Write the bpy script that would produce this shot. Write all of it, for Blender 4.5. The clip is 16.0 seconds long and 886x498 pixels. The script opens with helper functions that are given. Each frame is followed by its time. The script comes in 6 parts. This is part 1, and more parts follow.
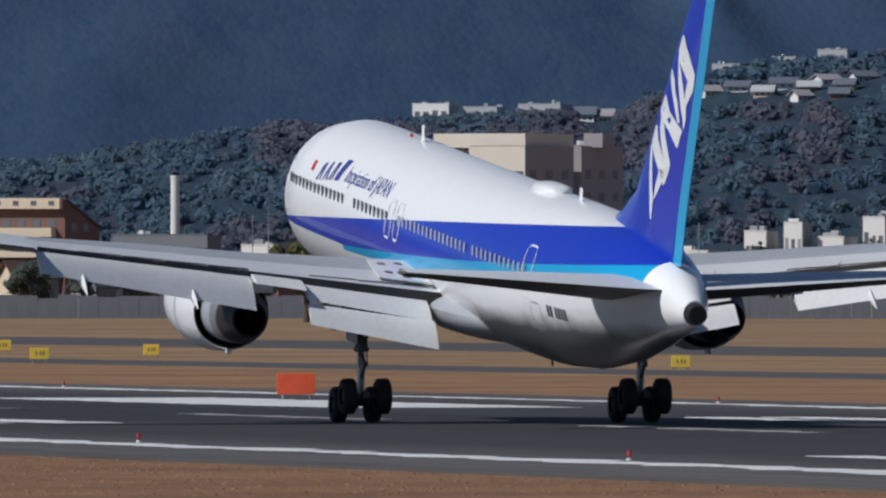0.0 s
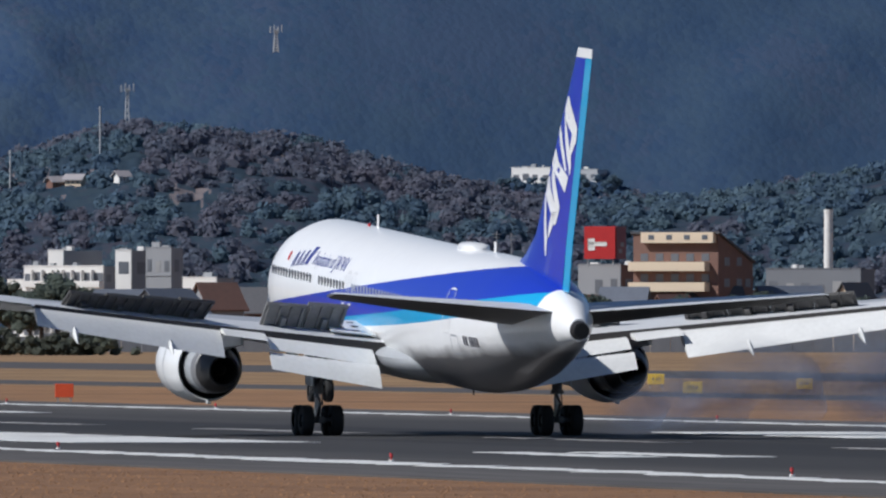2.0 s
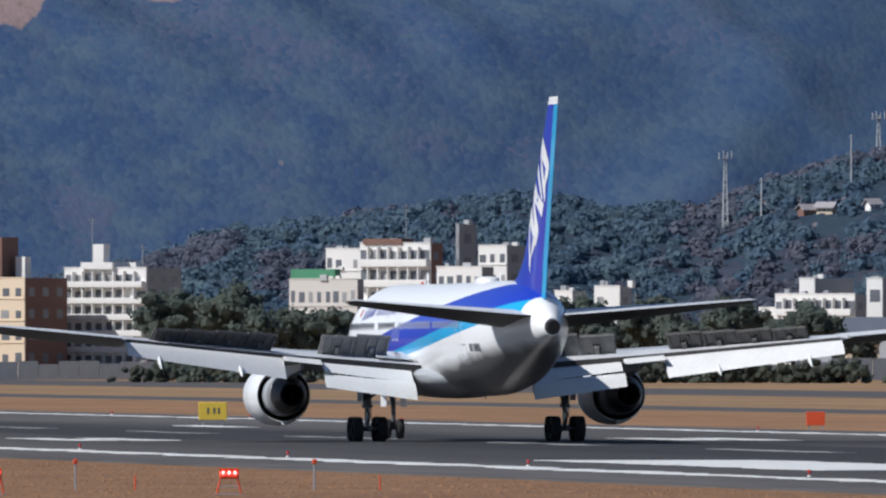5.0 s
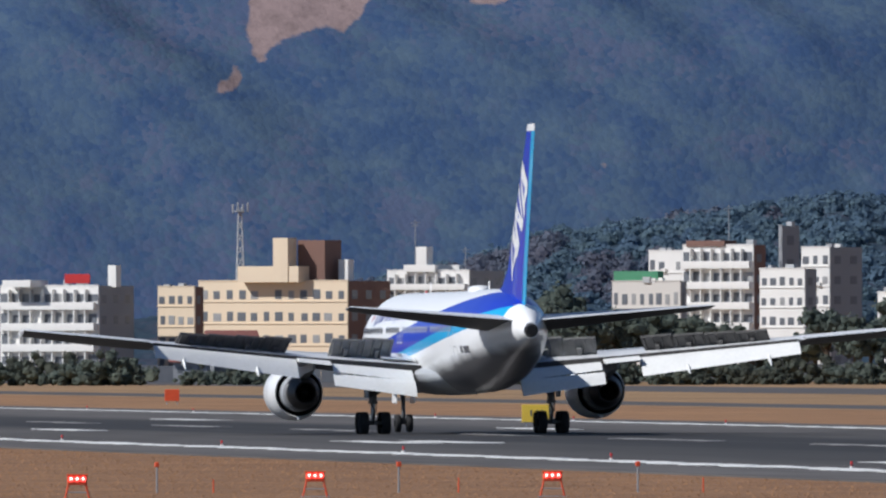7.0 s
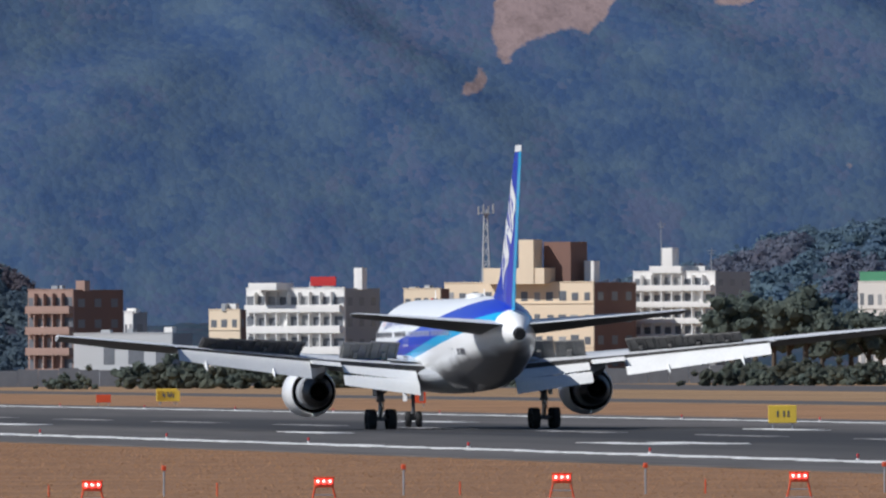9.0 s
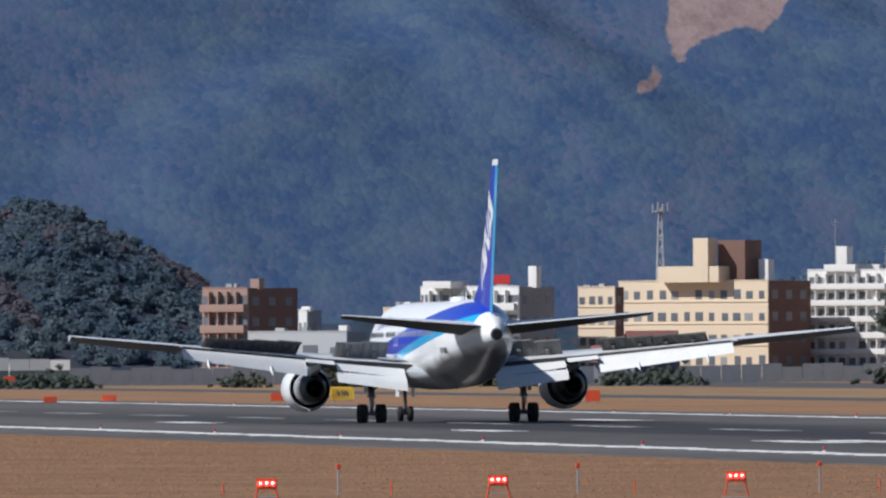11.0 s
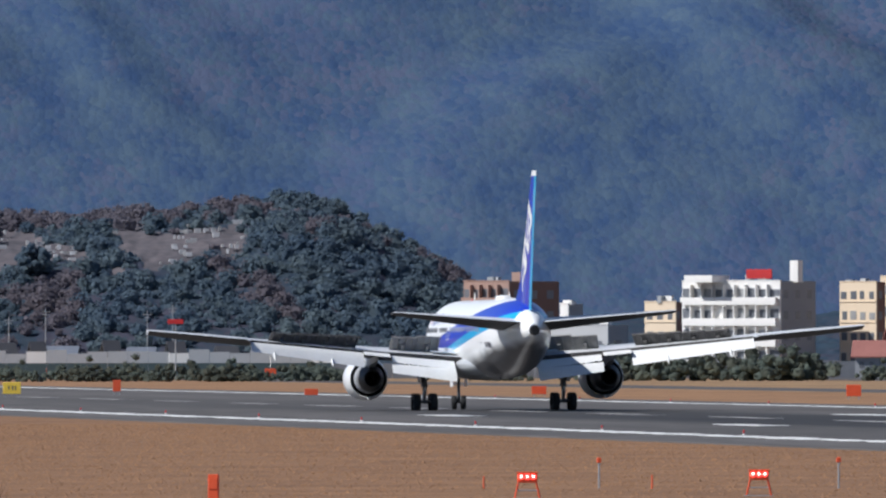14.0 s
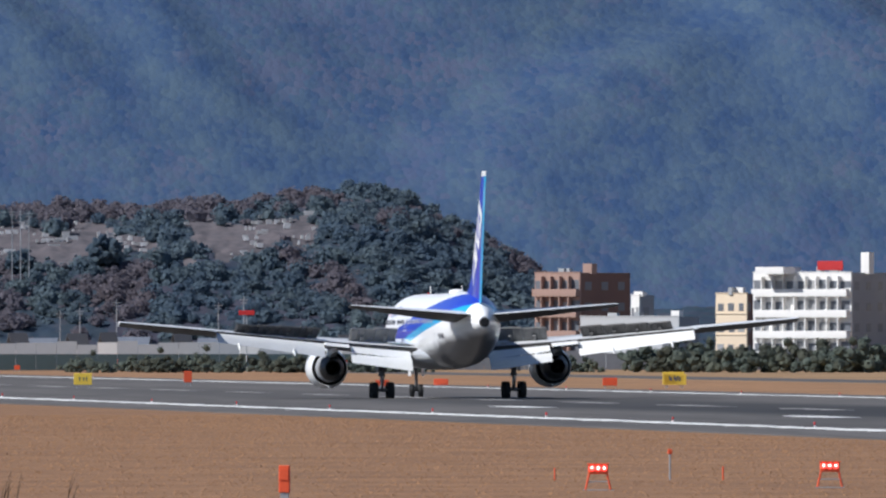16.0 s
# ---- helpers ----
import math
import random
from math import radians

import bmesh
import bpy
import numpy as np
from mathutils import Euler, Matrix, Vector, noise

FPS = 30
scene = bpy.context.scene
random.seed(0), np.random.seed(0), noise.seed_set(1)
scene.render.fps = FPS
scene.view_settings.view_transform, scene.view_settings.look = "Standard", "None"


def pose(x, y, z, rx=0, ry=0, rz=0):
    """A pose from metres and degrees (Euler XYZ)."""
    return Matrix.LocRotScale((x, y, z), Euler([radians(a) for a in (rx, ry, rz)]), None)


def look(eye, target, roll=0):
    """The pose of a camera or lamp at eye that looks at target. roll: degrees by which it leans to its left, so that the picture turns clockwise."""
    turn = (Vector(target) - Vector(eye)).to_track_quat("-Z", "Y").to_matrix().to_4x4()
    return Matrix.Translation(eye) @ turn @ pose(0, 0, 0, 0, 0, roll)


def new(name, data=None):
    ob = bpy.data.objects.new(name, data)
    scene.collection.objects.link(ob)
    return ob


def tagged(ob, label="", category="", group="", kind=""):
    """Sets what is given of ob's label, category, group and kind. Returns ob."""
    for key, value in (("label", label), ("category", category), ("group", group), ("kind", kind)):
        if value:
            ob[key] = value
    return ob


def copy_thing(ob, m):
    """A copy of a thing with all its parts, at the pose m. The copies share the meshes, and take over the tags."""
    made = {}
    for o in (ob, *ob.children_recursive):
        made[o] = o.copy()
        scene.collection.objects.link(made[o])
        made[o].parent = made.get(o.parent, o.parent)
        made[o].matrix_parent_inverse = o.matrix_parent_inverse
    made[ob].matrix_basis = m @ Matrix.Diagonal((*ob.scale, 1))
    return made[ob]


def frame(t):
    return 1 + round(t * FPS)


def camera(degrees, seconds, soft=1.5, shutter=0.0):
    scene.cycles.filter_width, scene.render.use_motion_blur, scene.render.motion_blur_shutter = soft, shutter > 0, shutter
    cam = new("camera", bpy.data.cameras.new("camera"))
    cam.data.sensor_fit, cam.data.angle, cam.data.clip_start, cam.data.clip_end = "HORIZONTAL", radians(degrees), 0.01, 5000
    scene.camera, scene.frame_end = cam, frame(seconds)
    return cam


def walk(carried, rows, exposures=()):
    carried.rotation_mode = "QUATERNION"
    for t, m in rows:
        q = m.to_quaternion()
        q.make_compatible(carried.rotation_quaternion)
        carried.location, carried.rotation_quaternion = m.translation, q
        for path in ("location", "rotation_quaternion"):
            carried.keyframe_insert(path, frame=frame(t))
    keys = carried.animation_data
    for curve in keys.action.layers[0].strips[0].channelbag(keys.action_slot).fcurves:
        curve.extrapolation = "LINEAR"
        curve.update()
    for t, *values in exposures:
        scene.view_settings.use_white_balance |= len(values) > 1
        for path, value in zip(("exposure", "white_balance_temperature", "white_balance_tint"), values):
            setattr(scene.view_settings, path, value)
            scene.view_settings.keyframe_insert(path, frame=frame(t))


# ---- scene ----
cam = camera(2.4838, 16.0, soft=2.3)

# Fixed tripod beside the runway: azimuth (clockwise from the runway's direction), elevation, roll, in degrees.
EYE = Vector((0.0, 0.0, 4.56))
CAM = ((0.0, 12.9175, 0.0927, 0.02), (0.3, 12.6126, 0.0906, 0.0), (0.5, 12.4322, 0.0963, 0.0), (1.0, 11.9549, 0.1225, 0.0),
       (1.5, 11.5013, 0.1572, 0.04), (2.0, 11.0857, 0.1874, 0.03), (2.5, 10.6290, 0.2077, -0.01), (3.0, 10.2571, 0.2249, -0.05),
       (3.2, 10.1323, 0.2322, -0.04), (5.3, 8.8058, 0.2628, 0.0), (5.5, 8.6970, 0.2611, -0.02), (6.0, 8.4493, 0.2646, 0.0),
       (6.5, 8.2532, 0.2673, -0.08), (7.0, 8.0741, 0.2712, -0.10), (7.5, 7.8605, 0.2742, -0.12), (8.0, 7.6638, 0.2763, -0.22),
       (8.5, 7.5151, 0.2774, -0.28), (11.0, 6.8962, 0.2762, -0.32), (11.5, 6.7681, 0.2713, -0.24), (12.0, 6.6568, 0.2671, -0.23),
       (12.5, 6.5556, 0.2688, -0.25), (13.0, 6.4090, 0.2611, -0.27), (13.5, 6.2837, 0.2584, -0.15), (14.0, 6.1625, 0.2607, -0.08),
       (14.5, 6.0805, 0.2550, -0.18), (15.0, 6.0222, 0.2491, -0.14), (15.5, 5.9913, 0.2436, -0.12), (16.0, 5.9631, 0.2365, -0.02))


def heading(az, el):
    a, e = radians(az), radians(el)
    return Vector((math.sin(a) * math.cos(e), math.cos(a) * math.cos(e), math.sin(e)))


walk(cam, [(t, look(EYE, EYE + heading(a, e) * 100, r)) for t, a, e, r in CAM],
     exposures=tuple((t, ev, 5950, 10) for t, ev in ((0.0, -0.46), (1.0, -0.44), (1.5, -0.34), (3.0, -0.03), (5.5, 0.02), (11.0, 0.06), (13.5, 0.17), (16.0, 0.31))))

# ---- light: low winter sun from the left, a little behind the camera ----
SUN_AZ, SUN_EL = -101.0, 42.0
world = bpy.data.worlds.new("sky")
scene.world = world
world.use_nodes = True
wn = world.node_tree.nodes
sky = wn.new("ShaderNodeTexSky")
sky.sky_type, sky.sun_disc = "NISHITA", False
sky.altitude, sky.air_density, sky.dust_density = 1500, 0.75, 0.3
sky.sun_elevation, sky.sun_rotation = radians(SUN_EL), radians(SUN_AZ % 360)
wn["Background"].inputs["Strength"].default_value = 0.075
world.node_tree.links.new(sky.outputs[0], wn["Background"].inputs["Color"])
sun = new("sun", bpy.data.lights.new("sun", "SUN"))
sun.data.energy, sun.data.angle, sun.data.color = 4.7, radians(0.53), (1.0, 0.94, 0.86)
sun.matrix_world = look(heading(SUN_AZ, SUN_EL) * 900, (0, 0, 0))

# ---- helpers ----
AZ0, FOC = 0.140919, 36165.0


def far(px, up, dist):
    """A place by its bearing (px/FOC radians right of AZ0), its height angle (up/FOC radians) and its distance."""
    a = AZ0 + px / FOC
    return Vector((dist * math.sin(a), dist * math.cos(a), EYE.z + (up - 4.5) / FOC * dist))


def material(name, color, rough=0.6, metal=0.0, tint=None, scale=1.0, amount=0.5, fine=8.0, bump=0.0, depth=0.02, coat=0.0, stretch=None, island=0.0):
    """Node material: two colours mixed at a broad and a fine scale, with relief."""
    m = bpy.data.materials.new(name)
    m.use_nodes = True
    n, l = m.node_tree.nodes, m.node_tree.links
    b = n["Principled BSDF"]
    b.inputs["Roughness"].default_value, b.inputs["Metallic"].default_value = rough, metal
    b.inputs["Coat Weight"].default_value = coat
    co = n.new("ShaderNodeTexCoord")
    mp = n.new("ShaderNodeMapping")
    if stretch:
        mp.inputs["Scale"].default_value = stretch
    l.new(co.outputs["Object"], mp.inputs[0])
    na, nb = n.new("ShaderNodeTexNoise"), n.new("ShaderNodeTexNoise")
    na.inputs["Scale"].default_value, nb.inputs["Scale"].default_value = scale, scale * fine
    na.inputs["Detail"].default_value = nb.inputs["Detail"].default_value = 4
    l.new(mp.outputs[0], na.inputs[0]), l.new(mp.outputs[0], nb.inputs[0])
    add = n.new("ShaderNodeMath")
    add.operation = "ADD"
    l.new(na.outputs[0], add.inputs[0]), l.new(nb.outputs[0], add.inputs[1])
    rng = n.new("ShaderNodeMapRange")
    rng.inputs[1].default_value, rng.inputs[2].default_value = 0.75, 1.25
    rng.inputs[4].default_value = amount
    l.new(add.outputs[0], rng.inputs[0])
    mix = n.new("ShaderNodeMix")
    mix.data_type = "RGBA"
    mix.inputs[6].default_value = (*color, 1)
    mix.inputs[7].default_value = (*(tint or [c * 0.7 for c in color]), 1)
    l.new(rng.outputs[0], mix.inputs[0])
    out = mix.outputs[2]
    if island:
        geo, hs, r2 = n.new("ShaderNodeNewGeometry"), n.new("ShaderNodeHueSaturation"), n.new("ShaderNodeMapRange")
        r2.inputs[3].default_value, r2.inputs[4].default_value = 1 - island, 1 + island
        l.new(geo.outputs["Random Per Island"], r2.inputs[0]), l.new(r2.outputs[0], hs.inputs["Value"])
        l.new(out, hs.inputs["Color"])
        out = hs.outputs[0]
    l.new(out, b.inputs["Base Color"])
    if bump:
        bp = n.new("ShaderNodeBump")
        bp.inputs["Strength"].default_value, bp.inputs["Distance"].default_value = bump, depth
        l.new(nb.outputs[0], bp.inputs["Height"]), l.new(bp.outputs[0], b.inputs["Normal"])
    return m


def mesh_of(name, verts, faces, mats, smooth=False, slots=None):
    me = bpy.data.meshes.new(name)
    me.from_pydata(verts, [], faces)
    for m in mats if isinstance(mats, (list, tuple)) else [mats]:
        me.materials.append(m)
    if slots is not None:
        me.polygons.foreach_set("material_index", slots)
    if smooth:
        me.polygons.foreach_set("use_smooth", [True] * len(me.polygons))
    me.validate()
    return me


def grid_mesh(name, pts, mat, other=None, where=None):
    """A smooth sheet from an array of points (rows, columns, 3); faces picked by where take the other material."""
    r, c = pts.shape[:2]
    me = bpy.data.meshes.new(name)
    idx = np.arange(r * c).reshape(r, c)
    q = np.stack([idx[:-1, :-1], idx[:-1, 1:], idx[1:, 1:], idx[1:, :-1]], -1).reshape(-1, 4)
    me.vertices.add(r * c)
    me.vertices.foreach_set("co", pts.astype(np.float32).ravel())
    me.loops.add(q.size)
    me.loops.foreach_set("vertex_index", q.astype(np.int32).ravel())
    me.polygons.add(len(q))
    me.polygons.foreach_set("loop_start", np.arange(0, q.size, 4, dtype=np.int32))
    me.polygons.foreach_set("use_smooth", np.ones(len(q), dtype=bool))
    me.materials.append(mat)
    if other:
        me.materials.append(other)
        me.polygons.foreach_set("material_index", where[:-1, :-1].ravel().astype(np.int32))
    me.update(calc_edges=True)
    return me


def soup(name, verts, faces, mat, smooth=True):
    """One mesh from arrays of points and triangles."""
    me = bpy.data.meshes.new(name)
    me.vertices.add(len(verts))
    me.vertices.foreach_set("co", verts.astype(np.float32).ravel())
    me.loops.add(faces.size)
    me.loops.foreach_set("vertex_index", faces.astype(np.int32).ravel())
    me.polygons.add(len(faces))
    me.polygons.foreach_set("loop_start", np.arange(0, faces.size, 3, dtype=np.int32))
    me.polygons.foreach_set("use_smooth", np.full(len(faces), smooth))
    me.materials.append(mat)
    me.update(calc_edges=True)
    return me


def part(name, bm, mat, parent, label="", smooth=False):
    """Links a bmesh or a mesh as one object under a thing or a part."""
    if isinstance(bm, bmesh.types.BMesh):
        me = bpy.data.meshes.new(name)
        bmesh.ops.recalc_face_normals(bm, faces=bm.faces)
        bm.to_mesh(me)
        bm.free()
        me.materials.append(mat)
        if smooth:
            me.polygons.foreach_set("use_smooth", [True] * len(me.polygons))
            me.set_sharp_from_angle(angle=radians(40))
    else:
        me = bm
    ob = new(name, me)
    ob.parent = parent
    if label:
        tagged(ob, label)
    return ob


def box(bm, x0, x1, y0, y1, z0, z1, bevel=0.0):
    m = Matrix.Translation(((x0 + x1) / 2, (y0 + y1) / 2, (z0 + z1) / 2)) @ Matrix.Diagonal((abs(x1 - x0), abs(y1 - y0), abs(z1 - z0), 1))
    made = bmesh.ops.create_cube(bm, size=1, matrix=m)
    if bevel:
        bmesh.ops.bevel(bm, geom=list({e for v in made["verts"] for e in v.link_edges}), offset=bevel, segments=1, affect="EDGES")
    return bm


def tube(bm, a, b, r0, r1=None, seg=10):
    a, b = Vector(a), Vector(b)
    r1 = r0 if r1 is None else r1
    d = b - a
    m = Matrix.Translation((a + b) / 2) @ d.to_track_quat("Z", "Y").to_matrix().to_4x4()
    bmesh.ops.create_cone(bm, cap_ends=True, segments=seg, radius1=r0, radius2=r1, depth=d.length, matrix=m)
    return bm


def loft(rings, closed=True, caps=True):
    bm = bmesh.new()
    rows = [[bm.verts.new(p) for p in ring] for ring in rings]
    n = len(rings[0])
    for a, b in zip(rows, rows[1:]):
        for i in range(n if closed else n - 1):
            bm.faces.new((a[i], a[(i + 1) % n], b[(i + 1) % n], b[i]))
    if caps:
        bm.faces.new(rows[0]), bm.faces.new(rows[-1])
    bmesh.ops.remove_doubles(bm, verts=bm.verts, dist=0.0005)
    return bm


def hashed(ix, iy, seed):
    h = np.sin(ix * 127.1 + iy * 311.7 + seed * 74.7) * 43758.5453
    return h - np.floor(h)


def vnoise(u, v, seed=0):
    """Smooth value noise on arrays, 0 to 1."""
    iu, iv = np.floor(u), np.floor(v)
    fu, fv = u - iu, v - iv
    fu, fv = fu * fu * (3 - 2 * fu), fv * fv * (3 - 2 * fv)
    a, b = hashed(iu, iv, seed), hashed(iu + 1, iv, seed)
    c, d = hashed(iu, iv + 1, seed), hashed(iu + 1, iv + 1, seed)
    return (a * (1 - fu) + b * fu) * (1 - fv) + (c * (1 - fu) + d * fu) * fv


def fbm(u, v, seed=0, octaves=4):
    total, amp, norm = 0, 1.0, 0
    for k in range(octaves):
        total = total + amp * vnoise(u * 2 ** k, v * 2 ** k, seed + k)
        norm += amp
        amp *= 0.5
    return total / norm


# ---- materials ----
white = material("white_paint", (0.84, 0.84, 0.83), 0.35, tint=(0.76, 0.76, 0.75), scale=0.4, fine=6, coat=0.3)
wing_grey = material("wing_grey", (0.42, 0.44, 0.46), 0.4, tint=(0.33, 0.34, 0.36), scale=0.6, fine=9)
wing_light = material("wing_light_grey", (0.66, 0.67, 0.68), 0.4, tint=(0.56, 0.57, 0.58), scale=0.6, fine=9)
stab_shade = material("stabiliser_shade", (0.11, 0.104, 0.10), 0.5, tint=(0.07, 0.067, 0.064), scale=0.6, fine=9)
flap_white = material("flap_paint", (0.78, 0.78, 0.76), 0.45, tint=(0.64, 0.64, 0.62), scale=0.7, fine=8)
# dark tones that paint the shade on the undersides of wing and spoilers
underside_shade = material("wing_underside_shade", (0.12, 0.115, 0.11), 0.6, tint=(0.06, 0.058, 0.055), scale=1.2, fine=5)
inboard_shade = material("inboard_spoiler_shade", (0.25, 0.245, 0.235), 0.6, tint=(0.12, 0.118, 0.112), scale=1.2, fine=5)
cove_shade = material("flap_cove_shade", (0.05, 0.047, 0.045), 0.7)
blue = material("deep_blue_paint", (0.012, 0.040, 0.46), 0.3, tint=(0.011, 0.034, 0.38), scale=0.3, coat=0.4)
cyan = material("sky_blue_paint", (0.02, 0.36, 0.66), 0.3, tint=(0.02, 0.32, 0.58), scale=0.3, coat=0.4)
logo_blue = material("title_blue", (0.05, 0.07, 0.32), 0.4)
reg_grey = material("registration_grey", (0.12, 0.12, 0.14), 0.5)
red_paint = material("red_paint", (0.55, 0.03, 0.03), 0.45)
shaded_red = material("shaded_red_board", (0.16, 0.02, 0.04), 0.5)
black = material("black_rubber", (0.012, 0.012, 0.013), 0.8, scale=3, bump=0.3)
oleo_steel = material("oleo_steel", (0.62, 0.62, 0.62), 0.3, 0.35, scale=2)
core_metal = material("core_metal", (0.259, 0.259, 0.266), 0.5, 0.3, scale=2)
hot_metal = material("burnt_metal", (0.045, 0.042, 0.042), 0.5, 0.5, tint=(0.025, 0.023, 0.022), scale=2)
gear_paint = material("gear_grey", (0.13, 0.13, 0.135), 0.5, tint=(0.06, 0.06, 0.062), scale=3, amount=1.0)
pane_curtain = material("curtained_pane", (0.34, 0.34, 0.34), 0.4, scale=0.5)
pane_far = material("window_pane", (0.15, 0.16, 0.18), 0.3, scale=0.5)
cabin_pane = material("cabin_pane", (0.10, 0.11, 0.13), 0.3)
cabin_frame = material("cabin_window_frame", (0.42, 0.45, 0.55), 0.4)
grass_mat = material("dry_grass", (0.27, 0.140, 0.062), 0.95, tint=(0.155, 0.076, 0.034), scale=0.10, amount=1.0, fine=9, bump=0.8, depth=0.4)
straw_mat = material("straw_grass", (0.34, 0.212, 0.098), 0.95, tint=(0.165, 0.094, 0.044), scale=0.035, amount=1.0, fine=9, bump=0.6, depth=0.3)
verge_mat = material("verge_grass", (0.33, 0.175, 0.076), 0.95, tint=(0.17, 0.086, 0.037), scale=0.05, amount=1.0, fine=8, bump=0.6, depth=0.3)
asphalt = material("taxiway_asphalt", (0.082, 0.073, 0.070), 0.9, tint=(0.052, 0.047, 0.046), scale=0.05, fine=10, bump=0.2, depth=0.05)
line_worn = material("worn_marking", (0.40, 0.39, 0.38), 0.85, tint=(0.14, 0.13, 0.13), scale=0.3, amount=1.0, fine=6)
line_white = material("marking_white", (0.74, 0.74, 0.72), 0.8, tint=(0.50, 0.50, 0.49), scale=0.35, amount=0.7, fine=6)
orange = material("signal_orange", (0.75, 0.10, 0.03), 0.5, scale=2)
yellow = material("sign_yellow", (0.86, 0.60, 0.07), 0.5, tint=(0.80, 0.52, 0.05), scale=2)
steel = material("galvanised_steel", (0.45, 0.46, 0.47), 0.5, 0.6, scale=2)
cream = material("cream_render", (0.76, 0.62, 0.45), 0.85, tint=(0.66, 0.53, 0.39), scale=0.25, fine=6)
roof_sky = material("blue_sheet_roof", (0.16, 0.34, 0.56), 0.6, tint=(0.12, 0.27, 0.46), scale=0.4)
terracotta = material("terracotta_render", (0.40, 0.20, 0.13), 0.85, tint=(0.32, 0.16, 0.11), scale=0.3, fine=6)
tile_rose = material("rose_brown_tile", (0.36, 0.235, 0.19), 0.8, tint=(0.28, 0.18, 0.145), scale=0.25, fine=6)
cream_pale = material("pale_cream_render", (0.62, 0.585, 0.54), 0.85, tint=(0.54, 0.51, 0.47), scale=0.25, fine=6)
cream_grey = material("greyed_cream_render", (0.75, 0.68, 0.575), 0.85, tint=(0.66, 0.60, 0.51), scale=0.25, fine=6)
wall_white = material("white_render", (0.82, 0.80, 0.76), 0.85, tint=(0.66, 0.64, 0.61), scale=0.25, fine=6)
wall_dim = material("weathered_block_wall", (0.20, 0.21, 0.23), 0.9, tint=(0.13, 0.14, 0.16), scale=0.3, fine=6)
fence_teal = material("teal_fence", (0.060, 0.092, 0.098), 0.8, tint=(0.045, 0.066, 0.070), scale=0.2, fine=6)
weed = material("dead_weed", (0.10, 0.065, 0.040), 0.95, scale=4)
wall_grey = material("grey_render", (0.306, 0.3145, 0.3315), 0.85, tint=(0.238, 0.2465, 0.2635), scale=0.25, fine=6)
wall_pale = material("pale_concrete", (0.46, 0.47, 0.48), 0.9, tint=(0.36, 0.37, 0.38), scale=0.3, fine=6)
wall_taupe = material("taupe_render", (0.36, 0.335, 0.345), 0.85, tint=(0.30, 0.28, 0.29), scale=0.25, fine=6)
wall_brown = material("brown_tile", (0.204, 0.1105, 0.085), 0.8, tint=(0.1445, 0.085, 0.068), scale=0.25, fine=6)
roof_dark = material("dark_roof", (0.09, 0.09, 0.10), 0.8, scale=0.4)
roof_blue = material("blue_grey_tiles", (0.13, 0.15, 0.19), 0.7, tint=(0.09, 0.10, 0.13), scale=0.4)
scar_earth = material("hill_earth", (0.185, 0.155, 0.155), 0.95, tint=(0.105, 0.095, 0.11), scale=0.12, amount=1.0, fine=6)
earth = material("bare_earth", (0.118, 0.102, 0.110), 0.95, tint=(0.062, 0.058, 0.068), scale=0.15, amount=1.0, fine=6)
stone = material("pale_stone", (0.58, 0.57, 0.56), 0.85, scale=1.0, island=0.35)
roof_red = material("red_roof", (0.30, 0.12, 0.10), 0.8, scale=0.4)
tuft_mat = material("grass_tufts", (0.29, 0.155, 0.075), 0.95, tint=(0.19, 0.098, 0.047), scale=0.12, amount=1.0, fine=7, island=0.12)
roof_green = material("green_roof", (0.07, 0.26, 0.14), 0.7, scale=0.4)
bark = material("bark", (0.10, 0.075, 0.055), 0.9, scale=2, bump=0.5)


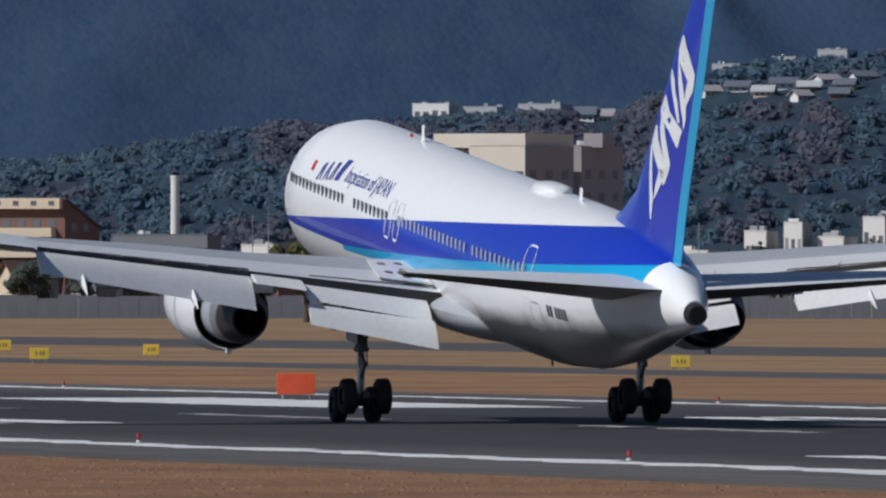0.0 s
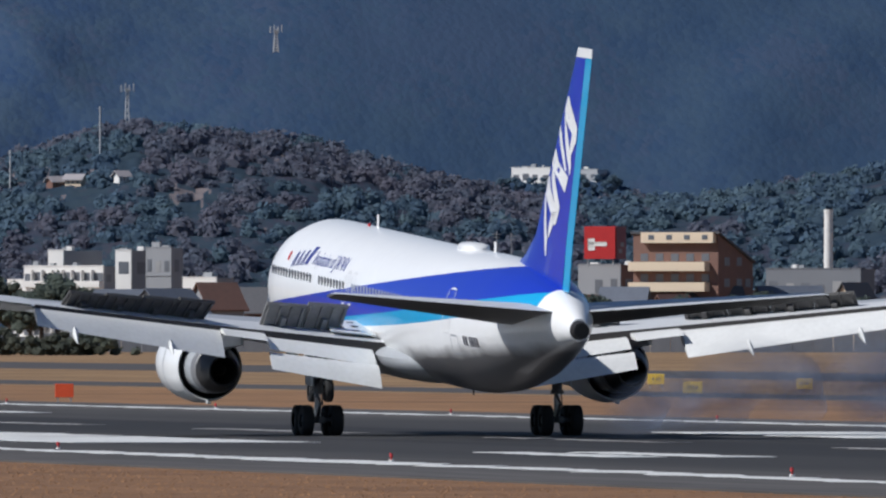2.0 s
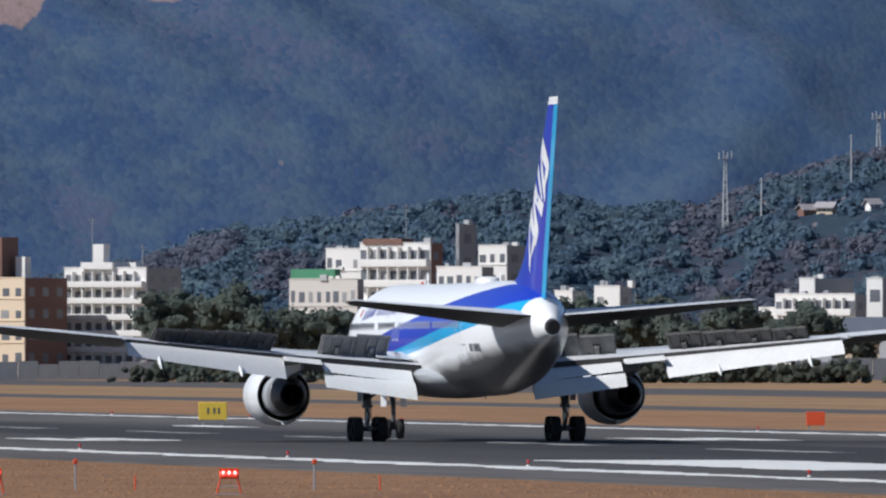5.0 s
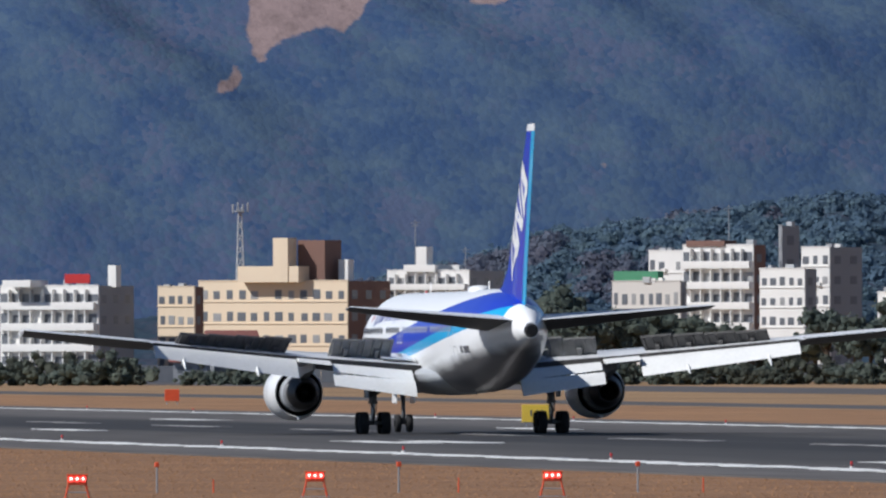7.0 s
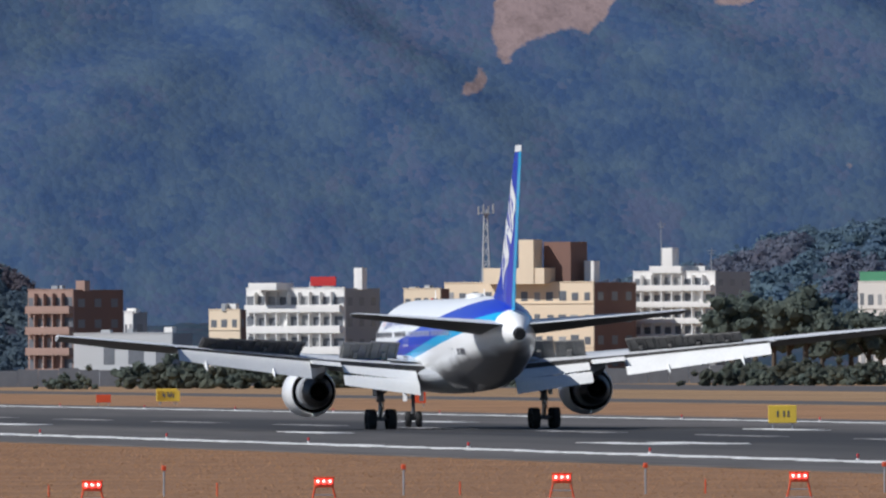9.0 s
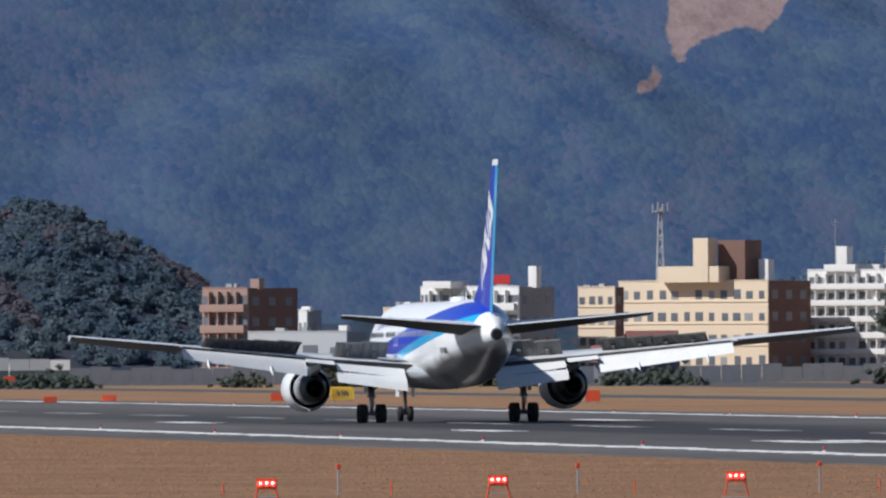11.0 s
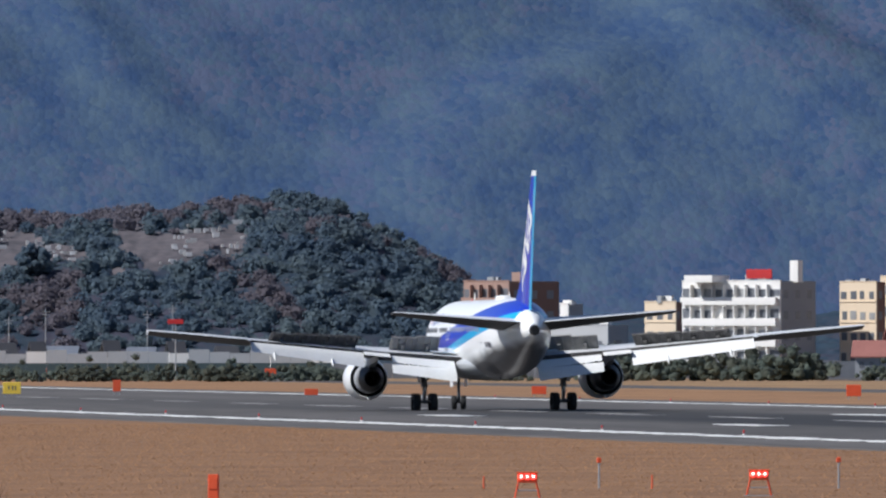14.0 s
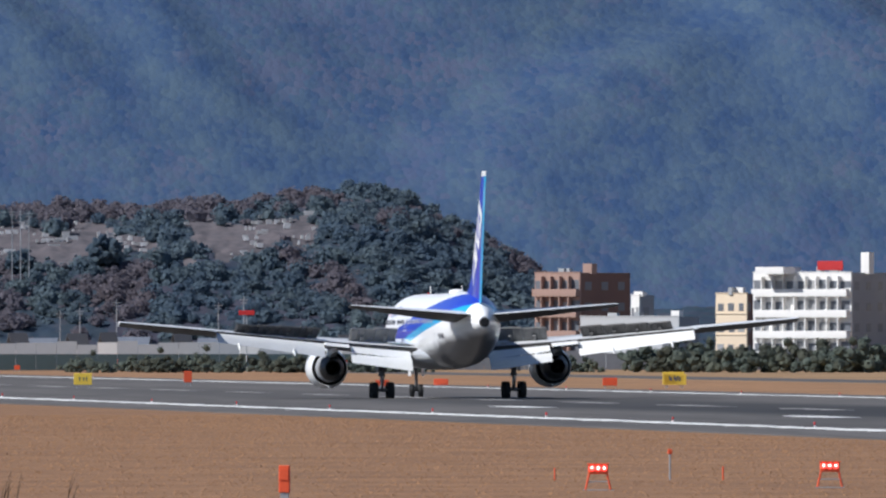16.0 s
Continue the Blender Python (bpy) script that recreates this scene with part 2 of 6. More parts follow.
def forest_material(name, green, light, brown, bare, scale, level, crown, relief, rocky=None, dark_tone=None):
    """Mixed winter wood: round crowns that differ in tone, leafless stands between them, and bare rock where the mesh says so."""
    m = bpy.data.materials.new(name)
    m.use_nodes = True
    n, l = m.node_tree.nodes, m.node_tree.links
    b = n["Principled BSDF"]
    b.inputs["Roughness"].default_value, b.inputs["Specular IOR Level"].default_value = 0.95, 0.08
    co, mp = n.new("ShaderNodeTexCoord"), n.new("ShaderNodeMapping")
    mp.inputs["Scale"].default_value = (1, 0.4, 1)
    l.new(co.outputs["Object"], mp.inputs[0])

    def tex(s, detail, rough=0.55):
        no = n.new("ShaderNodeTexNoise")
        no.inputs["Scale"].default_value, no.inputs["Detail"].default_value, no.inputs["Roughness"].default_value = s, detail, rough
        l.new(mp.outputs[0], no.inputs[0])
        return no.outputs[0]

    def calc(op, p, q):
        k = n.new("ShaderNodeMath")
        k.operation = op
        for i, v in enumerate((p, q)):
            if isinstance(v, (int, float)):
                k.inputs[i].default_value = v
            else:
                l.new(v, k.inputs[i])
        return k.outputs[0]

    def step(v, lo, hi, top=1.0):
        r = n.new("ShaderNodeMapRange")
        r.inputs[1].default_value, r.inputs[2].default_value, r.inputs[4].default_value = lo, hi, top
        l.new(v, r.inputs[0])
        return r.outputs[0]

    def blend(base, col, fac):
        mx = n.new("ShaderNodeMix")
        mx.data_type = "RGBA"
        l.new(fac, mx.inputs[0])
        if isinstance(base, tuple):
            mx.inputs[6].default_value = (*base, 1)
        else:
            l.new(base, mx.inputs[6])
        mx.inputs[7].default_value = (*col, 1)
        return mx.outputs[2]

    vo, sep = n.new("ShaderNodeTexVoronoi"), n.new("ShaderNodeSeparateColor")
    vo.inputs["Scale"].default_value = crown
    warp = n.new("ShaderNodeVectorMath")
    warp.operation = "MULTIPLY_ADD"
    wn_ = n.new("ShaderNodeTexNoise")
    wn_.inputs["Scale"].default_value, wn_.inputs["Detail"].default_value = crown * 0.9, 3
    l.new(mp.outputs[0], wn_.inputs[0]), l.new(wn_.outputs["Color"], warp.inputs[0])
    warp.inputs[1].default_value = (0.9 / crown,) * 3
    l.new(mp.outputs[0], warp.inputs[2]), l.new(warp.outputs[0], vo.inputs["Vector"])
    l.new(vo.outputs["Color"], sep.inputs[0])
    one, two = sep.outputs[0], sep.outputs[1]
    tone = calc("ADD", calc("MULTIPLY", one, 0.22), calc("MULTIPLY", tex(scale * 7, 5, 0.55), 1.17))
    base = blend(green, light, step(tone, 0.48, 0.94))
    spread = calc("MULTIPLY", calc("SUBTRACT", two, 0.5), 0.16)
    base = blend(base, brown, step(calc("ADD", tex(scale, 6), spread), level, level + 0.13, 0.85))
    base = blend(base, bare, step(calc("ADD", tex(scale * 2.7, 5), spread), level + 0.09, level + 0.20, 0.75))
    if rocky:
        at = n.new("ShaderNodeAttribute")
        at.attribute_name = "bare"
        thick = n.new("ShaderNodeAttribute")
        thick.attribute_name = "dark_tone"
        base = blend(base, dark_tone, step(calc("ADD", thick.outputs["Fac"], calc("MULTIPLY", calc("SUBTRACT", tex(0.03, 5), 0.5), 0.8)), 0.1, 1.1, 0.75))
        rock = step(calc("ADD", at.outputs["Fac"], calc("MULTIPLY", calc("SUBTRACT", tex(0.35, 6, 0.65), 0.5), 1.5)), 0.36, 0.72)
        base = blend(base, rocky, rock)
        base = blend(base, tuple(c * 0.55 for c in rocky), calc("MULTIPLY", rock, step(tex(0.14, 6, 0.7), 0.48, 0.66, 0.8)))
    l.new(base, b.inputs["Base Color"])
    bp = n.new("ShaderNodeBump")
    bp.inputs["Strength"].default_value, bp.inputs["Distance"].default_value = relief, 0.6 / crown
    l.new(calc("SUBTRACT", calc("MULTIPLY", tex(crown * 2.5, 3), 0.4), vo.outputs["Distance"]), bp.inputs["Height"])
    l.new(bp.outputs[0], b.inputs["Normal"])
    tr, both = n.new("ShaderNodeBsdfTranslucent"), n.new("ShaderNodeMixShader")
    both.inputs[0].default_value = 0.0 if rocky else 0.5  # near crowns let some light through
    l.new(base, tr.inputs["Color"]), l.new(b.outputs[0], both.inputs[1]), l.new(tr.outputs[0], both.inputs[2])
    l.new(both.outputs[0], n["Material Output"].inputs["Surface"])
    return m


# the blue of aerial haze is mixed into the colours of all three woods
wood_far = forest_material("hazed_far_forest", (0.034, 0.064, 0.136), (0.066, 0.102, 0.149), (0.063, 0.084, 0.150), (0.078, 0.094, 0.154), 0.013, 0.49, 0.62, 0.16, (0.235, 0.175, 0.172), (0.030, 0.056, 0.100))
wood_near = forest_material("hazed_hill_forest", (0.058, 0.096, 0.150), (0.084, 0.126, 0.164), (0.100, 0.108, 0.156), (0.122, 0.118, 0.158), 0.035, 0.50, 0.6, 0.05)
wood_knoll = forest_material("hazed_knoll_forest", (0.058, 0.088, 0.134), (0.088, 0.118, 0.150), (0.112, 0.108, 0.150), (0.140, 0.128, 0.154), 0.045, 0.50, 0.7, 0.05)


def crown_material(name, a, b, island):
    """Crowns that differ one from the next and from one stand to another."""
    m = material(name, a, 0.95, tint=b, scale=0.045, amount=1.0, fine=6, island=island)
    n, l = m.node_tree.nodes, m.node_tree.links
    p = n["Principled BSDF"]
    p.inputs["Specular IOR Level"].default_value = 0.1
    # thin leaves and twigs let light through
    tr, mix = n.new("ShaderNodeBsdfTranslucent"), n.new("ShaderNodeMixShader")
    mix.inputs[0].default_value = 0.5
    l.new(p.inputs["Base Color"].links[0].from_socket, tr.inputs["Color"])
    l.new(p.outputs[0], mix.inputs[1]), l.new(tr.outputs[0], mix.inputs[2])
    l.new(mix.outputs[0], n["Material Output"].inputs["Surface"])
    return m


# the evergreen leaf colour is lifted to carry haze
leaf = crown_material("evergreen_leaf", (0.130, 0.160, 0.140), (0.175, 0.192, 0.150), 0.14)
leaf_yellow = crown_material("yellowed_leaf", (0.200, 0.185, 0.092), (0.140, 0.142, 0.082), 0.12)
leaf_olive = crown_material("olive_leaf", (0.118, 0.122, 0.094), (0.094, 0.106, 0.088), 0.12)
# knoll and foothill crowns: colours lifted and blued to carry the haze
crown_mat = crown_material("hazed_evergreen_crowns", (0.098, 0.142, 0.196), (0.145, 0.186, 0.204), 0.10)
hill_crown = crown_material("hazed_foothill_evergreen", (0.116, 0.180, 0.262), (0.156, 0.224, 0.262), 0.05)
hill_leafless = crown_material("hazed_foothill_leafless", (0.196, 0.192, 0.240), (0.156, 0.184, 0.240), 0.05)
crown_bare = crown_material("hazed_winter_crowns", (0.196, 0.172, 0.190), (0.152, 0.146, 0.178), 0.08)


def runway_material():
    """Grey asphalt with long dark tyre-rubber streaks along the landing zone."""
    m = material("runway_asphalt", stretch=(1.0, 0.06, 1.0), color=(0.118, 0.107, 0.099), rough=0.9, tint=(0.060, 0.054, 0.050), scale=0.12, amount=1.0, fine=7, bump=0.2, depth=0.05)
    n, l = m.node_tree.nodes, m.node_tree.links
    b = n["Principled BSDF"]
    base = b.inputs["Base Color"].links[0].from_socket
    co, mp, no = n.new("ShaderNodeTexCoord"), n.new("ShaderNodeMapping"), n.new("ShaderNodeTexNoise")
    mp.inputs["Scale"].default_value = (0.55, 0.006, 1)
    no.inputs["Scale"].default_value, no.inputs["Detail"].default_value = 1.0, 5
    l.new(co.outputs["Object"], mp.inputs[0]), l.new(mp.outputs[0], no.inputs[0])
    sep = n.new("ShaderNodeSeparateXYZ")
    l.new(co.outputs["Object"], sep.inputs[0])

    def band(axis, lo, hi, soft):
        d, a, r = n.new("ShaderNodeMath"), n.new("ShaderNodeMath"), n.new("ShaderNodeMapRange")
        d.operation, a.operation = "SUBTRACT", "ABSOLUTE"
        d.inputs[1].default_value = (lo + hi) / 2
        l.new(sep.outputs[axis], d.inputs[0]), l.new(d.outputs[0], a.inputs[0]), l.new(a.outputs[0], r.inputs[0])
        r.inputs[1].default_value, r.inputs[2].default_value = (hi - lo) / 2 - soft, (hi - lo) / 2 + soft
        r.inputs[3].default_value, r.inputs[4].default_value = 1, 0
        return r.outputs[0]

    def times(p, q):
        k = n.new("ShaderNodeMath")
        k.operation = "MULTIPLY"
        l.new(p, k.inputs[0]), l.new(q, k.inputs[1])
        return k.outputs[0]

    st = n.new("ShaderNodeMapRange")
    st.inputs[1].default_value, st.inputs[2].default_value = 0.18, 0.42
    l.new(no.outputs[0], st.inputs[0])
    fac = times(times(band(0, 137, 161, 4), band(1, 380, 1450, 260)), st.outputs[0])
    worn = n.new("ShaderNodeMath")
    worn.operation = "MULTIPLY"
    worn.inputs[1].default_value = 0.80
    l.new(times(band(0, 124, 176, 6), band(1, 250, 1000, 200)), worn.inputs[0])
    most = n.new("ShaderNodeMath")
    most.operation = "MAXIMUM"
    l.new(fac, most.inputs[0]), l.new(worn.outputs[0], most.inputs[1])
    fac = most.outputs[0]
    mx = n.new("ShaderNodeMix")
    mx.data_type = "RGBA"
    l.new(fac, mx.inputs[0]), l.new(base, mx.inputs[6])
    mx.inputs[7].default_value = (0.019, 0.0175, 0.018, 1)
    l.new(mx.outputs[2], b.inputs["Base Color"])
    return m


runway_mat = runway_material()
# ---- ground, runway, taxiway ----
def slab(name, x0, x1, y0, y1, z, mat, label, category, kind="structure", thick=0.3):
    v = [(x, y, h) for h in (z, z - thick) for x, y in ((x0, y0), (x1, y0), (x1, y1), (x0, y1))]
    f = [(0, 1, 2, 3), (7, 6, 5, 4), (0, 4, 5, 1), (1, 5, 6, 2), (2, 6, 7, 3), (3, 7, 4, 0)]
    return tagged(new(name, mesh_of(name, v, f, mat)), label, category, kind=kind)


slab("ground", -4900, 4900, -4900, 4900, -0.06, grass_mat, "dry brown winter grass of the airfield", "ground", thick=1.0)
slab("grass_strip", 188.5, 900, -600, 2900, -0.045, straw_mat, "pale straw-coloured grass beyond the runway", "grass", thick=0.2)
slab("runway", 110.5, 188, -600, 3000, 0.0, runway_mat, "grey asphalt runway with dark tyre marks", "runway", thick=0.2)
slab("verge", 188.4, 232, -600, 2950, -0.04, verge_mat, "orange-brown dry verge along the runway", "grass", thick=0.2)
slab("taxiway", 306, 347, -600, 2900, -0.02, asphalt, "dark asphalt taxiway beyond the runway", "taxiway", thick=0.2)
slab("service_road", 236, 250, -600, 2900, -0.02, asphalt, "narrow asphalt service road in the grass", "road", thick=0.2)


def ragged(label, x0, x1, y0, y1, step, rough, seed, mat=None):
    """A thin sheet of paint along the runway, its border cut ragged to imitate heat shimmer."""
    g, v, f = np.random.default_rng(seed), [], []
    ys = np.linspace(y0, y1, max(3, int((y1 - y0) / step) + 1))
    a, b = x0 + g.uniform(-rough, rough * 0.8, len(ys)), x1 + g.uniform(-rough * 0.8, rough, len(ys))
    for y, p, q in zip(ys, a, b):
        v += [(p, y, 0.02), (q, y, 0.02), (p, y, 0.004), (q, y, 0.004)]
    for i in range(len(ys) - 1):
        k = 4 * i
        f += [(k, k + 1, k + 5, k + 4), (k + 2, k, k + 4, k + 6), (k + 1, k + 3, k + 7, k + 5)]
    f += [(0, 2, 3, 1), (4 * len(ys) - 4, 4 * len(ys) - 3, 4 * len(ys) - 1, 4 * len(ys) - 2)]
    tagged(new("runway_marking", mesh_of("runway_marking", v, f, mat or line_white)), label, "marking", kind="structure")


def marking(label, x0, x1, y0, y1, mat=None):
    ragged(label, x0, x1, y0, y1, 2.0, 0.5, int(x0 * 7 + y0), mat)


def long_stripe(x0, x1, seed):
    ragged("white edge stripe of the runway, ragged as in heat shimmer", x0 - 0.15, x1 + 0.15, -600, 3000, 2.2, 0.75, seed)


long_stripe(119.0, 120.3, 1)
long_stripe(180.0, 180.9, 2)
for side in (-1, 1):
    c = 149.3 + side * 17.0
    marking("broad white aiming point bar", c - 4.5, c + 4.5, 722, 785)
    for start, bars in ((495, 3), (645, 2), (945, 2), (1095, 1), (1245, 1)):
        for k in range(bars):
            x = 149.3 + side * (13.0 + 3.3 * k)
            marking("white touchdown zone bar", x - 0.9, x + 0.9, start, start + 24)
for k in range(30):
    marking("worn white runway centre line dash", 148.85, 149.75, 420 + 60 * k, 450 + 60 * k, line_worn)

# ---- the airliner: x to its right, y forward, z up, origin between the main wheels on the ground ----
plane = tagged(new("airliner"), "white twin-engine airliner with blue bands and fin landing on the runway", "airplane")
FUS = ((27.3, 4.17, 4.05, 0.06), (26.9, 4.60, 3.60, 0.42), (26.2, 5.05, 3.17, 0.86), (25.2, 5.70, 2.78, 1.34), (23.8, 6.55, 2.44, 1.88),
       (22.0, 7.13, 2.24, 2.28), (20.0, 7.38, 2.15, 2.46), (17.5, 7.40, 2.13, 2.515), (12, 7.38, 2.13, 2.515), (5, 7.37, 2.13, 2.515),
       (-1, 7.37, 2.12, 2.515), (-5, 7.38, 2.11, 2.515), (-8, 7.40, 2.11, 2.49), (-11, 7.42, 2.16, 2.41), (-14, 7.40, 2.38, 2.27),
       (-17, 7.32, 2.84, 2.03), (-19.5, 7.14, 3.40, 1.74), (-22, 6.80, 3.98, 1.32), (-24, 6.36, 4.42, 0.88), (-25.2, 5.92, 4.70, 0.54), (-25.75, 5.66, 4.82, 0.36))
WIN_Z = 5.40


def fus_at(y):
    a = np.array(FUS)[::-1]
    return [float(np.interp(y, a[:, 0], a[:, k])) for k in (1, 2, 3)]


def skin(y, z, side=-1, out=0.012):
    """A point on the fuselage's side at that height."""
    top, bot, w = fus_at(y)
    cz, hh = (top + bot) / 2, (top - bot) / 2
    return Vector((side * (w * math.sqrt(max(0.0, 1 - ((z - cz) / hh) ** 2)) + out), y, z))


def livery_material():
    """White skin with a deep blue band over a sky-blue band, both rising towards the tail; grey belly, raised and
    darkened to stand in for shade.
    """
    m = material("fuselage_livery", (0.92, 0.92, 0.91), 0.32, tint=(0.85, 0.85, 0.845), scale=0.35, fine=7, coat=0.3)
    n, l = m.node_tree.nodes, m.node_tree.links
    b = n["Principled BSDF"]
    base = b.inputs["Base Color"].links[0].from_socket
    co, sep = n.new("ShaderNodeTexCoord"), n.new("ShaderNodeSeparateXYZ")
    l.new(co.outputs["Object"], sep.inputs[0])

    def math_(op, p, q):
        k = n.new("ShaderNodeMath")
        k.operation = op
        for i, v in enumerate((p, q)):
            if isinstance(v, (int, float)):
                k.inputs[i].default_value = v
            else:
                l.new(v, k.inputs[i])
        return k.outputs[0]

    def above(c0, c1, c2, least=0.0):
        """1 where z lies above c0 + c1 y + c2 y^2, and above the least."""
        y = sep.outputs[1]
        line = math_("ADD", math_("MULTIPLY", math_("ADD", math_("MULTIPLY", y, c2), c1), y), c0)
        return math_("GREATER_THAN", sep.outputs[2], math_("MAXIMUM", line, least))

    def over(base, color, fac):
        mx = n.new("ShaderNodeMix")
        mx.data_type = "RGBA"
        l.new(fac, mx.inputs[0]), l.new(base, mx.inputs[6])
        mx.inputs[7].default_value = (*color, 1)
        return mx.outputs[2]

    def minus(p):
        return math_("SUBTRACT", 1.0, p)

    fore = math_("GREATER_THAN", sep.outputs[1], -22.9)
    # belly grey reaches up the tail and is darkened to imitate shade there
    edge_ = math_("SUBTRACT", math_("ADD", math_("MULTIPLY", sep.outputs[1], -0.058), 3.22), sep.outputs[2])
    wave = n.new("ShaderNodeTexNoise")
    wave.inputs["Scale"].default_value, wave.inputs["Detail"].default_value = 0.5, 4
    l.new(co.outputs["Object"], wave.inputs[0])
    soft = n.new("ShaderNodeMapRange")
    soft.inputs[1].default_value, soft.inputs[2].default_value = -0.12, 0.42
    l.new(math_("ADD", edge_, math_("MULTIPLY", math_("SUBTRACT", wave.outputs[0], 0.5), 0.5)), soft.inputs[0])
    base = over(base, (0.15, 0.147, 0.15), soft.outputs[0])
    cy = math_("MULTIPLY", math_("MULTIPLY", above(*CYAN_LOW), minus(above(*BLUE_LOW))), fore)
    base = over(base, (0.02, 0.36, 0.66), math_("MULTIPLY", cy, math_("LESS_THAN", sep.outputs[1], 13.0)))
    bl = math_("MULTIPLY", math_("MULTIPLY", above(*BLUE_LOW), minus(above(*BLUE_TOP))), fore)
    base = over(base, (0.012, 0.040, 0.46), bl)
    l.new(base, b.inputs["Base Color"])
    return m


BLUE_TOP = (5.80, -0.0813, 0.0)
BLUE_LOW = (4.633, -0.0686, 0.00058, 3.86)
CYAN_LOW = (4.167, -0.0529, 0.00116)
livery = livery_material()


def fuselage():
    rings = []
    ys = np.unique(np.concatenate([np.linspace(27.3, 18, 24), np.linspace(18, -6, 14), np.linspace(-6, -25.75, 28)]))[::-1]
    for y in ys:
        top, bot, w = fus_at(y)
        rings.append([(w * math.sin(a), y, (top + bot) / 2 + (top - bot) / 2 * math.cos(a)) for a in np.linspace(0, 2 * math.pi, 48, endpoint=False)])
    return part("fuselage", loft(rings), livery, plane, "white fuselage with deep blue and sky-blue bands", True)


fus = fuselage()
# belly fairing round the wing roots
fair = []
for y in np.linspace(13.5, -7.5, 16):
    k = max(0.02, 1 - abs((y - 3) / 10.6) ** 3)
    w, low = 1.0 + 1.72 * k, 2.62 - 0.62 * k
    fair.append([(w * math.sin(a), y, 3.1 + (3.1 - low) * (math.cos(a) if math.cos(a) < 0 else 0.55 * math.cos(a))) for a in np.linspace(0, 2 * math.pi, 28, endpoint=False)])
part("belly_fairing", loft(fair), wing_grey, plane, "pale grey belly fairing", True)

# ---- wings, stabilisers, fin ----
FOIL = ((1.0, 0.0), (0.85, 0.022), (0.6, 0.052), (0.35, 0.066), (0.15, 0.055), (0.04, 0.030), (0.0, 0.0), (0.04, -0.024), (0.15, -0.042),
        (0.35, -0.052), (0.6, -0.036), (0.85, -0.012))


def wing_at(x):
    xs = (0, 2.0, 7.9, 23.78)
    le, te, z = (np.interp(x, xs, v) for v in ((9.8, 8.4, 4.3, -6.75), (-2.4, -2.6, -3.0, -9.05), (3.15, 3.3, 3.85, 5.40)))
    return float(le), float(le - te), float(z)


def wing_depth(x):
    return float(np.interp(x, (0, 8, 16.6, 17.5, 24), (1.15, 0.95, 0.87, 1.35, 1.3)))


def washout(x):
    """The outer wing is twisted nose down: its slope at a station."""
    return float(np.interp(x, (13, 16.8, 18, 24), (0.0, 0.035, 0.06, 0.085)))


def wing(side):
    rings = []
    for x, cut in ((0.8, 0.83), (2.4, 0.83), (4.5, 0.83), (7.9, 0.83), (12, 0.83), (16.7, 0.83), (16.9, 1.0), (20, 1.0), (23.2, 1.0), (23.78, 0.9)):
        le, c, z = wing_at(x)
        thick = wing_depth(x)
        # the cut wing keeps its section up to the flap cove
        ring = []
        for p, q in FOIL:
            pp = min(p, cut)
            qq = np.interp(pp, (0.6, 1.0), (q if p == 0.6 else 0.052 * np.sign(q or 1), 0)) if p > 0.6 and cut < 1 else q
            ring.append((side * x, le - pp * c, z + qq * c * thick - 0.02 * (pp > 0.7) + (pp - 0.75) * c * washout(x)))
        rings.append(ring)
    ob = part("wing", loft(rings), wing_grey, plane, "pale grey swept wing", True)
    ob.data.materials.append(cove_shade)
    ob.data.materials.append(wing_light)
    ob.data.materials.append(underside_shade)
    for f in ob.data.polygons:  # shade of the cove behind the flaps, painted on the blunt rear face
        if f.normal.y < -0.7 and abs(f.center.x) < 16.7:
            f.material_index = 1
        le, c, _ = wing_at(abs(f.center.x))
        # shade under the outer wing is put into the colour of its lower faces
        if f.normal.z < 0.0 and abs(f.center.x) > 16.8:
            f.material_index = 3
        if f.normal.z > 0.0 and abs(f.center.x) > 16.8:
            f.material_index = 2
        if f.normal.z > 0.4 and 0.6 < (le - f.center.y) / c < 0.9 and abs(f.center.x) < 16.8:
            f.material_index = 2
    return ob


def panel(x0, x1, f0, chord, drop, tilt, thick, side, bend=0.0):
    """A thin slotted flap between two stations: f0 is where it starts on the chord, chord its share of it."""
    rings = []
    for x in np.linspace(x0, x1, 5):
        le, c, z = wing_at(x)
        y0, z0, k = le - f0 * c, z - drop, chord * c
        ring = []
        for p, q in FOIL:
            a, b = p * k, q * thick * k
            t = radians(tilt)
            ring.append((side * x, y0 - a * math.cos(t) + b * math.sin(t) * -1, z0 - a * math.sin(t) + b * math.cos(t)))
        rings.append(ring)
    return loft(rings)


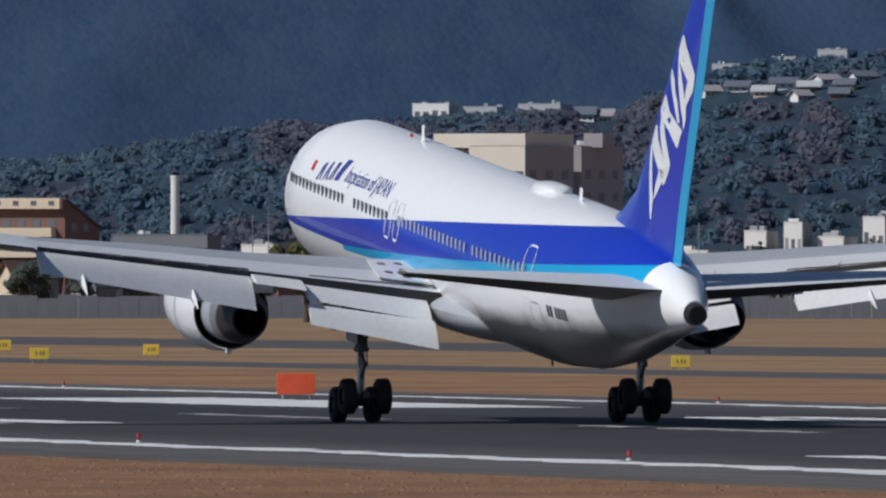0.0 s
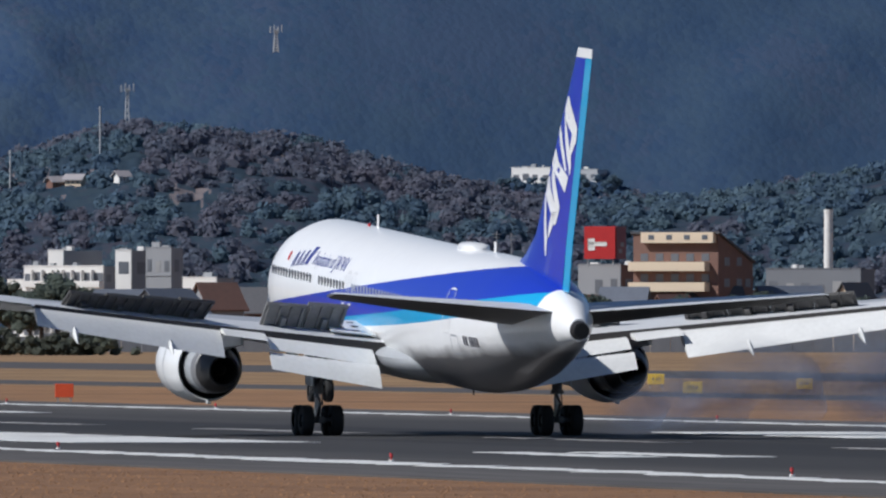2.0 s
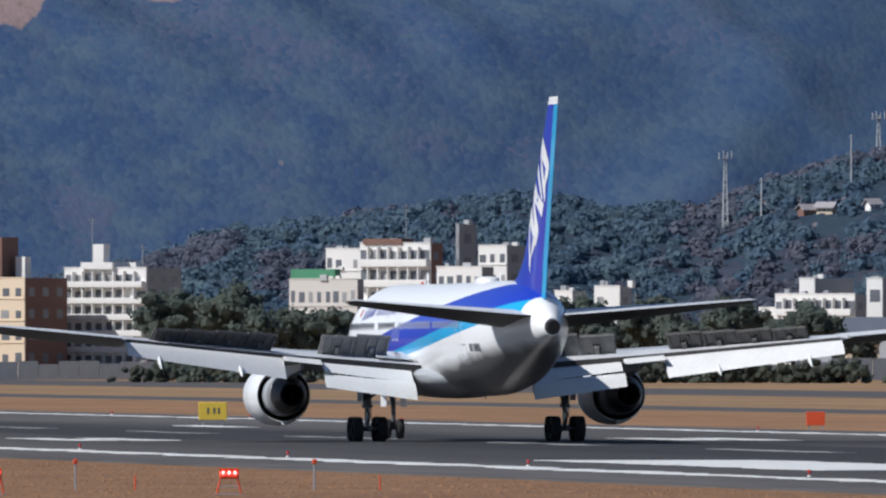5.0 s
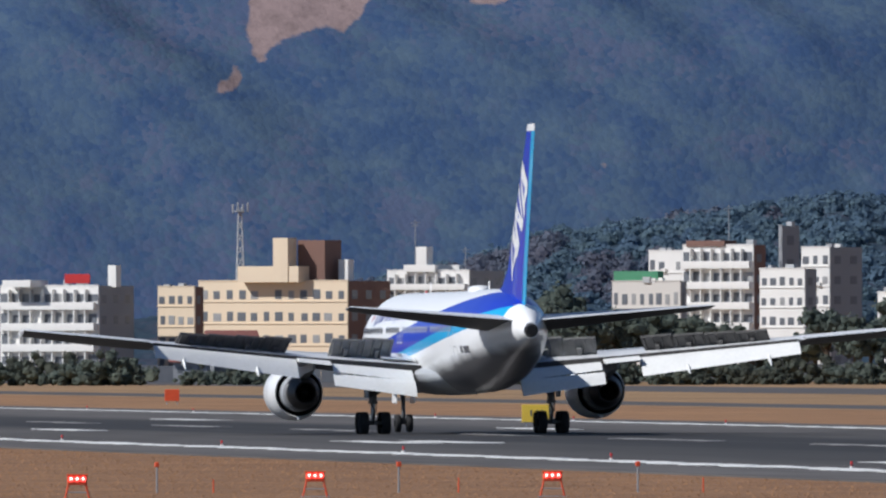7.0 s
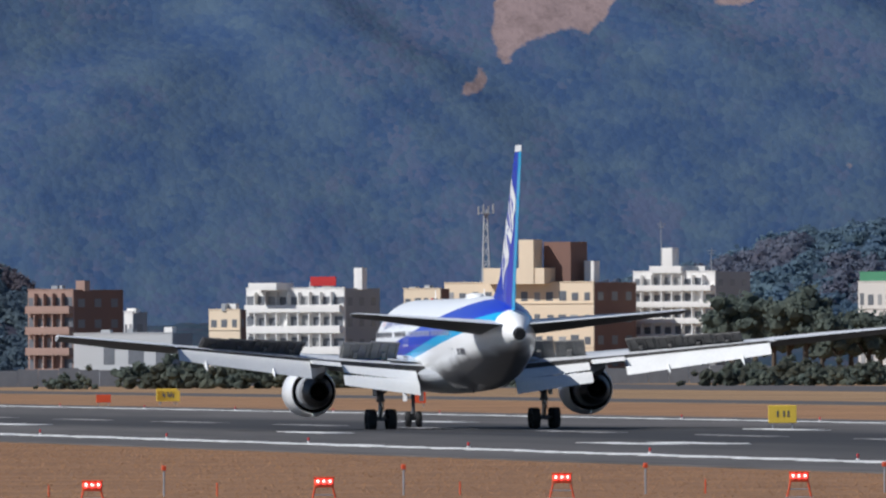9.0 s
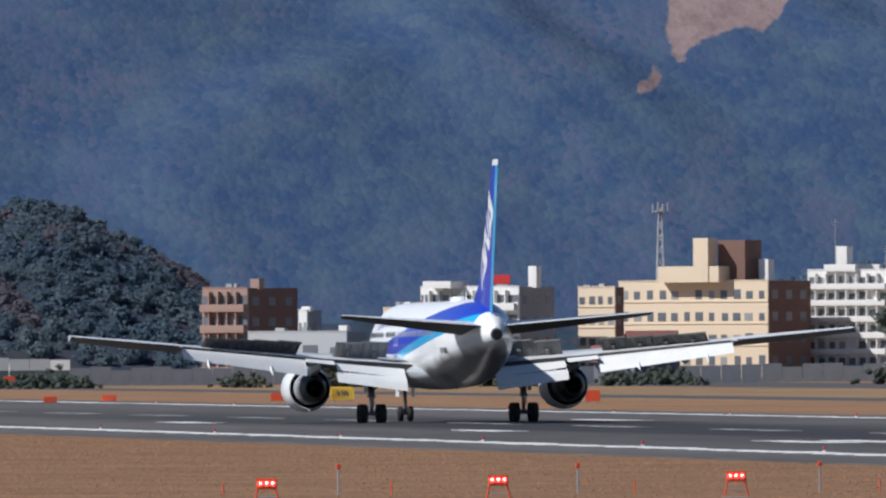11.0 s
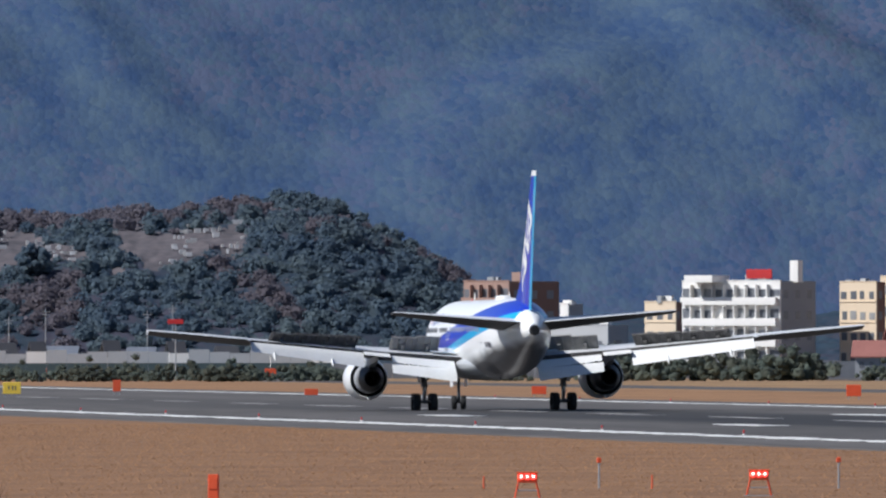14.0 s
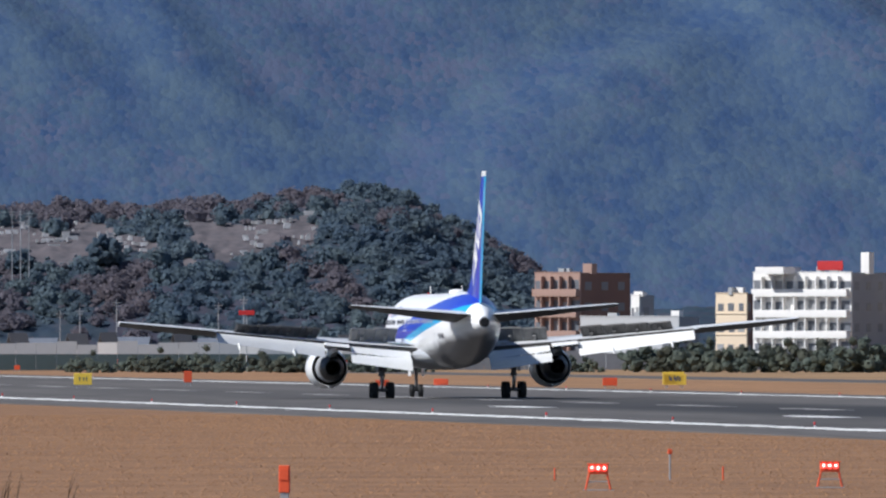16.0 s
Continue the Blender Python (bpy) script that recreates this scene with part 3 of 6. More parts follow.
spoilers, flexing, stabilisers = [], [], []
for side in (-1, 1):
    wg = wing(side)
    flexing.append((wg, side))
    part("flap", panel(2.75, 7.0, 0.825, 0.125, 0.11, 24, 1.5, side), flap_white, wg, "white inboard flap, lowered", True)
    part("flap", panel(2.75, 7.05, 0.957, 0.122, 0.62, 40, 1.3, side), flap_white, wg, "white aft segment of the inboard flap", True)
    part("aileron", panel(7.15, 8.9, 0.82, 0.17, 0.02, 8, 1.3, side), flap_white, wg, "white inboard aileron", True)
    part("flap", panel(8.95, 16.75, 0.825, 0.25, 0.08, 33, 1.5, side), flap_white, wg, "white outboard flap, lowered", True)
    al = part("aileron", panel(17.0, 23.3, 0.70, 0.32, 0.02, -4.2, 1.2, side), underside_shade, wg, "outboard aileron, darkened for shade underneath", True)
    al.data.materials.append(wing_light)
    # all but the upper faces stay dark, as painted shade
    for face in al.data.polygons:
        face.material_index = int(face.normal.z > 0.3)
    # flap track fairings
    for x, ln in ((5.9, 3.6), (11.2, 3.2), (15.2, 2.8)):
        le, c, z = wing_at(x)
        rings = []
        for s in np.linspace(0, 1, 9):
            r = 0.24 * math.sin(math.pi * min(1, s * 0.9 + 0.1)) ** 0.8 + 0.01
            rings.append([(side * x + 0.55 * r * math.sin(a), le - 0.62 * c - s * ln, z - 0.42 - 0.75 * s * s + r * math.cos(a)) for a in np.linspace(0, 2 * math.pi, 10, endpoint=False)])
        part("flap_track_fairing", loft(rings), flap_white, wg, "", True)
    # pale plate standing a little proud at the wing root
    v = []
    for up_ in (0.0, 0.05):
        for x, f in ((2.45, 0.40), (3.9, 0.42), (4.3, 0.78), (2.45, 0.79)):
            le, c, z = wing_at(x)
            v.append((side * x, le - f * c, z + float(np.interp(f, (0.35, 0.6, 0.83), (0.066, 0.052, 0.030))) * c * 1.12 + 0.03 + up_))
    part("root_panel", mesh_of("root_panel", v, [(3, 2, 1, 0), (4, 5, 6, 7), (0, 1, 5, 4), (1, 2, 6, 5), (2, 3, 7, 6), (3, 0, 4, 7)], flap_white), None, wg, "pale panel at the wing root")
    for x, f in ((2.9, 0.47), (3.6, 0.50), (3.0, 0.60), (3.7, 0.66), (3.2, 0.72)):
        le, c, z = wing_at(x)
        zz = z + float(np.interp(f, (0.35, 0.6, 0.83), (0.066, 0.052, 0.030))) * c * 1.12 + 0.085
        part("latch", box(bmesh.new(), side * x - 0.12, side * x + 0.12, le - f * c - 0.2, le - f * c + 0.2, zz - 0.03, zz, 0.005), reg_grey, wg)
    # spoilers lie on the wing until touchdown
    for x0, x1 in ((3.7, 5.38), (5.39, 7.05), (9.4, 10.93), (10.94, 12.45), (12.46, 13.97), (13.98, 15.5)):
        pa, pb = [], []
        for x in (x0, x1):
            le, c, z = wing_at(x)
            pa.append(Vector((side * x, le - 0.66 * c, z + 0.0462 * c * wing_depth(x) - 0.06))), pb.append(0.165 * c)
        lead = pa[0] if side > 0 else pa[1]
        tail = pa[1] if side > 0 else pa[0]
        ax = (tail - lead).normalized()
        yy = Vector((0, 0, 1)).cross(ax).normalized()
        zz = ax.cross(yy)
        hinge = Matrix((ax, yy, zz)).transposed().to_4x4()
        hinge.translation = lead
        ln = (tail - lead).length
        d = min(pb) * 0.96 if x0 > 8 else pb[0] * 0.72
        bm = bmesh.new()
        box(bm, 0.008, ln - 0.008, -d, 0.0, -0.05, 0.02, 0.01)
        for k in range(4):  # ribs and actuator lugs underneath
            u = ln * (0.08 + 0.28 * k)
            box(bm, u - 0.04, u + 0.04, -d * 0.86, -0.05, -0.13, -0.049)
        box(bm, ln * 0.42, ln * 0.56, -d * 0.5, -0.05, -0.26, -0.049, 0.02)
        box(bm, 0.02, ln - 0.02, -d * 0.97, -d * 0.90, -0.10, -0.049)
        sp = part("spoiler", bm, underside_shade if x0 > 8 else inboard_shade, wg, "spoiler panel, darkened for shade underneath")
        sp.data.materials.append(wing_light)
        # only the top is pale; the dark colour below imitates shade
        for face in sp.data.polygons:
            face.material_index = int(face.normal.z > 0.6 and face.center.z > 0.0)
        sp.matrix_local = hinge
        spoilers.append((sp, hinge, 62 if x0 < 8 else 50))
    # stabiliser
    rings = []
    for x, le, c, z, th in ((0.5, -18.2, 6.0, 5.55, 1.0), (1.8, -19.1, 5.5, 5.68, 1.0), (9.1, -24.5, 2.15, 6.50, 0.8), (9.31, -24.8, 1.6, 6.52, 0.5)):
        rings.append([(side * x, le - p * c, z + q * 1.25 * c * th + (p - 0.5) * c * 0.095) for p, q in FOIL])
    stab = part("stabiliser", loft(rings), stab_shade, plane, "horizontal stabiliser, pale above and darkened for shade below", True)
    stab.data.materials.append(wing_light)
    # lower faces keep the dark colour, which paints in their shade
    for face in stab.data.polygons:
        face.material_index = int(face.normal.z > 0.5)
    stabilisers.append(stab)
    part("wing_tip_light", box(bmesh.new(), side * 23.6, side * 23.85, -8.7, -7.4, 5.36, 5.46, 0.03), white, wg)

# fin with its sky-blue trailing strip and white cap
FINZ = (6.9, 7.6, 8.4, 15.25, 15.65)
FIN_LE = (-13.4, -16.0, -17.8, -24.7, -25.1)
FIN_TE = (-23.9, -24.2, -24.5, -27.5, -27.55)


def fin_ring(z, f0, f1, wide):
    le, te = np.interp(z, FINZ, FIN_LE), np.interp(z, FINZ, FIN_TE)
    c = le - te
    th = np.interp(z, (7, 15.6), (0.95, 0.85))
    pts = []
    for p in np.linspace(f1, f0, 9):
        t = np.interp(p, (0, 0.05, 0.2, 0.4, 0.7, 1), (0.0, 0.019, 0.034, 0.037, 0.022, 0.002)) * c * th + wide
        pts.append((t, le - p * c, z))
    return pts + [(-x, y, zz) for x, y, zz in reversed(pts)]


def strip_at(z):
    """Chord share at which the sky-blue strip begins: it is of one width all the way up."""
    return 1 - 0.86 / float(np.interp(z, FINZ, FIN_LE) - np.interp(z, FINZ, FIN_TE))


part("fin", loft([fin_ring(z, 0, strip_at(z), 0) for z in (6.5, 7.1, 7.6, 8.0, 8.4, 10, 12, 14, 15.3)]), blue, plane, "deep blue tail fin with white bars", True)
part("rudder", loft([fin_ring(z, strip_at(z) + 0.003, 1, 0) for z in (6.55, 8.4, 10, 12, 14, 15.3)]), cyan, plane, "sky-blue rear strip of the rudder", True)
part("fin_cap", loft([fin_ring(z, 0, 1, 0.01) for z in (15.3, 15.55, 15.65)]), white, plane, "white fin cap", True)


def fin_point(u, z, side, out=0.016):
    u = max(0.015, u)
    le, te = np.interp(z, FINZ, FIN_LE), np.interp(z, FINZ, FIN_TE)
    c = le - te
    th = np.interp(z, (7, 15.6), (0.95, 0.85))
    t = np.interp(u, (0, 0.05, 0.2, 0.4, 0.7, 1), (0.0, 0.019, 0.034, 0.037, 0.022, 0.002)) * c * th
    return (side * (t + out), le - u * c, z)


def fin_shape(rows):
    """A slanted white leaf of paint on both sides of the fin: rows of its fore and aft edge as (chord share, height) pairs."""
    for side in (-1, 1):
        v = []
        for (ua, za, ub, zb), (uc, zc, ud, zd) in zip(rows, rows[1:]):
            for k in range(4):
                q = k / 4
                for u, z in ((ua + (uc - ua) * q, za + (zc - za) * q), (ub + (ud - ub) * q, zb + (zd - zb) * q)):
                    v.append(fin_point(min(u, strip_at(z) - 0.02), z, side))
        v += [fin_point(min(u, strip_at(z) - 0.02), z, side) for u, z in (rows[-1][:2], rows[-1][2:])]
        f = [(2 * i, 2 * i + 1, 2 * i + 3, 2 * i + 2) for i in range(len(v) // 2 - 1)]
        part("fin_marking", mesh_of("fin_marking", v, f, white), None, plane)


fin_shape(((0.543, 7.75, 0.557, 7.76), (0.409, 8.42, 0.462, 8.45), (0.293, 9.11, 0.351, 9.15), (0.185, 9.82, 0.233, 9.85), (0.133, 10.06, 0.188, 10.09)))
fin_shape(((0.124, 10.71, 0.182, 10.74), (0.138, 10.22, 0.292, 10.3), (0.251, 9.86, 0.431, 9.95), (0.458, 9.34, 0.623, 9.43), (0.572, 8.93, 0.591, 8.95)))
fin_shape(((0.452, 9.39, 0.558, 9.45), (0.45, 8.92, 0.543, 8.97), (0.471, 8.42, 0.484, 8.43)))
fin_shape(((0.214, 11.05, 0.242, 11.06), (0.246, 10.72, 0.354, 10.77), (0.395, 10.12, 0.5, 10.18), (0.537, 9.63, 0.621, 9.68), (0.609, 9.37, 0.624, 9.38)))
fin_shape(((0.144, 11.76, 0.187, 11.78), (0.134, 11.24, 0.369, 11.35), (0.239, 11.0, 0.509, 11.13), (0.464, 10.69, 0.719, 10.81), (0.678, 10.23, 0.693, 10.24)))
fin_shape(((0.102, 12.63, 0.15, 12.65), (0.184, 12.32, 0.294, 12.36), (0.421, 11.65, 0.501, 11.69), (0.598, 11.02, 0.644, 11.04)))
fin_shape(((0.235, 13.1, 0.271, 13.11), (0.36, 12.57, 0.443, 12.61), (0.594, 11.54, 0.71, 11.59), (0.688, 11.17, 0.75, 11.2), (0.727, 10.89, 0.743, 10.9)))
fin_shape(((0.19, 13.81, 0.233, 13.82), (0.192, 13.31, 0.461, 13.4), (0.285, 13.02, 0.586, 13.13), (0.644, 12.4, 0.868, 12.49), (0.696, 12.29, 0.889, 12.37), (0.842, 11.96, 0.867, 11.97)))
fin_shape(((0.637, 12.4, 0.836, 12.48), (0.631, 12.02, 0.776, 12.08), (0.68, 11.58, 0.704, 11.59)))

# ---- fuselage details ----
pane_me = mesh_of("cabin_window", [(0.0, y * 0.115, z * 0.175) for y, z in ((-1, -0.6), (-0.6, -1), (0.6, -1), (1, -0.6), (1, 0.6), (0.6, 1), (-0.6, 1), (-1, 0.6))]
                  + [(-0.02, y * 0.115, z * 0.175) for y, z in ((-1, -0.6), (-0.6, -1), (0.6, -1), (1, -0.6), (1, 0.6), (0.6, 1), (-0.6, 1), (-1, 0.6))],
                  [tuple(range(8)), tuple(range(15, 7, -1))] + [(i, i + 8, (i + 1) % 8 + 8, (i + 1) % 8) for i in range(8)], cabin_pane)
pale_me = pane_me.copy()
pale_me.materials[0] = cabin_frame
for k in range(58):
    y = 20.9 - 0.585 * k
    if k in (15, 16, 26, 27, 45):
        continue
    for side in (-1, 1):
        ob = part("cabin_window", pane_me if k < 26 else pale_me, None, fus)
        ob.location = skin(y, WIN_Z, side, 0.016)
        ob.rotation_euler = (0, 0, 0 if side < 0 else math.pi)


def outline(y0, y1, z0, z1, w, name, side, mat):
    """A door's painted outline as a thin raised frame that follows the skin."""
    ring_o, ring_i = [], []
    for s in np.linspace(0, 1, 28, endpoint=False):
        a = 2 * math.pi * s
        cx, cz = math.copysign(abs(math.cos(a)) ** 0.35, math.cos(a)), math.copysign(abs(math.sin(a)) ** 0.35, math.sin(a))
        for ring, k in ((ring_o, 0), (ring_i, w)):
            y = (y0 + y1) / 2 + ((y1 - y0) / 2 - k) * cx
            z = (z0 + z1) / 2 + ((z1 - z0) / 2 - k) * cz
            ring.append(skin(y, z, side, 0.02))
    n = len(ring_o)
    part(name, mesh_of(name, ring_o + ring_i, [(i, (i + 1) % n, n + (i + 1) % n, n + i) for i in range(n)], mat), None, fus, "door outline on the fuselage")


for side in (-1, 1):
    outline(22.2, 21.25, 4.2, 6.0, 0.06, "cabin_door", side, wing_grey)
    for y in (5.9, 4.7):
        outline(y + 0.33, y - 0.33, 4.7, 6.0, 0.09, "overwing_exit", side, white)
    outline(-12.2, -13.25, 4.5, 6.2, 0.06, "cabin_door", side, white)
    outline(-13.3, -14.3, 3.75, 4.5, 0.05, "cargo_door", side, wing_grey)


def side_patch(corners, mat, name, n=8):
    """A four-cornered patch of paint on the port side, from (y, z) corners."""
    (a, b, c, d), v = corners, []
    for j in range(n + 1):
        s = j / n
        for p, q in ((a, d), (b, c)):
            v.append(skin(p[0] + (q[0] - p[0]) * s, p[1] + (q[1] - p[1]) * s, -1, 0.02))
    f = [(2 * j, 2 * j + 1, 2 * j + 3, 2 * j + 2) for j in range(n)]
    part(name, mesh_of(name, v, f, mat), None, fus)


TZ = WIN_Z + 0.40
side_patch(((18.2, 5.88), (17.85, 5.88), (17.85, 6.2), (18.2, 6.2)), red_paint, "emblem")
for y0, lean, w in ((17.0, 0.3, 0.12), (16.6, 0.05, 0.15), (16.15, 0.25, 0.12), (15.75, -0.15, 0.15), (15.4, 0.25, 0.12), (15.05, 0.05, 0.15)):
    z0 = 5.66 + 0.085 * (16.9 - y0)
    side_patch(((y0, z0), (y0 - w, z0), (y0 - w - lean, z0 + 0.58), (y0 - lean, z0 + 0.58)), logo_blue, "title_bar")
side_patch(((14.65, 5.84), (14.1, 5.88), (13.75, 6.56), (14.35, 6.54)), logo_blue, "title_bar")


def skin_text(words, y0, z0, size):
    """Lettering laid on the port side; it reads from the nose to the tail."""
    cu = bpy.data.curves.new("lettering", "FONT")
    cu.body, cu.size, cu.resolution_u, cu.shear = words, size, 2, 0.2
    ob = new("lettering", cu)
    me = bpy.data.meshes.new_from_object(ob)
    bpy.data.objects.remove(ob)
    for v in me.vertices:
        v.co = skin(y0 - v.co.x, z0 + v.co.y, -1, 0.022)
    me.materials.clear()
    me.materials.append(logo_blue)
    part("lettering", me, None, fus, "blue slogan lettering")


skin_text("Inspiration of JAPAN", 13.4, TZ + 0.12, 0.74)
for k in range(6):  # registration as plain bars
    y0 = -15.0 - 0.30 * k - (0.16 if k > 1 else 0)
    side_patch(((y0, 4.16), (y0 - 0.2, 4.16), (y0 - 0.2, 4.52), (y0, 4.52)), reg_grey, "registration_bar", 2)

for y, h in ((11.8, 0.5), (-10.4, 0.42)):
    bm = loft([[(0.025 * k, y + dy * k, 7.35 + (h + 0.06) * s) for dy, k in ((0.28, 1 - 0.4 * s),) for _ in (0,)] + [(0.0, y + 0.22 - 0.25 * s, 7.35 + (h + 0.06) * s), (-0.025, y, 7.35 + (h + 0.06) * s), (0.0, y - 0.25, 7.35 + (h + 0.06) * s)] for s in (0, 1)])
    part("blade_antenna", bm, white, fus)
dome = []
for y, k in ((-5.3, 0.05), (-5.5, 0.7), (-5.8, 0.97), (-6.5, 1.0), (-7.3, 0.97), (-7.6, 0.7), (-7.8, 0.05)):
    dome.append([(0.50 * k * math.sin(a), y, 7.37 + 0.27 * k * max(-0.1, math.cos(a)) ** 0.5 if math.cos(a) > 0 else 7.32) for a in np.linspace(0, 2 * math.pi, 18, endpoint=False)])
part("antenna_dome", loft(dome), white, fus, "white satellite antenna dome", True)
part("beacon", tube(bmesh.new(), (0, 13.4, 7.36), (0, 13.4, 7.50), 0.08, 0.04), red_paint, fus)
tail = bmesh.new()
tube(tail, (0, -25.6, 5.24), (0, -26.2, 5.24), 0.38, 0.30, 20)
part("exhaust_pipe", tail, hot_metal, plane, "dark auxiliary exhaust pipe", True)
# black disc on the closed pipe end, painting the dark of its inside
part("exhaust_shade_disc", tube(bmesh.new(), (0, -26.15, 5.24), (0, -26.22, 5.24), 0.23, 0.23, 20), black, plane)
part("tail_skid", tube(bmesh.new(), (0, -13.2, 2.6), (0, -13.7, 2.38), 0.07, 0.05), gear_paint, plane)
part("drain_mast", tube(bmesh.new(), (-0.5, -9, 2.35), (-0.5, -9.2, 2.0), 0.04, 0.03), gear_paint, plane)


# ---- engines ----
def turned(profile, cx, cz, seg=40):
    return loft([[(cx + r * math.sin(a), y, cz + r * math.cos(a)) for a in np.linspace(0, 2 * math.pi, seg, endpoint=False)] for y, r in profile], caps=False)


for side in (-1, 1):
    cx, cz = side * 7.92, 2.18
    eng = part("engine_cowl", turned(((4.7, 1.20), (4.8, 1.195), (8.2, 1.12), (8.75, 1.19), (8.8, 1.27), (8.6, 1.34), (7.6, 1.42), (6.2, 1.44), (5.3, 1.36), (4.55, 1.25), (4.57, 1.22), (4.7, 1.20)), cx, cz), white, plane, "white engine cowl", True)
    flexing.append((eng, side))
    part("fan_duct", turned(((4.60, 1.198), (4.62, 1.16), (7.4, 1.085), (7.5, 0.2)), cx, cz), black, eng, "black fan duct", True)
    part("cowl_seam", turned(((6.62, 1.452), (6.60, 1.455), (6.56, 1.455), (6.54, 1.452)), cx, cz), wing_grey, eng)
    part("core_cowl", turned(((7.2, 0.88), (5.6, 1.0), (4.6, 0.99), (3.6, 0.95), (3.55, 0.90)), cx, cz), wing_grey, eng, "pale grey core cowl", True)
    part("core_ring", turned(((3.6, 0.945), (3.0, 0.91), (2.95, 0.85)), cx, cz), core_metal, eng, "dark ring of the core cowl", True)
    part("nozzle", turned(((3.05, 0.88), (2.4, 0.76), (1.75, 0.58), (1.75, 0.52), (2.6, 0.55), (3.5, 0.05)), cx, cz), hot_metal, eng, "burnt exhaust nozzle", True)
    part("exhaust_plug", turned(((3.2, 0.26), (2.3, 0.2), (1.7, 0.02)), cx, cz, 20), hot_metal, eng, "", True)
    part("drain", box(bmesh.new(), cx - 0.09, cx + 0.09, 4.5, 4.75, cz - 1.40, cz - 1.22, 0.02), white, eng)
    le, c, z = wing_at(7.92)
    rings = []
    for y, zt, zb, w in ((7.4, cz + 1.42, cz + 1.1, 0.08), (5.5, cz + 1.62, cz + 0.8, 0.2), (3.5, z + 0.1, cz + 0.6, 0.22), (1.0, z, cz + 0.95, 0.2), (-1.6, z - 0.1, z - 0.5, 0.06)):
        rings.append([(cx - w, y, zb), (cx - w, y, zt), (cx + w, y, zt), (cx + w, y, zb)])
    part("pylon", loft(rings), wing_grey, eng, "grey engine pylon")

# ---- landing gear ----
def wheel_mesh(r, w):
    prof = ((-0.5, 0.45), (-0.5, 0.86), (-0.42, 0.96), (-0.25, 1.0), (0.25, 1.0), (0.42, 0.96), (0.5, 0.86), (0.5, 0.45))
    n, v = 24, []
    for x, k in prof:
        v += [(x * w, r * k * math.sin(a), r * k * math.cos(a)) for a in np.linspace(0, 2 * math.pi, n, endpoint=False)]
    rim = len(v)
    for x in (-0.32, 0.32):
        v += [(x * w, r * 0.46 * math.sin(a), r * 0.46 * math.cos(a)) for a in np.linspace(0, 2 * math.pi, n, endpoint=False)]
    f, s = [], []
    for j in range(len(prof) - 1):
        for i in range(n):
            f.append((j * n + i, j * n + (i + 1) % n, (j + 1) * n + (i + 1) % n, (j + 1) * n + i))
            s.append(0)
    f += [tuple(range(rim + n - 1, rim - 1, -1)), tuple(range(rim + n, rim + 2 * n))]
    return mesh_of("wheel", v, f, [black, gear_paint], True, s + [1, 1])


big, small = wheel_mesh(0.585, 0.44), wheel_mesh(0.47, 0.32)
bogies, oleos = [], []
for side in (-1, 1):
    cx = side * 4.65
    bm = tube(bmesh.new(), (cx, 0.1, 3.3), (cx, 0.0, 1.7), 0.21, 0.20, 14)
    tube(bm, (cx, 0.0, 2.0), (cx - side * 1.5, -0.1, 3.0), 0.09, 0.09)
    tube(bm, (cx, -0.05, 2.0), (cx, -1.6, 3.1), 0.08, 0.08)
    tube(bm, (cx - 0.62, 0.05, 2.75), (cx + 0.62, 0.05, 2.75), 0.17, 0.17, 12)
    box(bm, cx - 0.34, cx + 0.34, -0.22, 0.30, 2.35, 3.1, 0.06)
    tube(bm, (cx, 0.0, 1.72), (cx, 0.0, 1.58), 0.25, 0.25, 14)
    tube(bm, (cx - side * 0.1, 0.0, 2.2), (cx + side * 0.8, -0.1, 2.9), 0.06, 0.06)
    for q in (-0.13, 0.13):
        tube(bm, (cx + q, -0.2, 1.7), (cx + q, -0.34, 1.1), 0.025, 0.025, 6)
    part("gear_strut", bm, gear_paint, plane, "dark grey landing gear strut", True)
    oleo = part("oleo", tube(bmesh.new(), (cx, 0, 2.4), (cx, 0, 0.62), 0.125, 0.125, 14), oleo_steel, plane, "shining oleo leg", True)
    oleos.append(oleo)
    bm = tube(bmesh.new(), (cx - 0.1, -0.16, 1.62), (cx, -0.62, 1.25), 0.06, 0.05, 8)
    tube(bm, (cx, -0.62, 1.25), (cx, -0.15, 0.75), 0.05, 0.06, 8)
    part("torque_link", bm, gear_paint, plane)
    part("gear_door", box(bmesh.new(), cx + side * 0.32, cx + side * 0.38, -0.9, 0.6, 1.9, 3.3, 0.02), wing_grey, plane)
    bm = box(bmesh.new(), -0.13, 0.13, -0.95, 0.95, -0.12, 0.14, 0.04)
    for y in (-0.71, 0.71):
        tube(bm, (-0.62, y, 0), (0.62, y, 0), 0.08)
    bog = part("bogie", bm, gear_paint, plane, "four-wheel bogie")
    bog.location = (cx, 0, 0.60)
    for y in (-0.71, 0.71):
        for x in (-0.57, 0.57):
            w = part("wheel", big, None, bog, "black tyre")
            w.location = (x, y, -0.015)
    bogies.append((bog, cx))
bm = tube(bmesh.new(), (0, 22.9, 2.6), (0, 22.76, 0.58), 0.12, 0.10, 12)
tube(bm, (0, 22.8, 1.4), (0, 24.4, 2.6), 0.06)
tube(bm, (-0.42, 22.76, 0.55), (0.42, 22.76, 0.55), 0.06)
nose = part("nose_gear", bm, gear_paint, plane, "nose gear leg", True)
for x in (-0.31, 0.31):
    w = part("wheel", small, None, nose, "black tyre")
    w.location = (x, 22.76, 0.55)
for side in (-1, 1):
    part("gear_door", box(bmesh.new(), side * 0.45, side * 0.5, 21.9, 23.6, 1.6, 2.5, 0.02), white, plane)
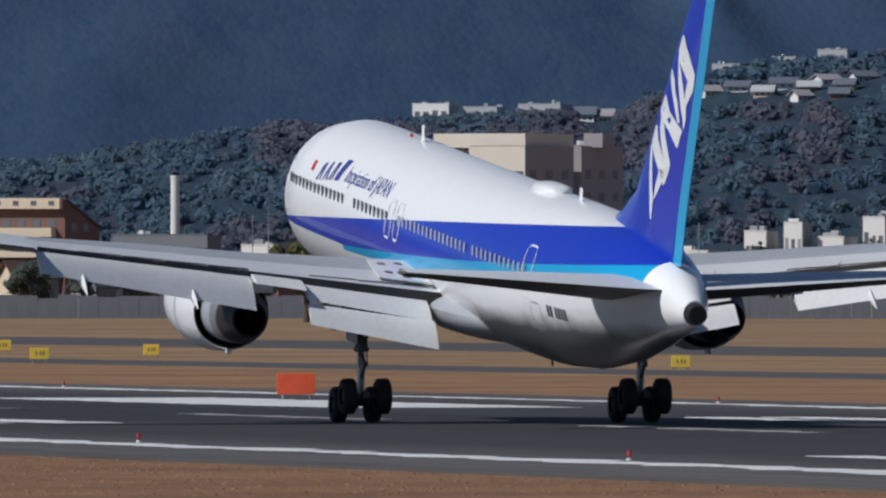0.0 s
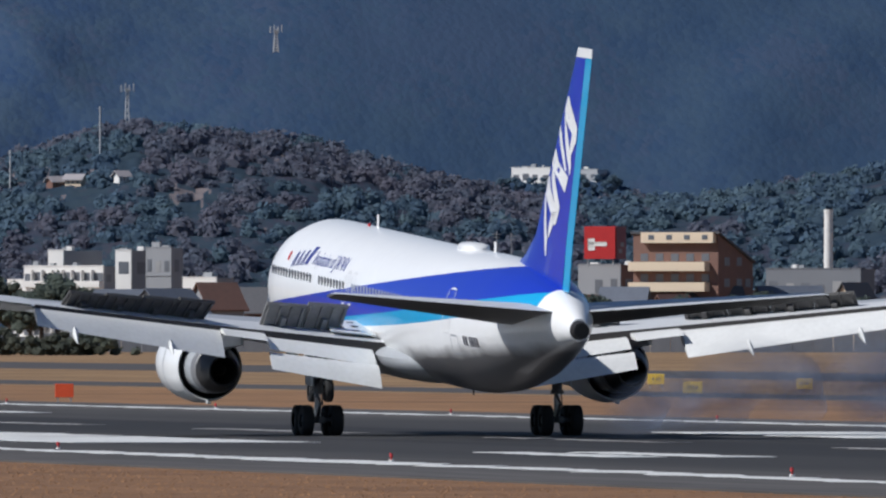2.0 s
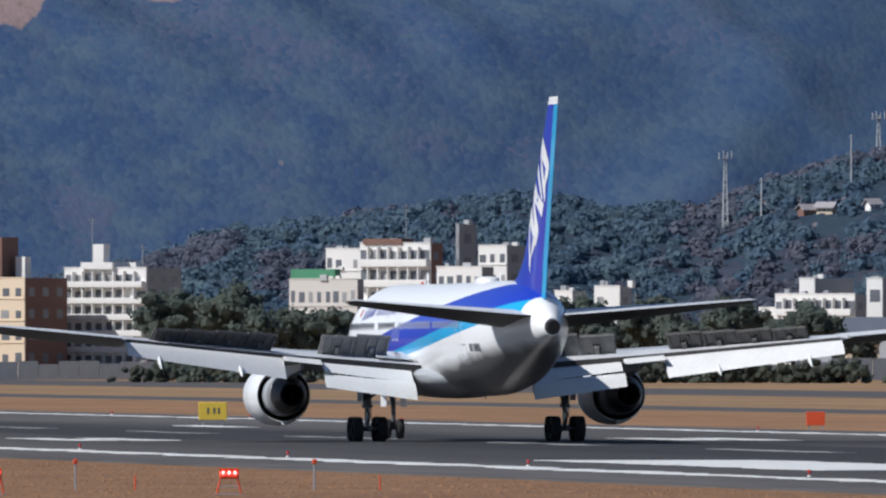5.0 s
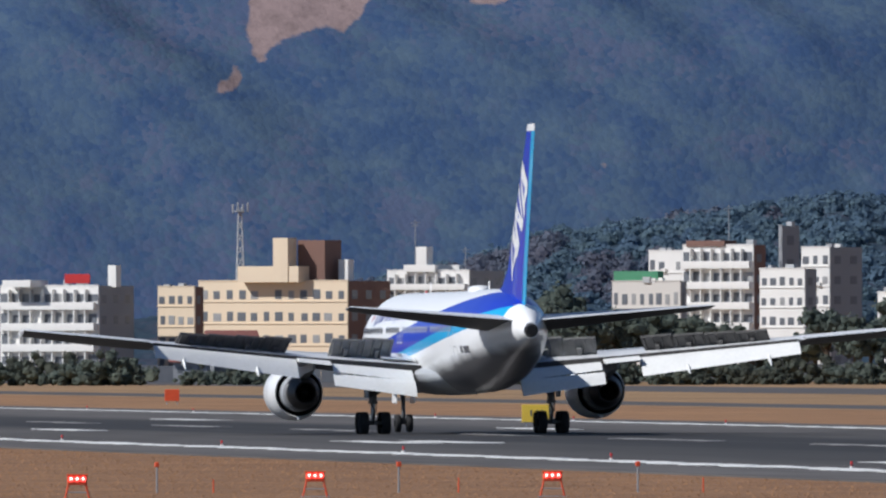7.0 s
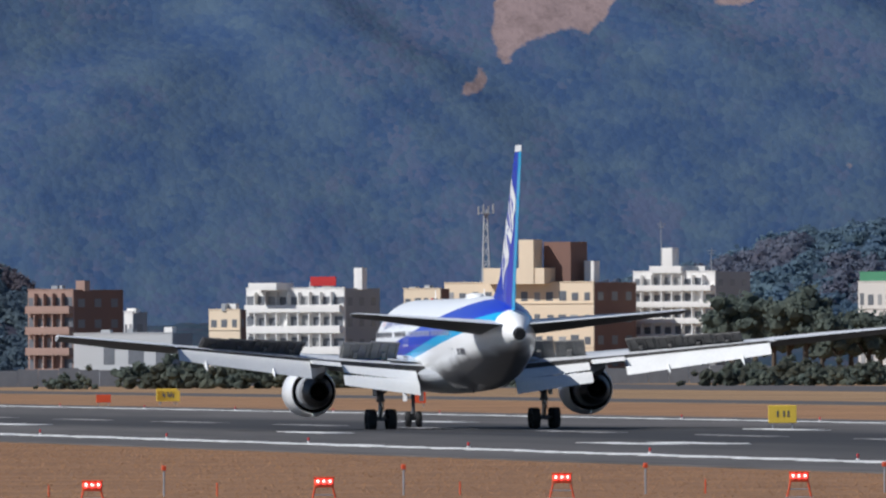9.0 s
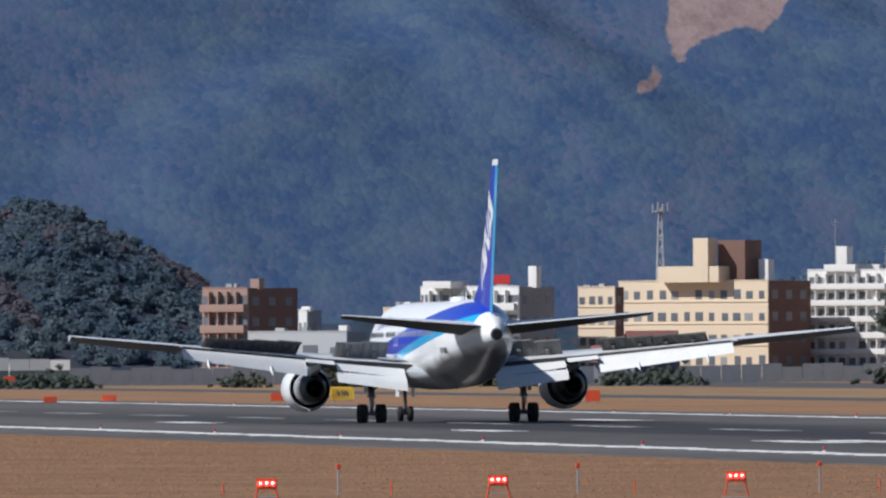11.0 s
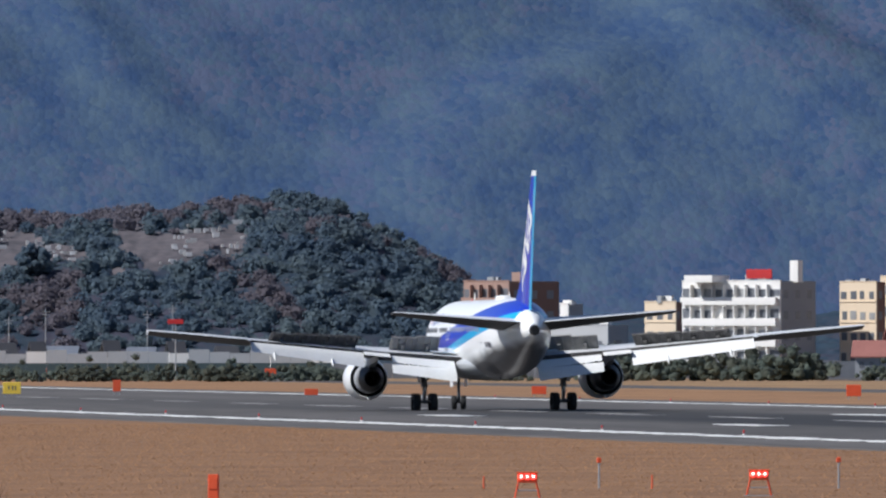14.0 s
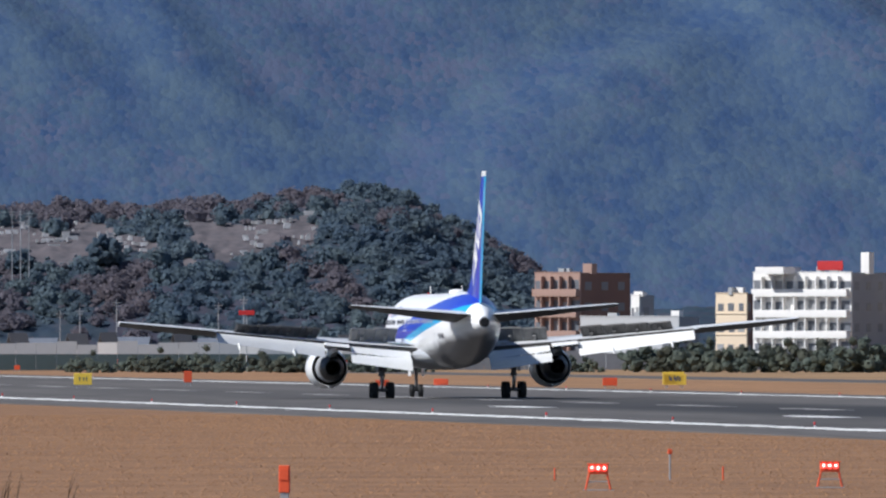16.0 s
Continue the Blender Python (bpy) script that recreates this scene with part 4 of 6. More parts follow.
# ---- far mountain, foothills, knoll ----
def mount_height(X, R, fine=1.0):
    """Height of the mountainside: slanting spurs, gullies and crowns."""
    u = (R - 4300) / 600
    s, d = X / 36165 * 4600, R - 4300
    w = 0.87 * s - d * 0.48 + 40 * vnoise(s / 110, d / 90, 3)
    spur = 1 - np.sqrt((2 * vnoise(w / 58, d / 300, 11) - 1) ** 2 + 0.06)
    side = s + d * 0.55 + 22 * vnoise(s / 60, d / 70, 8)
    spur2 = 1 - np.sqrt((2 * vnoise(side / 34, d / 150, 5) - 1) ** 2 + 0.10)
    near = np.minimum(1, np.maximum(0, u) * 5)
    z = 8 + 235 * np.maximum(0, u) ** 1.05 + (20 * spur + 6.0 * spur2) * near
    return z + 0.35 * vnoise(s / 9.0, d / 12.0, 21) + 0.18 * vnoise(s / 4.6, d / 6.0, 23) + fine * (0.08 * vnoise(s / 2.2, d / 3.4, 31) + 0.03 * vnoise(s / 1.1, d / 2.0, 37))


def inside(px, up, corners):
    hit = np.zeros(px.shape, bool)
    for (xa, ya), (xb, yb) in zip(corners, corners[1:] + corners[:1]):
        cross = ((ya > up) != (yb > up)) & (px < (xb - xa) * (up - ya) / ((yb - ya) or 1e-9) + xa)
        hit ^= cross
    return hit


# bare rock on the slope, as outlines in bearing and height angle
SCARS = ([(-332, 640), (-347, 576), (-352, 546), (-329, 501), (-307, 516), (-297, 541), (-257, 546), (-237, 566), (-177, 561), (-152, 571), (-110, 640), (-60, 760), (-300, 760)],
         [(-369, 506), (-377, 481), (-412, 438), (-372, 451), (-352, 466), (-362, 486)],
         [(43, 606), (60, 622), (70, 700), (150, 700), (118, 616), (103, 604)],
         [(264, 318), (276, 323), (290, 315), (280, 311)])


def mountain():
    cols = np.concatenate([np.linspace(-22000, -2800, 60), np.linspace(-2700, 4400, 1500), np.linspace(4600, 30000, 80)])
    rows = np.concatenate([np.linspace(4300, 4640, 200), np.linspace(4650, 4900, 24)])
    X, R = np.meshgrid(cols, rows)
    A = AZ0 + X / FOC
    up = (mount_height(X, R) - EYE.z) / R * FOC
    jx, ju = X + 22 * (fbm(X / 18, up / 18, 61, 3) - 0.5), up + 22 * (fbm(X / 18, up / 18, 67, 3) - 0.5)
    bare = np.zeros(X.shape, bool)
    for corners in SCARS:
        bare |= inside(jx, ju, corners)
    mask = bare.astype(float)
    for _ in range(4):
        mask[1:-1, 1:-1] = (mask[1:-1, 1:-1] * 2 + mask[:-2, 1:-1] + mask[2:, 1:-1] + mask[1:-1, :-2] + mask[1:-1, 2:]) / 6
    z = mount_height(X, R, 1 - 0.85 * mask)
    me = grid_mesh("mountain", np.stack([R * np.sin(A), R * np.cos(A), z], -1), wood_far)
    dark_tone = np.clip((X - 500) / 1300, 0, 1)  # darker tone towards the south end
    me.attributes.new("dark_tone", "FLOAT", "POINT").data.foreach_set("value", dark_tone.astype(np.float32).ravel())
    me.attributes.new("bare", "FLOAT", "POINT").data.foreach_set("value", mask.astype(np.float32).ravel())
    return me


def on_mountain(px, up):
    """Distances at which sight lines meet the mountainside."""
    px, up = np.broadcast_arrays(np.asarray(px, float), np.asarray(up, float))
    best = np.full(px.shape, 4890.0)
    for r in np.arange(4880, 4300, -2.0):
        hit = mount_height(px, np.full(px.shape, r)) >= EYE.z + (up - 4.5) / FOC * r
        best = np.where(hit, r, best)
    return best


tagged(new("mountain", mountain()), "wooded mountainside with blue haze in its colours", "mountain", kind="structure")

CREST = ((-2600, 60), (-1100, 40), (-300, 60), (60, 140), (170, 180), (420, 215), (706, 252), (900, 225), (1040, 230), (1154, 282), (1364, 335),
         (1500, 328), (1700, 290), (1900, 230), (2100, 190), (2350, 195), (2523, 228), (2723, 256), (3073, 275), (3373, 290), (3560, 360), (3850, 400), (4400, 370))


def hill_height(X, u, dist, crest, seed):
    c = np.interp(X, [p[0] for p in crest], [p[1] for p in crest])
    s = X / FOC * dist
    c = c * (1 + 0.0 * u) + 14 * (fbm(s / 14, s * 0 + 1.5, seed, 3) - 0.5)
    top = EYE.z + c / FOC * dist
    shape = np.where(u < 0.8, np.sin(np.clip(u / 0.8, 0, 1) * math.pi / 2) ** 1.1, 1 - ((u - 0.8) / 0.2) ** 2 * 0.6)
    return np.maximum(-1.0, top * shape + 2.2 * (fbm(s / 16, u * 9, seed + 4, 3) - 0.5) * np.minimum(1, u * 4))


def hill(name, x0, x1, n, r0, r1, m, crest, seed, mat, other=None, bare=None, sink=0.7):
    X, R = np.meshgrid(np.linspace(x0, x1, n), np.linspace(r0, r1, m))
    u = (R - r0) / (r1 - r0)
    s, d = X / FOC * r1, R - r0
    z = hill_height(X, u, r0 + 0.8 * (r1 - r0), crest, seed) - sink + 0.5 * vnoise(s / 1.6, d / 2.0, seed + 9) + 0.6 * vnoise(s / 4.2, d / 5, seed + 8)
    A = AZ0 + X / FOC
    where = bare(X, u) if bare else None
    if bare:
        z = z + np.where(where, 0.5 * (np.floor(u * 45) / 45 - u) * 45, 0)
    return grid_mesh(name, np.stack([R * np.sin(A), R * np.cos(A), z], -1), mat, other, where)


bm = bmesh.new()
bmesh.ops.create_icosphere(bm, subdivisions=1, radius=1.0)
LEAF_V, LEAF_F = np.array([v.co[:] for v in bm.verts]), np.array([[v.index for v in f.verts] for f in bm.faces])
bm.free()


def crowns(centres, radii, seed=1, squash=0.85):
    """Uneven solid clumps, as points and triangles: the dense heart of a crown."""
    rng = np.random.default_rng(seed)
    k, n = len(centres), len(LEAF_V)
    jag = 1 + rng.uniform(-0.28, 0.28, (k, n, 1))
    v = LEAF_V[None] * jag * np.asarray(radii)[:, None, None] * np.array([1, 1, squash]) + np.asarray(centres)[:, None]
    f = LEAF_F[None] + (np.arange(k) * n)[:, None, None]
    return v.reshape(-1, 3), f.reshape(-1, 3)


def sprays(centres, radii, per, size, seed=1, squash=0.85, low=-0.35, tumble=0.55):
    """Flat sprays of leaves set round each crown, facing outwards at random angles: points and triangles."""
    rng = np.random.default_rng(seed + 1000)
    c, r = np.asarray(centres)[:, None], np.asarray(radii)[:, None, None]
    d = rng.normal(size=(len(centres), per, 3))
    d /= np.linalg.norm(d, axis=2)[..., None]
    d[..., 2] = np.where(d[..., 2] < low, -d[..., 2], d[..., 2])
    p = c + r * d * rng.uniform(0.68, 1.05, (len(centres), per, 1)) * np.array([1, 1, squash])
    nrm = d + tumble * rng.normal(size=d.shape)
    t = np.cross(nrm, rng.normal(size=d.shape))
    t /= np.linalg.norm(t, axis=2)[..., None]
    b = np.cross(nrm, t)
    b /= np.linalg.norm(b, axis=2)[..., None]
    a = r * rng.uniform(size[0], size[1], (len(centres), per, 1))
    w = rng.uniform(0.5, 1.0, (4, len(centres), per, 1))
    v = np.stack([p - t * a * w[0], p - b * a * w[1], p + t * a * w[2], p + b * a * w[3]], 2).reshape(-1, 3)
    f = np.array([(0, 1, 2), (0, 2, 3)])[None] + (np.arange(len(centres) * per) * 4)[:, None, None]
    return v, f.reshape(-1, 3)


def foliage(name, pieces, mat):
    """Joins hearts and sprays into one mesh."""
    vs, fs, n = [], [], 0
    for v, f in pieces:
        vs.append(v), fs.append(f + n)
        n += len(v)
    return soup(name, np.concatenate(vs), np.concatenate(fs), mat, False)


def wooded(name, x0, x1, r0, r1, crest, seed, count, size, bare, labels, skip=None, leafy_mat=None, leafless_mat=None, per=9, spray=(0.3, 0.55), squash=0.8, sunk=0.2, tumble=0.55):
    """Evergreen and bare crowns in two joined meshes; bare(X, u) tells where the leafless stands are."""
    rng = np.random.default_rng(seed)
    X, u = rng.uniform(x0, x1, count), rng.uniform(0.10, 0.86, count) ** 0.8
    if skip:
        keep = ~skip(X, u)
        X, u = X[keep], u[keep]
    R = r0 + u * (r1 - r0)
    z = hill_height(X, u, r0 + 0.8 * (r1 - r0), crest, seed)
    A = AZ0 + X / FOC
    rad = size[0] + (size[1] - size[0]) * rng.random(len(X)) ** 2
    place = np.stack([R * np.sin(A), R * np.cos(A), z + 0.05 - rad * sunk], -1)
    leafless = bare(X, u) + rng.uniform(-0.04, 0.04, len(X)) > 0.5
    for sel, mat, label in ((~leafless, leafy_mat or wood_near, labels[0]), (leafless, leafless_mat or wood_near, labels[1])):
        tagged(new(name, foliage(name, [crowns(place[sel], rad[sel] * 0.8, seed, squash), sprays(place[sel], rad[sel], per, spray, seed, squash, tumble=tumble)], mat)), label, "trees", kind="stuff")


def hill_bare(X, u):
    s = X / FOC * 3900
    k = fbm(s / 16, u * 5, 77, 4) + np.where((X > 1000) & (X < 2150), 0.05, -0.06)
    return k


def knoll_bare(X, u):
    s = X / FOC * 2950
    k = fbm(s / 9, u * 6, 78, 4) - 0.06
    return k + np.where((X < -1540) & (u > 0.62), 0.3, 0) + np.where((X < -1850) & (u < 0.37), 0.22, 0) - np.where((X > -1850) & (u < 0.45), 0.12, 0)


PATCHES = ((1447, 225, 46, 22), (1620, 286, 44, 16), (1467, 334, 52, 13), (1190, 254, 60, 11), (1290, 262, 46, 10), (3573, 408, 36, 14), (3720, 388, 90, 9), (3640, 425, 60, 7), (3275, 452, 40, 10))


def hill_scar(X, u):
    """Bare clearings among the trees of the foothill."""
    up = (hill_height(X, u, 3980, CREST, 40) - EYE.z) / (3700 + 350 * u) * FOC + 4.5
    k = 0
    for px, h, rx, ry in PATCHES:
        k = k + np.exp(-((X - px) / rx) ** 2 - ((up - h) / ry) ** 2)
    return k + 2.0 * (fbm(X / 16, up / 9, 97, 4) - 0.5) > 0.72


HOMES = ((3310, 34, 300, 0, 0), (3345, 26, 296, 1, 1), (3530, 30, 338, 0, 1), (3580, 40, 346, 0, 0), (3625, 34, 338, 1, 2), (3660, 44, 352, 0, 0), (3705, 36, 346, 2, 2),
         (3735, 42, 358, 0, 1), (3770, 34, 350, 1, 0), (3800, 40, 364, 0, 0), (3690, 30, 330, 0, 1), (3760, 32, 334, 2, 0), (1215, 26, 236, 2, 1), (1250, 30, 240, 1, 1), (1332, 22, 246, 0, 1))


def hill_yards(X, u):
    """Open ground before the houses on the foothill."""
    up = (hill_height(X, u, 3980, CREST, 40) - EYE.z) / (3700 + 350 * u) * FOC + 4.5
    k = X < -1e9
    for px, w, h, _, _ in HOMES:
        k = k | ((np.abs(X - px) < w * 0.8) & (up < h + 12) & (up > h - 34))
    return k


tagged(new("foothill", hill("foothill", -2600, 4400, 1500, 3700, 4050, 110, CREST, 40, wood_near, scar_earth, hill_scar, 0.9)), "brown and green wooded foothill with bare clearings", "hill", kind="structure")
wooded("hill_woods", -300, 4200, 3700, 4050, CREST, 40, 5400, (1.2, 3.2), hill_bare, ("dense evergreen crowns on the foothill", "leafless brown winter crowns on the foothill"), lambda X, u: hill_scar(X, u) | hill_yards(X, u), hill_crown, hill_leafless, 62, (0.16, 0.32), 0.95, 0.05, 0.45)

KNOLL = ((-2600, 190), (-2250, 205), (-2100, 213), (-1900, 220), (-1700, 228), (-1580, 240), (-1500, 252), (-1440, 248), (-1380, 225), (-1300, 180),
         (-1220, 140), (-1150, 95), (-1090, 30), (-1040, 0))
graves = lambda X, u: (X < -1555 + 60 * (fbm(u * 30, u * 0, 4, 2) - 0.5)) & (fbm(X / 70, u * 9, 91, 3) + 0.15 - 24 * (u - 0.49) ** 2 > 0.5)
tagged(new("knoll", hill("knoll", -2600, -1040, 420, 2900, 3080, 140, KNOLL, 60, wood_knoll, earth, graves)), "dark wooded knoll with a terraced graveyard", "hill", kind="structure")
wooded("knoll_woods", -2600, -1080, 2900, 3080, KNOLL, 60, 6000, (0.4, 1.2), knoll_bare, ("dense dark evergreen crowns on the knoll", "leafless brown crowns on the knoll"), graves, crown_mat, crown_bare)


def knoll_trees(count, seed):
    """Full-grown trees on the knoll, each a dome of leaf clumps, joined by kind."""
    g = np.random.default_rng(seed)
    X, u = g.uniform(-2600, -1075, count), g.uniform(0.06, 0.88, count)
    keep = ~graves(X, u + 0.02) & ~graves(X, u + 0.05)
    X, u = X[keep], u[keep]
    r = 0.7 + 1.5 * g.random(len(X)) ** 1.5
    r = np.where(u > 0.6, r * 0.75, r)
    R, A = 2900 + 180 * u, AZ0 + X / FOC
    base = np.stack([R * np.sin(A), R * np.cos(A), hill_height(X, u, 3044, KNOLL, 60) + 0.1 - 0.1 * r], -1)
    base[:, 2] += 0.3 * r
    leafless = knoll_bare(X, u) + g.uniform(-0.03, 0.03, len(X)) > 0.5
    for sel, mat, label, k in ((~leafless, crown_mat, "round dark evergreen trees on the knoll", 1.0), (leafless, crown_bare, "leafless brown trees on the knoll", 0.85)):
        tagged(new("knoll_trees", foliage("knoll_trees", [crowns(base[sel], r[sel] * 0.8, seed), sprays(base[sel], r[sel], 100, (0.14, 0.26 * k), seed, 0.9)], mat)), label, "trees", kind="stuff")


knoll_trees(1500, 12)



def tall_trees(name, places, dist, seed, height_at, label):
    """Great single trees that stand out of the wood, each of many small clumps: places are bearing, depth share, radius."""
    g = np.random.default_rng(seed)
    for px, u, r in places:
        R = dist[0] + u * (dist[1] - dist[0])
        z = float(height_at(np.array([px]), np.array([u]))[0])
        a = AZ0 + px / FOC
        d = g.normal(size=(70, 3))
        d /= np.linalg.norm(d, axis=1)[:, None]
        c = d * (g.uniform(0.3, 1.0, (70, 1)) ** 0.5) * r * np.array([1, 1, 0.85]) + np.array([0, 0, r * 0.9])
        ob = tagged(new("tree"), label, "tree", name)
        ob.location = (R * math.sin(a), R * math.cos(a), z)
        part("crown", foliage("crown", [crowns(c, g.uniform(0.16, 0.34, 70) * r, seed), sprays(c, g.uniform(0.2, 0.38, 70) * r, 14, (0.3, 0.6), seed)], crown_mat), None, ob)
        part("trunk", tube(bmesh.new(), (0, 0, -1.0), (0, 0, r), 0.10 * r, 0.06 * r, 8), bark, ob)


tall_trees("great trees on the knoll", [(-1931, 0.36, 2.6), (-2080, 0.34, 2.0), (-1640, 0.36, 1.3)], (2900, 3080), 5, lambda X, u: hill_height(X, u, 3044, KNOLL, 60),
           "dark round evergreen tree on the knoll")

# the graveyard: rows of pale stones on bare terraces
rng = np.random.default_rng(8)
gx, gu = rng.uniform(-2500, -1560, 420), rng.choice(np.linspace(0.40, 0.585, 7), 420) + rng.uniform(-0.006, 0.006, 420)
keep = graves(gx, gu) & (fbm(gx / 45, gu * 12, 33, 2) > 0.40)
gx, gu = gx[keep], gu[keep]
gz = hill_height(gx, gu, 3044, KNOLL, 60) - 0.2
ga, gr = AZ0 + gx / FOC, 2900 + gu * 180
CUBE_V = np.array([(x, y, z) for z in (0, 1) for x, y in ((-0.5, -0.5), (0.5, -0.5), (0.5, 0.5), (-0.5, 0.5))], float)
CUBE_F = np.array([(0, 2, 1), (0, 3, 2), (4, 5, 6), (4, 6, 7), (0, 1, 5), (0, 5, 4), (1, 2, 6), (1, 6, 5), (2, 3, 7), (2, 7, 6), (3, 0, 4), (3, 4, 7)])
size = np.stack([0.3 + 1.5 * rng.random(len(gx)) ** 3, rng.uniform(0.3, 0.6, len(gx)), rng.uniform(0.25, 0.7, len(gx))], -1)
gv = CUBE_V[None] * size[:, None] + np.stack([gr * np.sin(ga), gr * np.cos(ga), gz], -1)[:, None]
gf = CUBE_F[None] + (np.arange(len(gx)) * 8)[:, None, None]
tagged(new("gravestones", soup("gravestones", gv.reshape(-1, 3), gf.reshape(-1, 3), stone, False)), "rows of pale gravestones on the terraces", "gravestones", kind="stuff")


# ---- buildings ----
cube_me = {}


def cube(mat):
    """A shared unit block, standing on its base."""
    if mat.name not in cube_me:
        v = [(x, y, z) for z in (0, 1) for x, y in ((-0.5, -0.5), (0.5, -0.5), (0.5, 0.5), (-0.5, 0.5))]
        cube_me[mat.name] = mesh_of("block", v, [(3, 2, 1, 0), (4, 5, 6, 7), (0, 1, 5, 4), (1, 2, 6, 5), (2, 3, 7, 6), (3, 0, 4, 7)], mat)
    return cube_me[mat.name]


def block(name, mat, parent, x, y, z, sx, sy, sz, label=""):
    ob = part(name, cube(mat), None, parent, label)
    ob.location, ob.scale = (x, y, z), (sx, sy, sz)
    return ob


dice = random.Random(17)


def building(px0, corner, px1, up, label, dist=2800, lit=None, shade=None, floors=4, bays=6, side_bays=3, band=True, tops=(), turn=38, name="building", roof=None, balcony=False, low=None, base=0.0, blank=0.0, wide=0.54):
    """A block seen at its corner: a lit face from px0 to the corner and a shaded one, its shade put into a darker wall
    colour, from there to px1, up to the height angle up.
    """
    # the side face takes a darker wall material that imitates its shade
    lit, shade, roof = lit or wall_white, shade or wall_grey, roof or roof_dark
    th = radians(turn) - AZ0 - corner / FOC  # the lit face's angle to the line of sight
    k = dist / FOC
    a, b = max(0.5, (corner - px0) * k / math.cos(th)), max(0.5, (px1 - corner) * k / math.sin(th))
    top = far(corner, up, dist).z
    ob = tagged(new(name), label, "building")
    p = far(corner, 0, dist)
    ob.matrix_world = pose(p.x, p.y, base, 0, 0, -turn)
    top -= base
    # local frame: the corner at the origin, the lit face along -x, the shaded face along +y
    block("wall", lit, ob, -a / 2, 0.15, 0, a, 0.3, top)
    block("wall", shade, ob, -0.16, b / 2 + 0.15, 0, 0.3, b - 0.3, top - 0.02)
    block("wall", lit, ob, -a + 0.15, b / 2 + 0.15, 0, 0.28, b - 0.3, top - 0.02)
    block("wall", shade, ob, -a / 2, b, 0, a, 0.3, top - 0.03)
    block("roof", roof, ob, -a / 2, b / 2, top - 0.35, a - 0.5, b - 0.4, 0.15)
    block("parapet", lit, ob, -a / 2, 0.10, top, a + 0.1, 0.34, 0.12)
    z0 = low if low is not None else 1.0
    fh = (top - z0 - 0.4 - blank) / floors
    for fl in range(floors):
        z = z0 + fl * fh
        wh = fh * 0.40
        for i in range(bays):
            bw = a / bays
            if dice.random() < 0.08:
                continue
            block("window", pane_curtain if dice.random() < 0.22 else pane_far, ob, -a + (i + dice.uniform(0.44, 0.56)) * bw, -0.005, z + fh * 0.3, bw * (dice.uniform(0.72, 0.94) if balcony else dice.uniform(wide - 0.12, wide + 0.12)), 0.06, wh * dice.uniform(0.85, 1.1) * (1.25 if balcony else 1.0))
            if dice.random() < 0.06:
                block("air_conditioner", wall_white, ob, -a + (i + 0.85) * bw, -0.16, z + fh * 0.2, 0.7, 0.32, 0.55)
        if balcony:
            block("balcony", lit, ob, -a / 2, -0.48, z - 0.02, a * 0.97, 0.95, fh * 0.36)
            for i in range(1, bays):
                block("divider", lit, ob, -a + i * a / bays, -0.42, z + fh * 0.34, 0.16, 0.8, fh * 0.62)
        elif band:
            block("ledge", lit, ob, -a / 2, -0.05, z + fh * 0.16, a, 0.12, fh * 0.06)
        for i in range(side_bays):
            bw = b / side_bays
            block("window", pane_far, ob, -0.02, (i + 0.5) * bw, z + fh * 0.3, 0.06, bw * 0.4, wh)
    for i in range(2 + int(a // 9)):  # tanks and vents on the roof
        block("roof_unit", dice.choice((wall_pale, wall_white, steel)), ob, -a * dice.uniform(0.08, 0.92), b * dice.uniform(0.15, 0.8), top - 0.2, dice.uniform(0.5, 1.5), dice.uniform(0.5, 1.2), dice.uniform(0.5, 1.1))
    # set-back blocks on the roof: px from, px to, height angle, materials
    inv = ob.matrix_world.inverted()
    for n, (q0, q1, h, m1) in enumerate(tops):
        c2 = q0 + 0.62 * (q1 - q0)
        v = inv @ far(c2, 0, dist + 2.0 + 0.7 * n)
        a2, b2 = (c2 - q0) * k / math.cos(th), min((q1 - c2) * k / math.sin(th), b)
        zt = far(corner, h, dist).z - base
        block("roof_block", m1, ob, v.x - a2 / 2, v.y + b2 / 2, top - 0.2, a2, b2, zt - top + 0.2)
    return ob


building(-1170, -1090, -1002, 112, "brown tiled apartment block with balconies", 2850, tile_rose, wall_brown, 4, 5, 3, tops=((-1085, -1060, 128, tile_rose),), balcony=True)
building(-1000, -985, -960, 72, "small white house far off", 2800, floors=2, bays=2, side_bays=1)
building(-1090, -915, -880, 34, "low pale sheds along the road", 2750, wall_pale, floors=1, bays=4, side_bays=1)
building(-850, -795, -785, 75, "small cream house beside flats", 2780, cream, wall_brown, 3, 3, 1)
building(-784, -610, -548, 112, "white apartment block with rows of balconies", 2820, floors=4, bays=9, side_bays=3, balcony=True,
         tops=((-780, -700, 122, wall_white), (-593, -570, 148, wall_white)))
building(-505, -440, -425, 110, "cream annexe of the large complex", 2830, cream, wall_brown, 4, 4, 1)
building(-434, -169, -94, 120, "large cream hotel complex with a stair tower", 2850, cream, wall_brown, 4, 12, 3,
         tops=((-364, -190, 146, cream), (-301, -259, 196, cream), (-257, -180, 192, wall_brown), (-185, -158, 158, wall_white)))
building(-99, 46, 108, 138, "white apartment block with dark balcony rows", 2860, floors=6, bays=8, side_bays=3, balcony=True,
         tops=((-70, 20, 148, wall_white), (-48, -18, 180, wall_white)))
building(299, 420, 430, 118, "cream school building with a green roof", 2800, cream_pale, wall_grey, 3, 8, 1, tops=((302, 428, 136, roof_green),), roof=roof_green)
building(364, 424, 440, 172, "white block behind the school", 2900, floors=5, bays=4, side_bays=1)
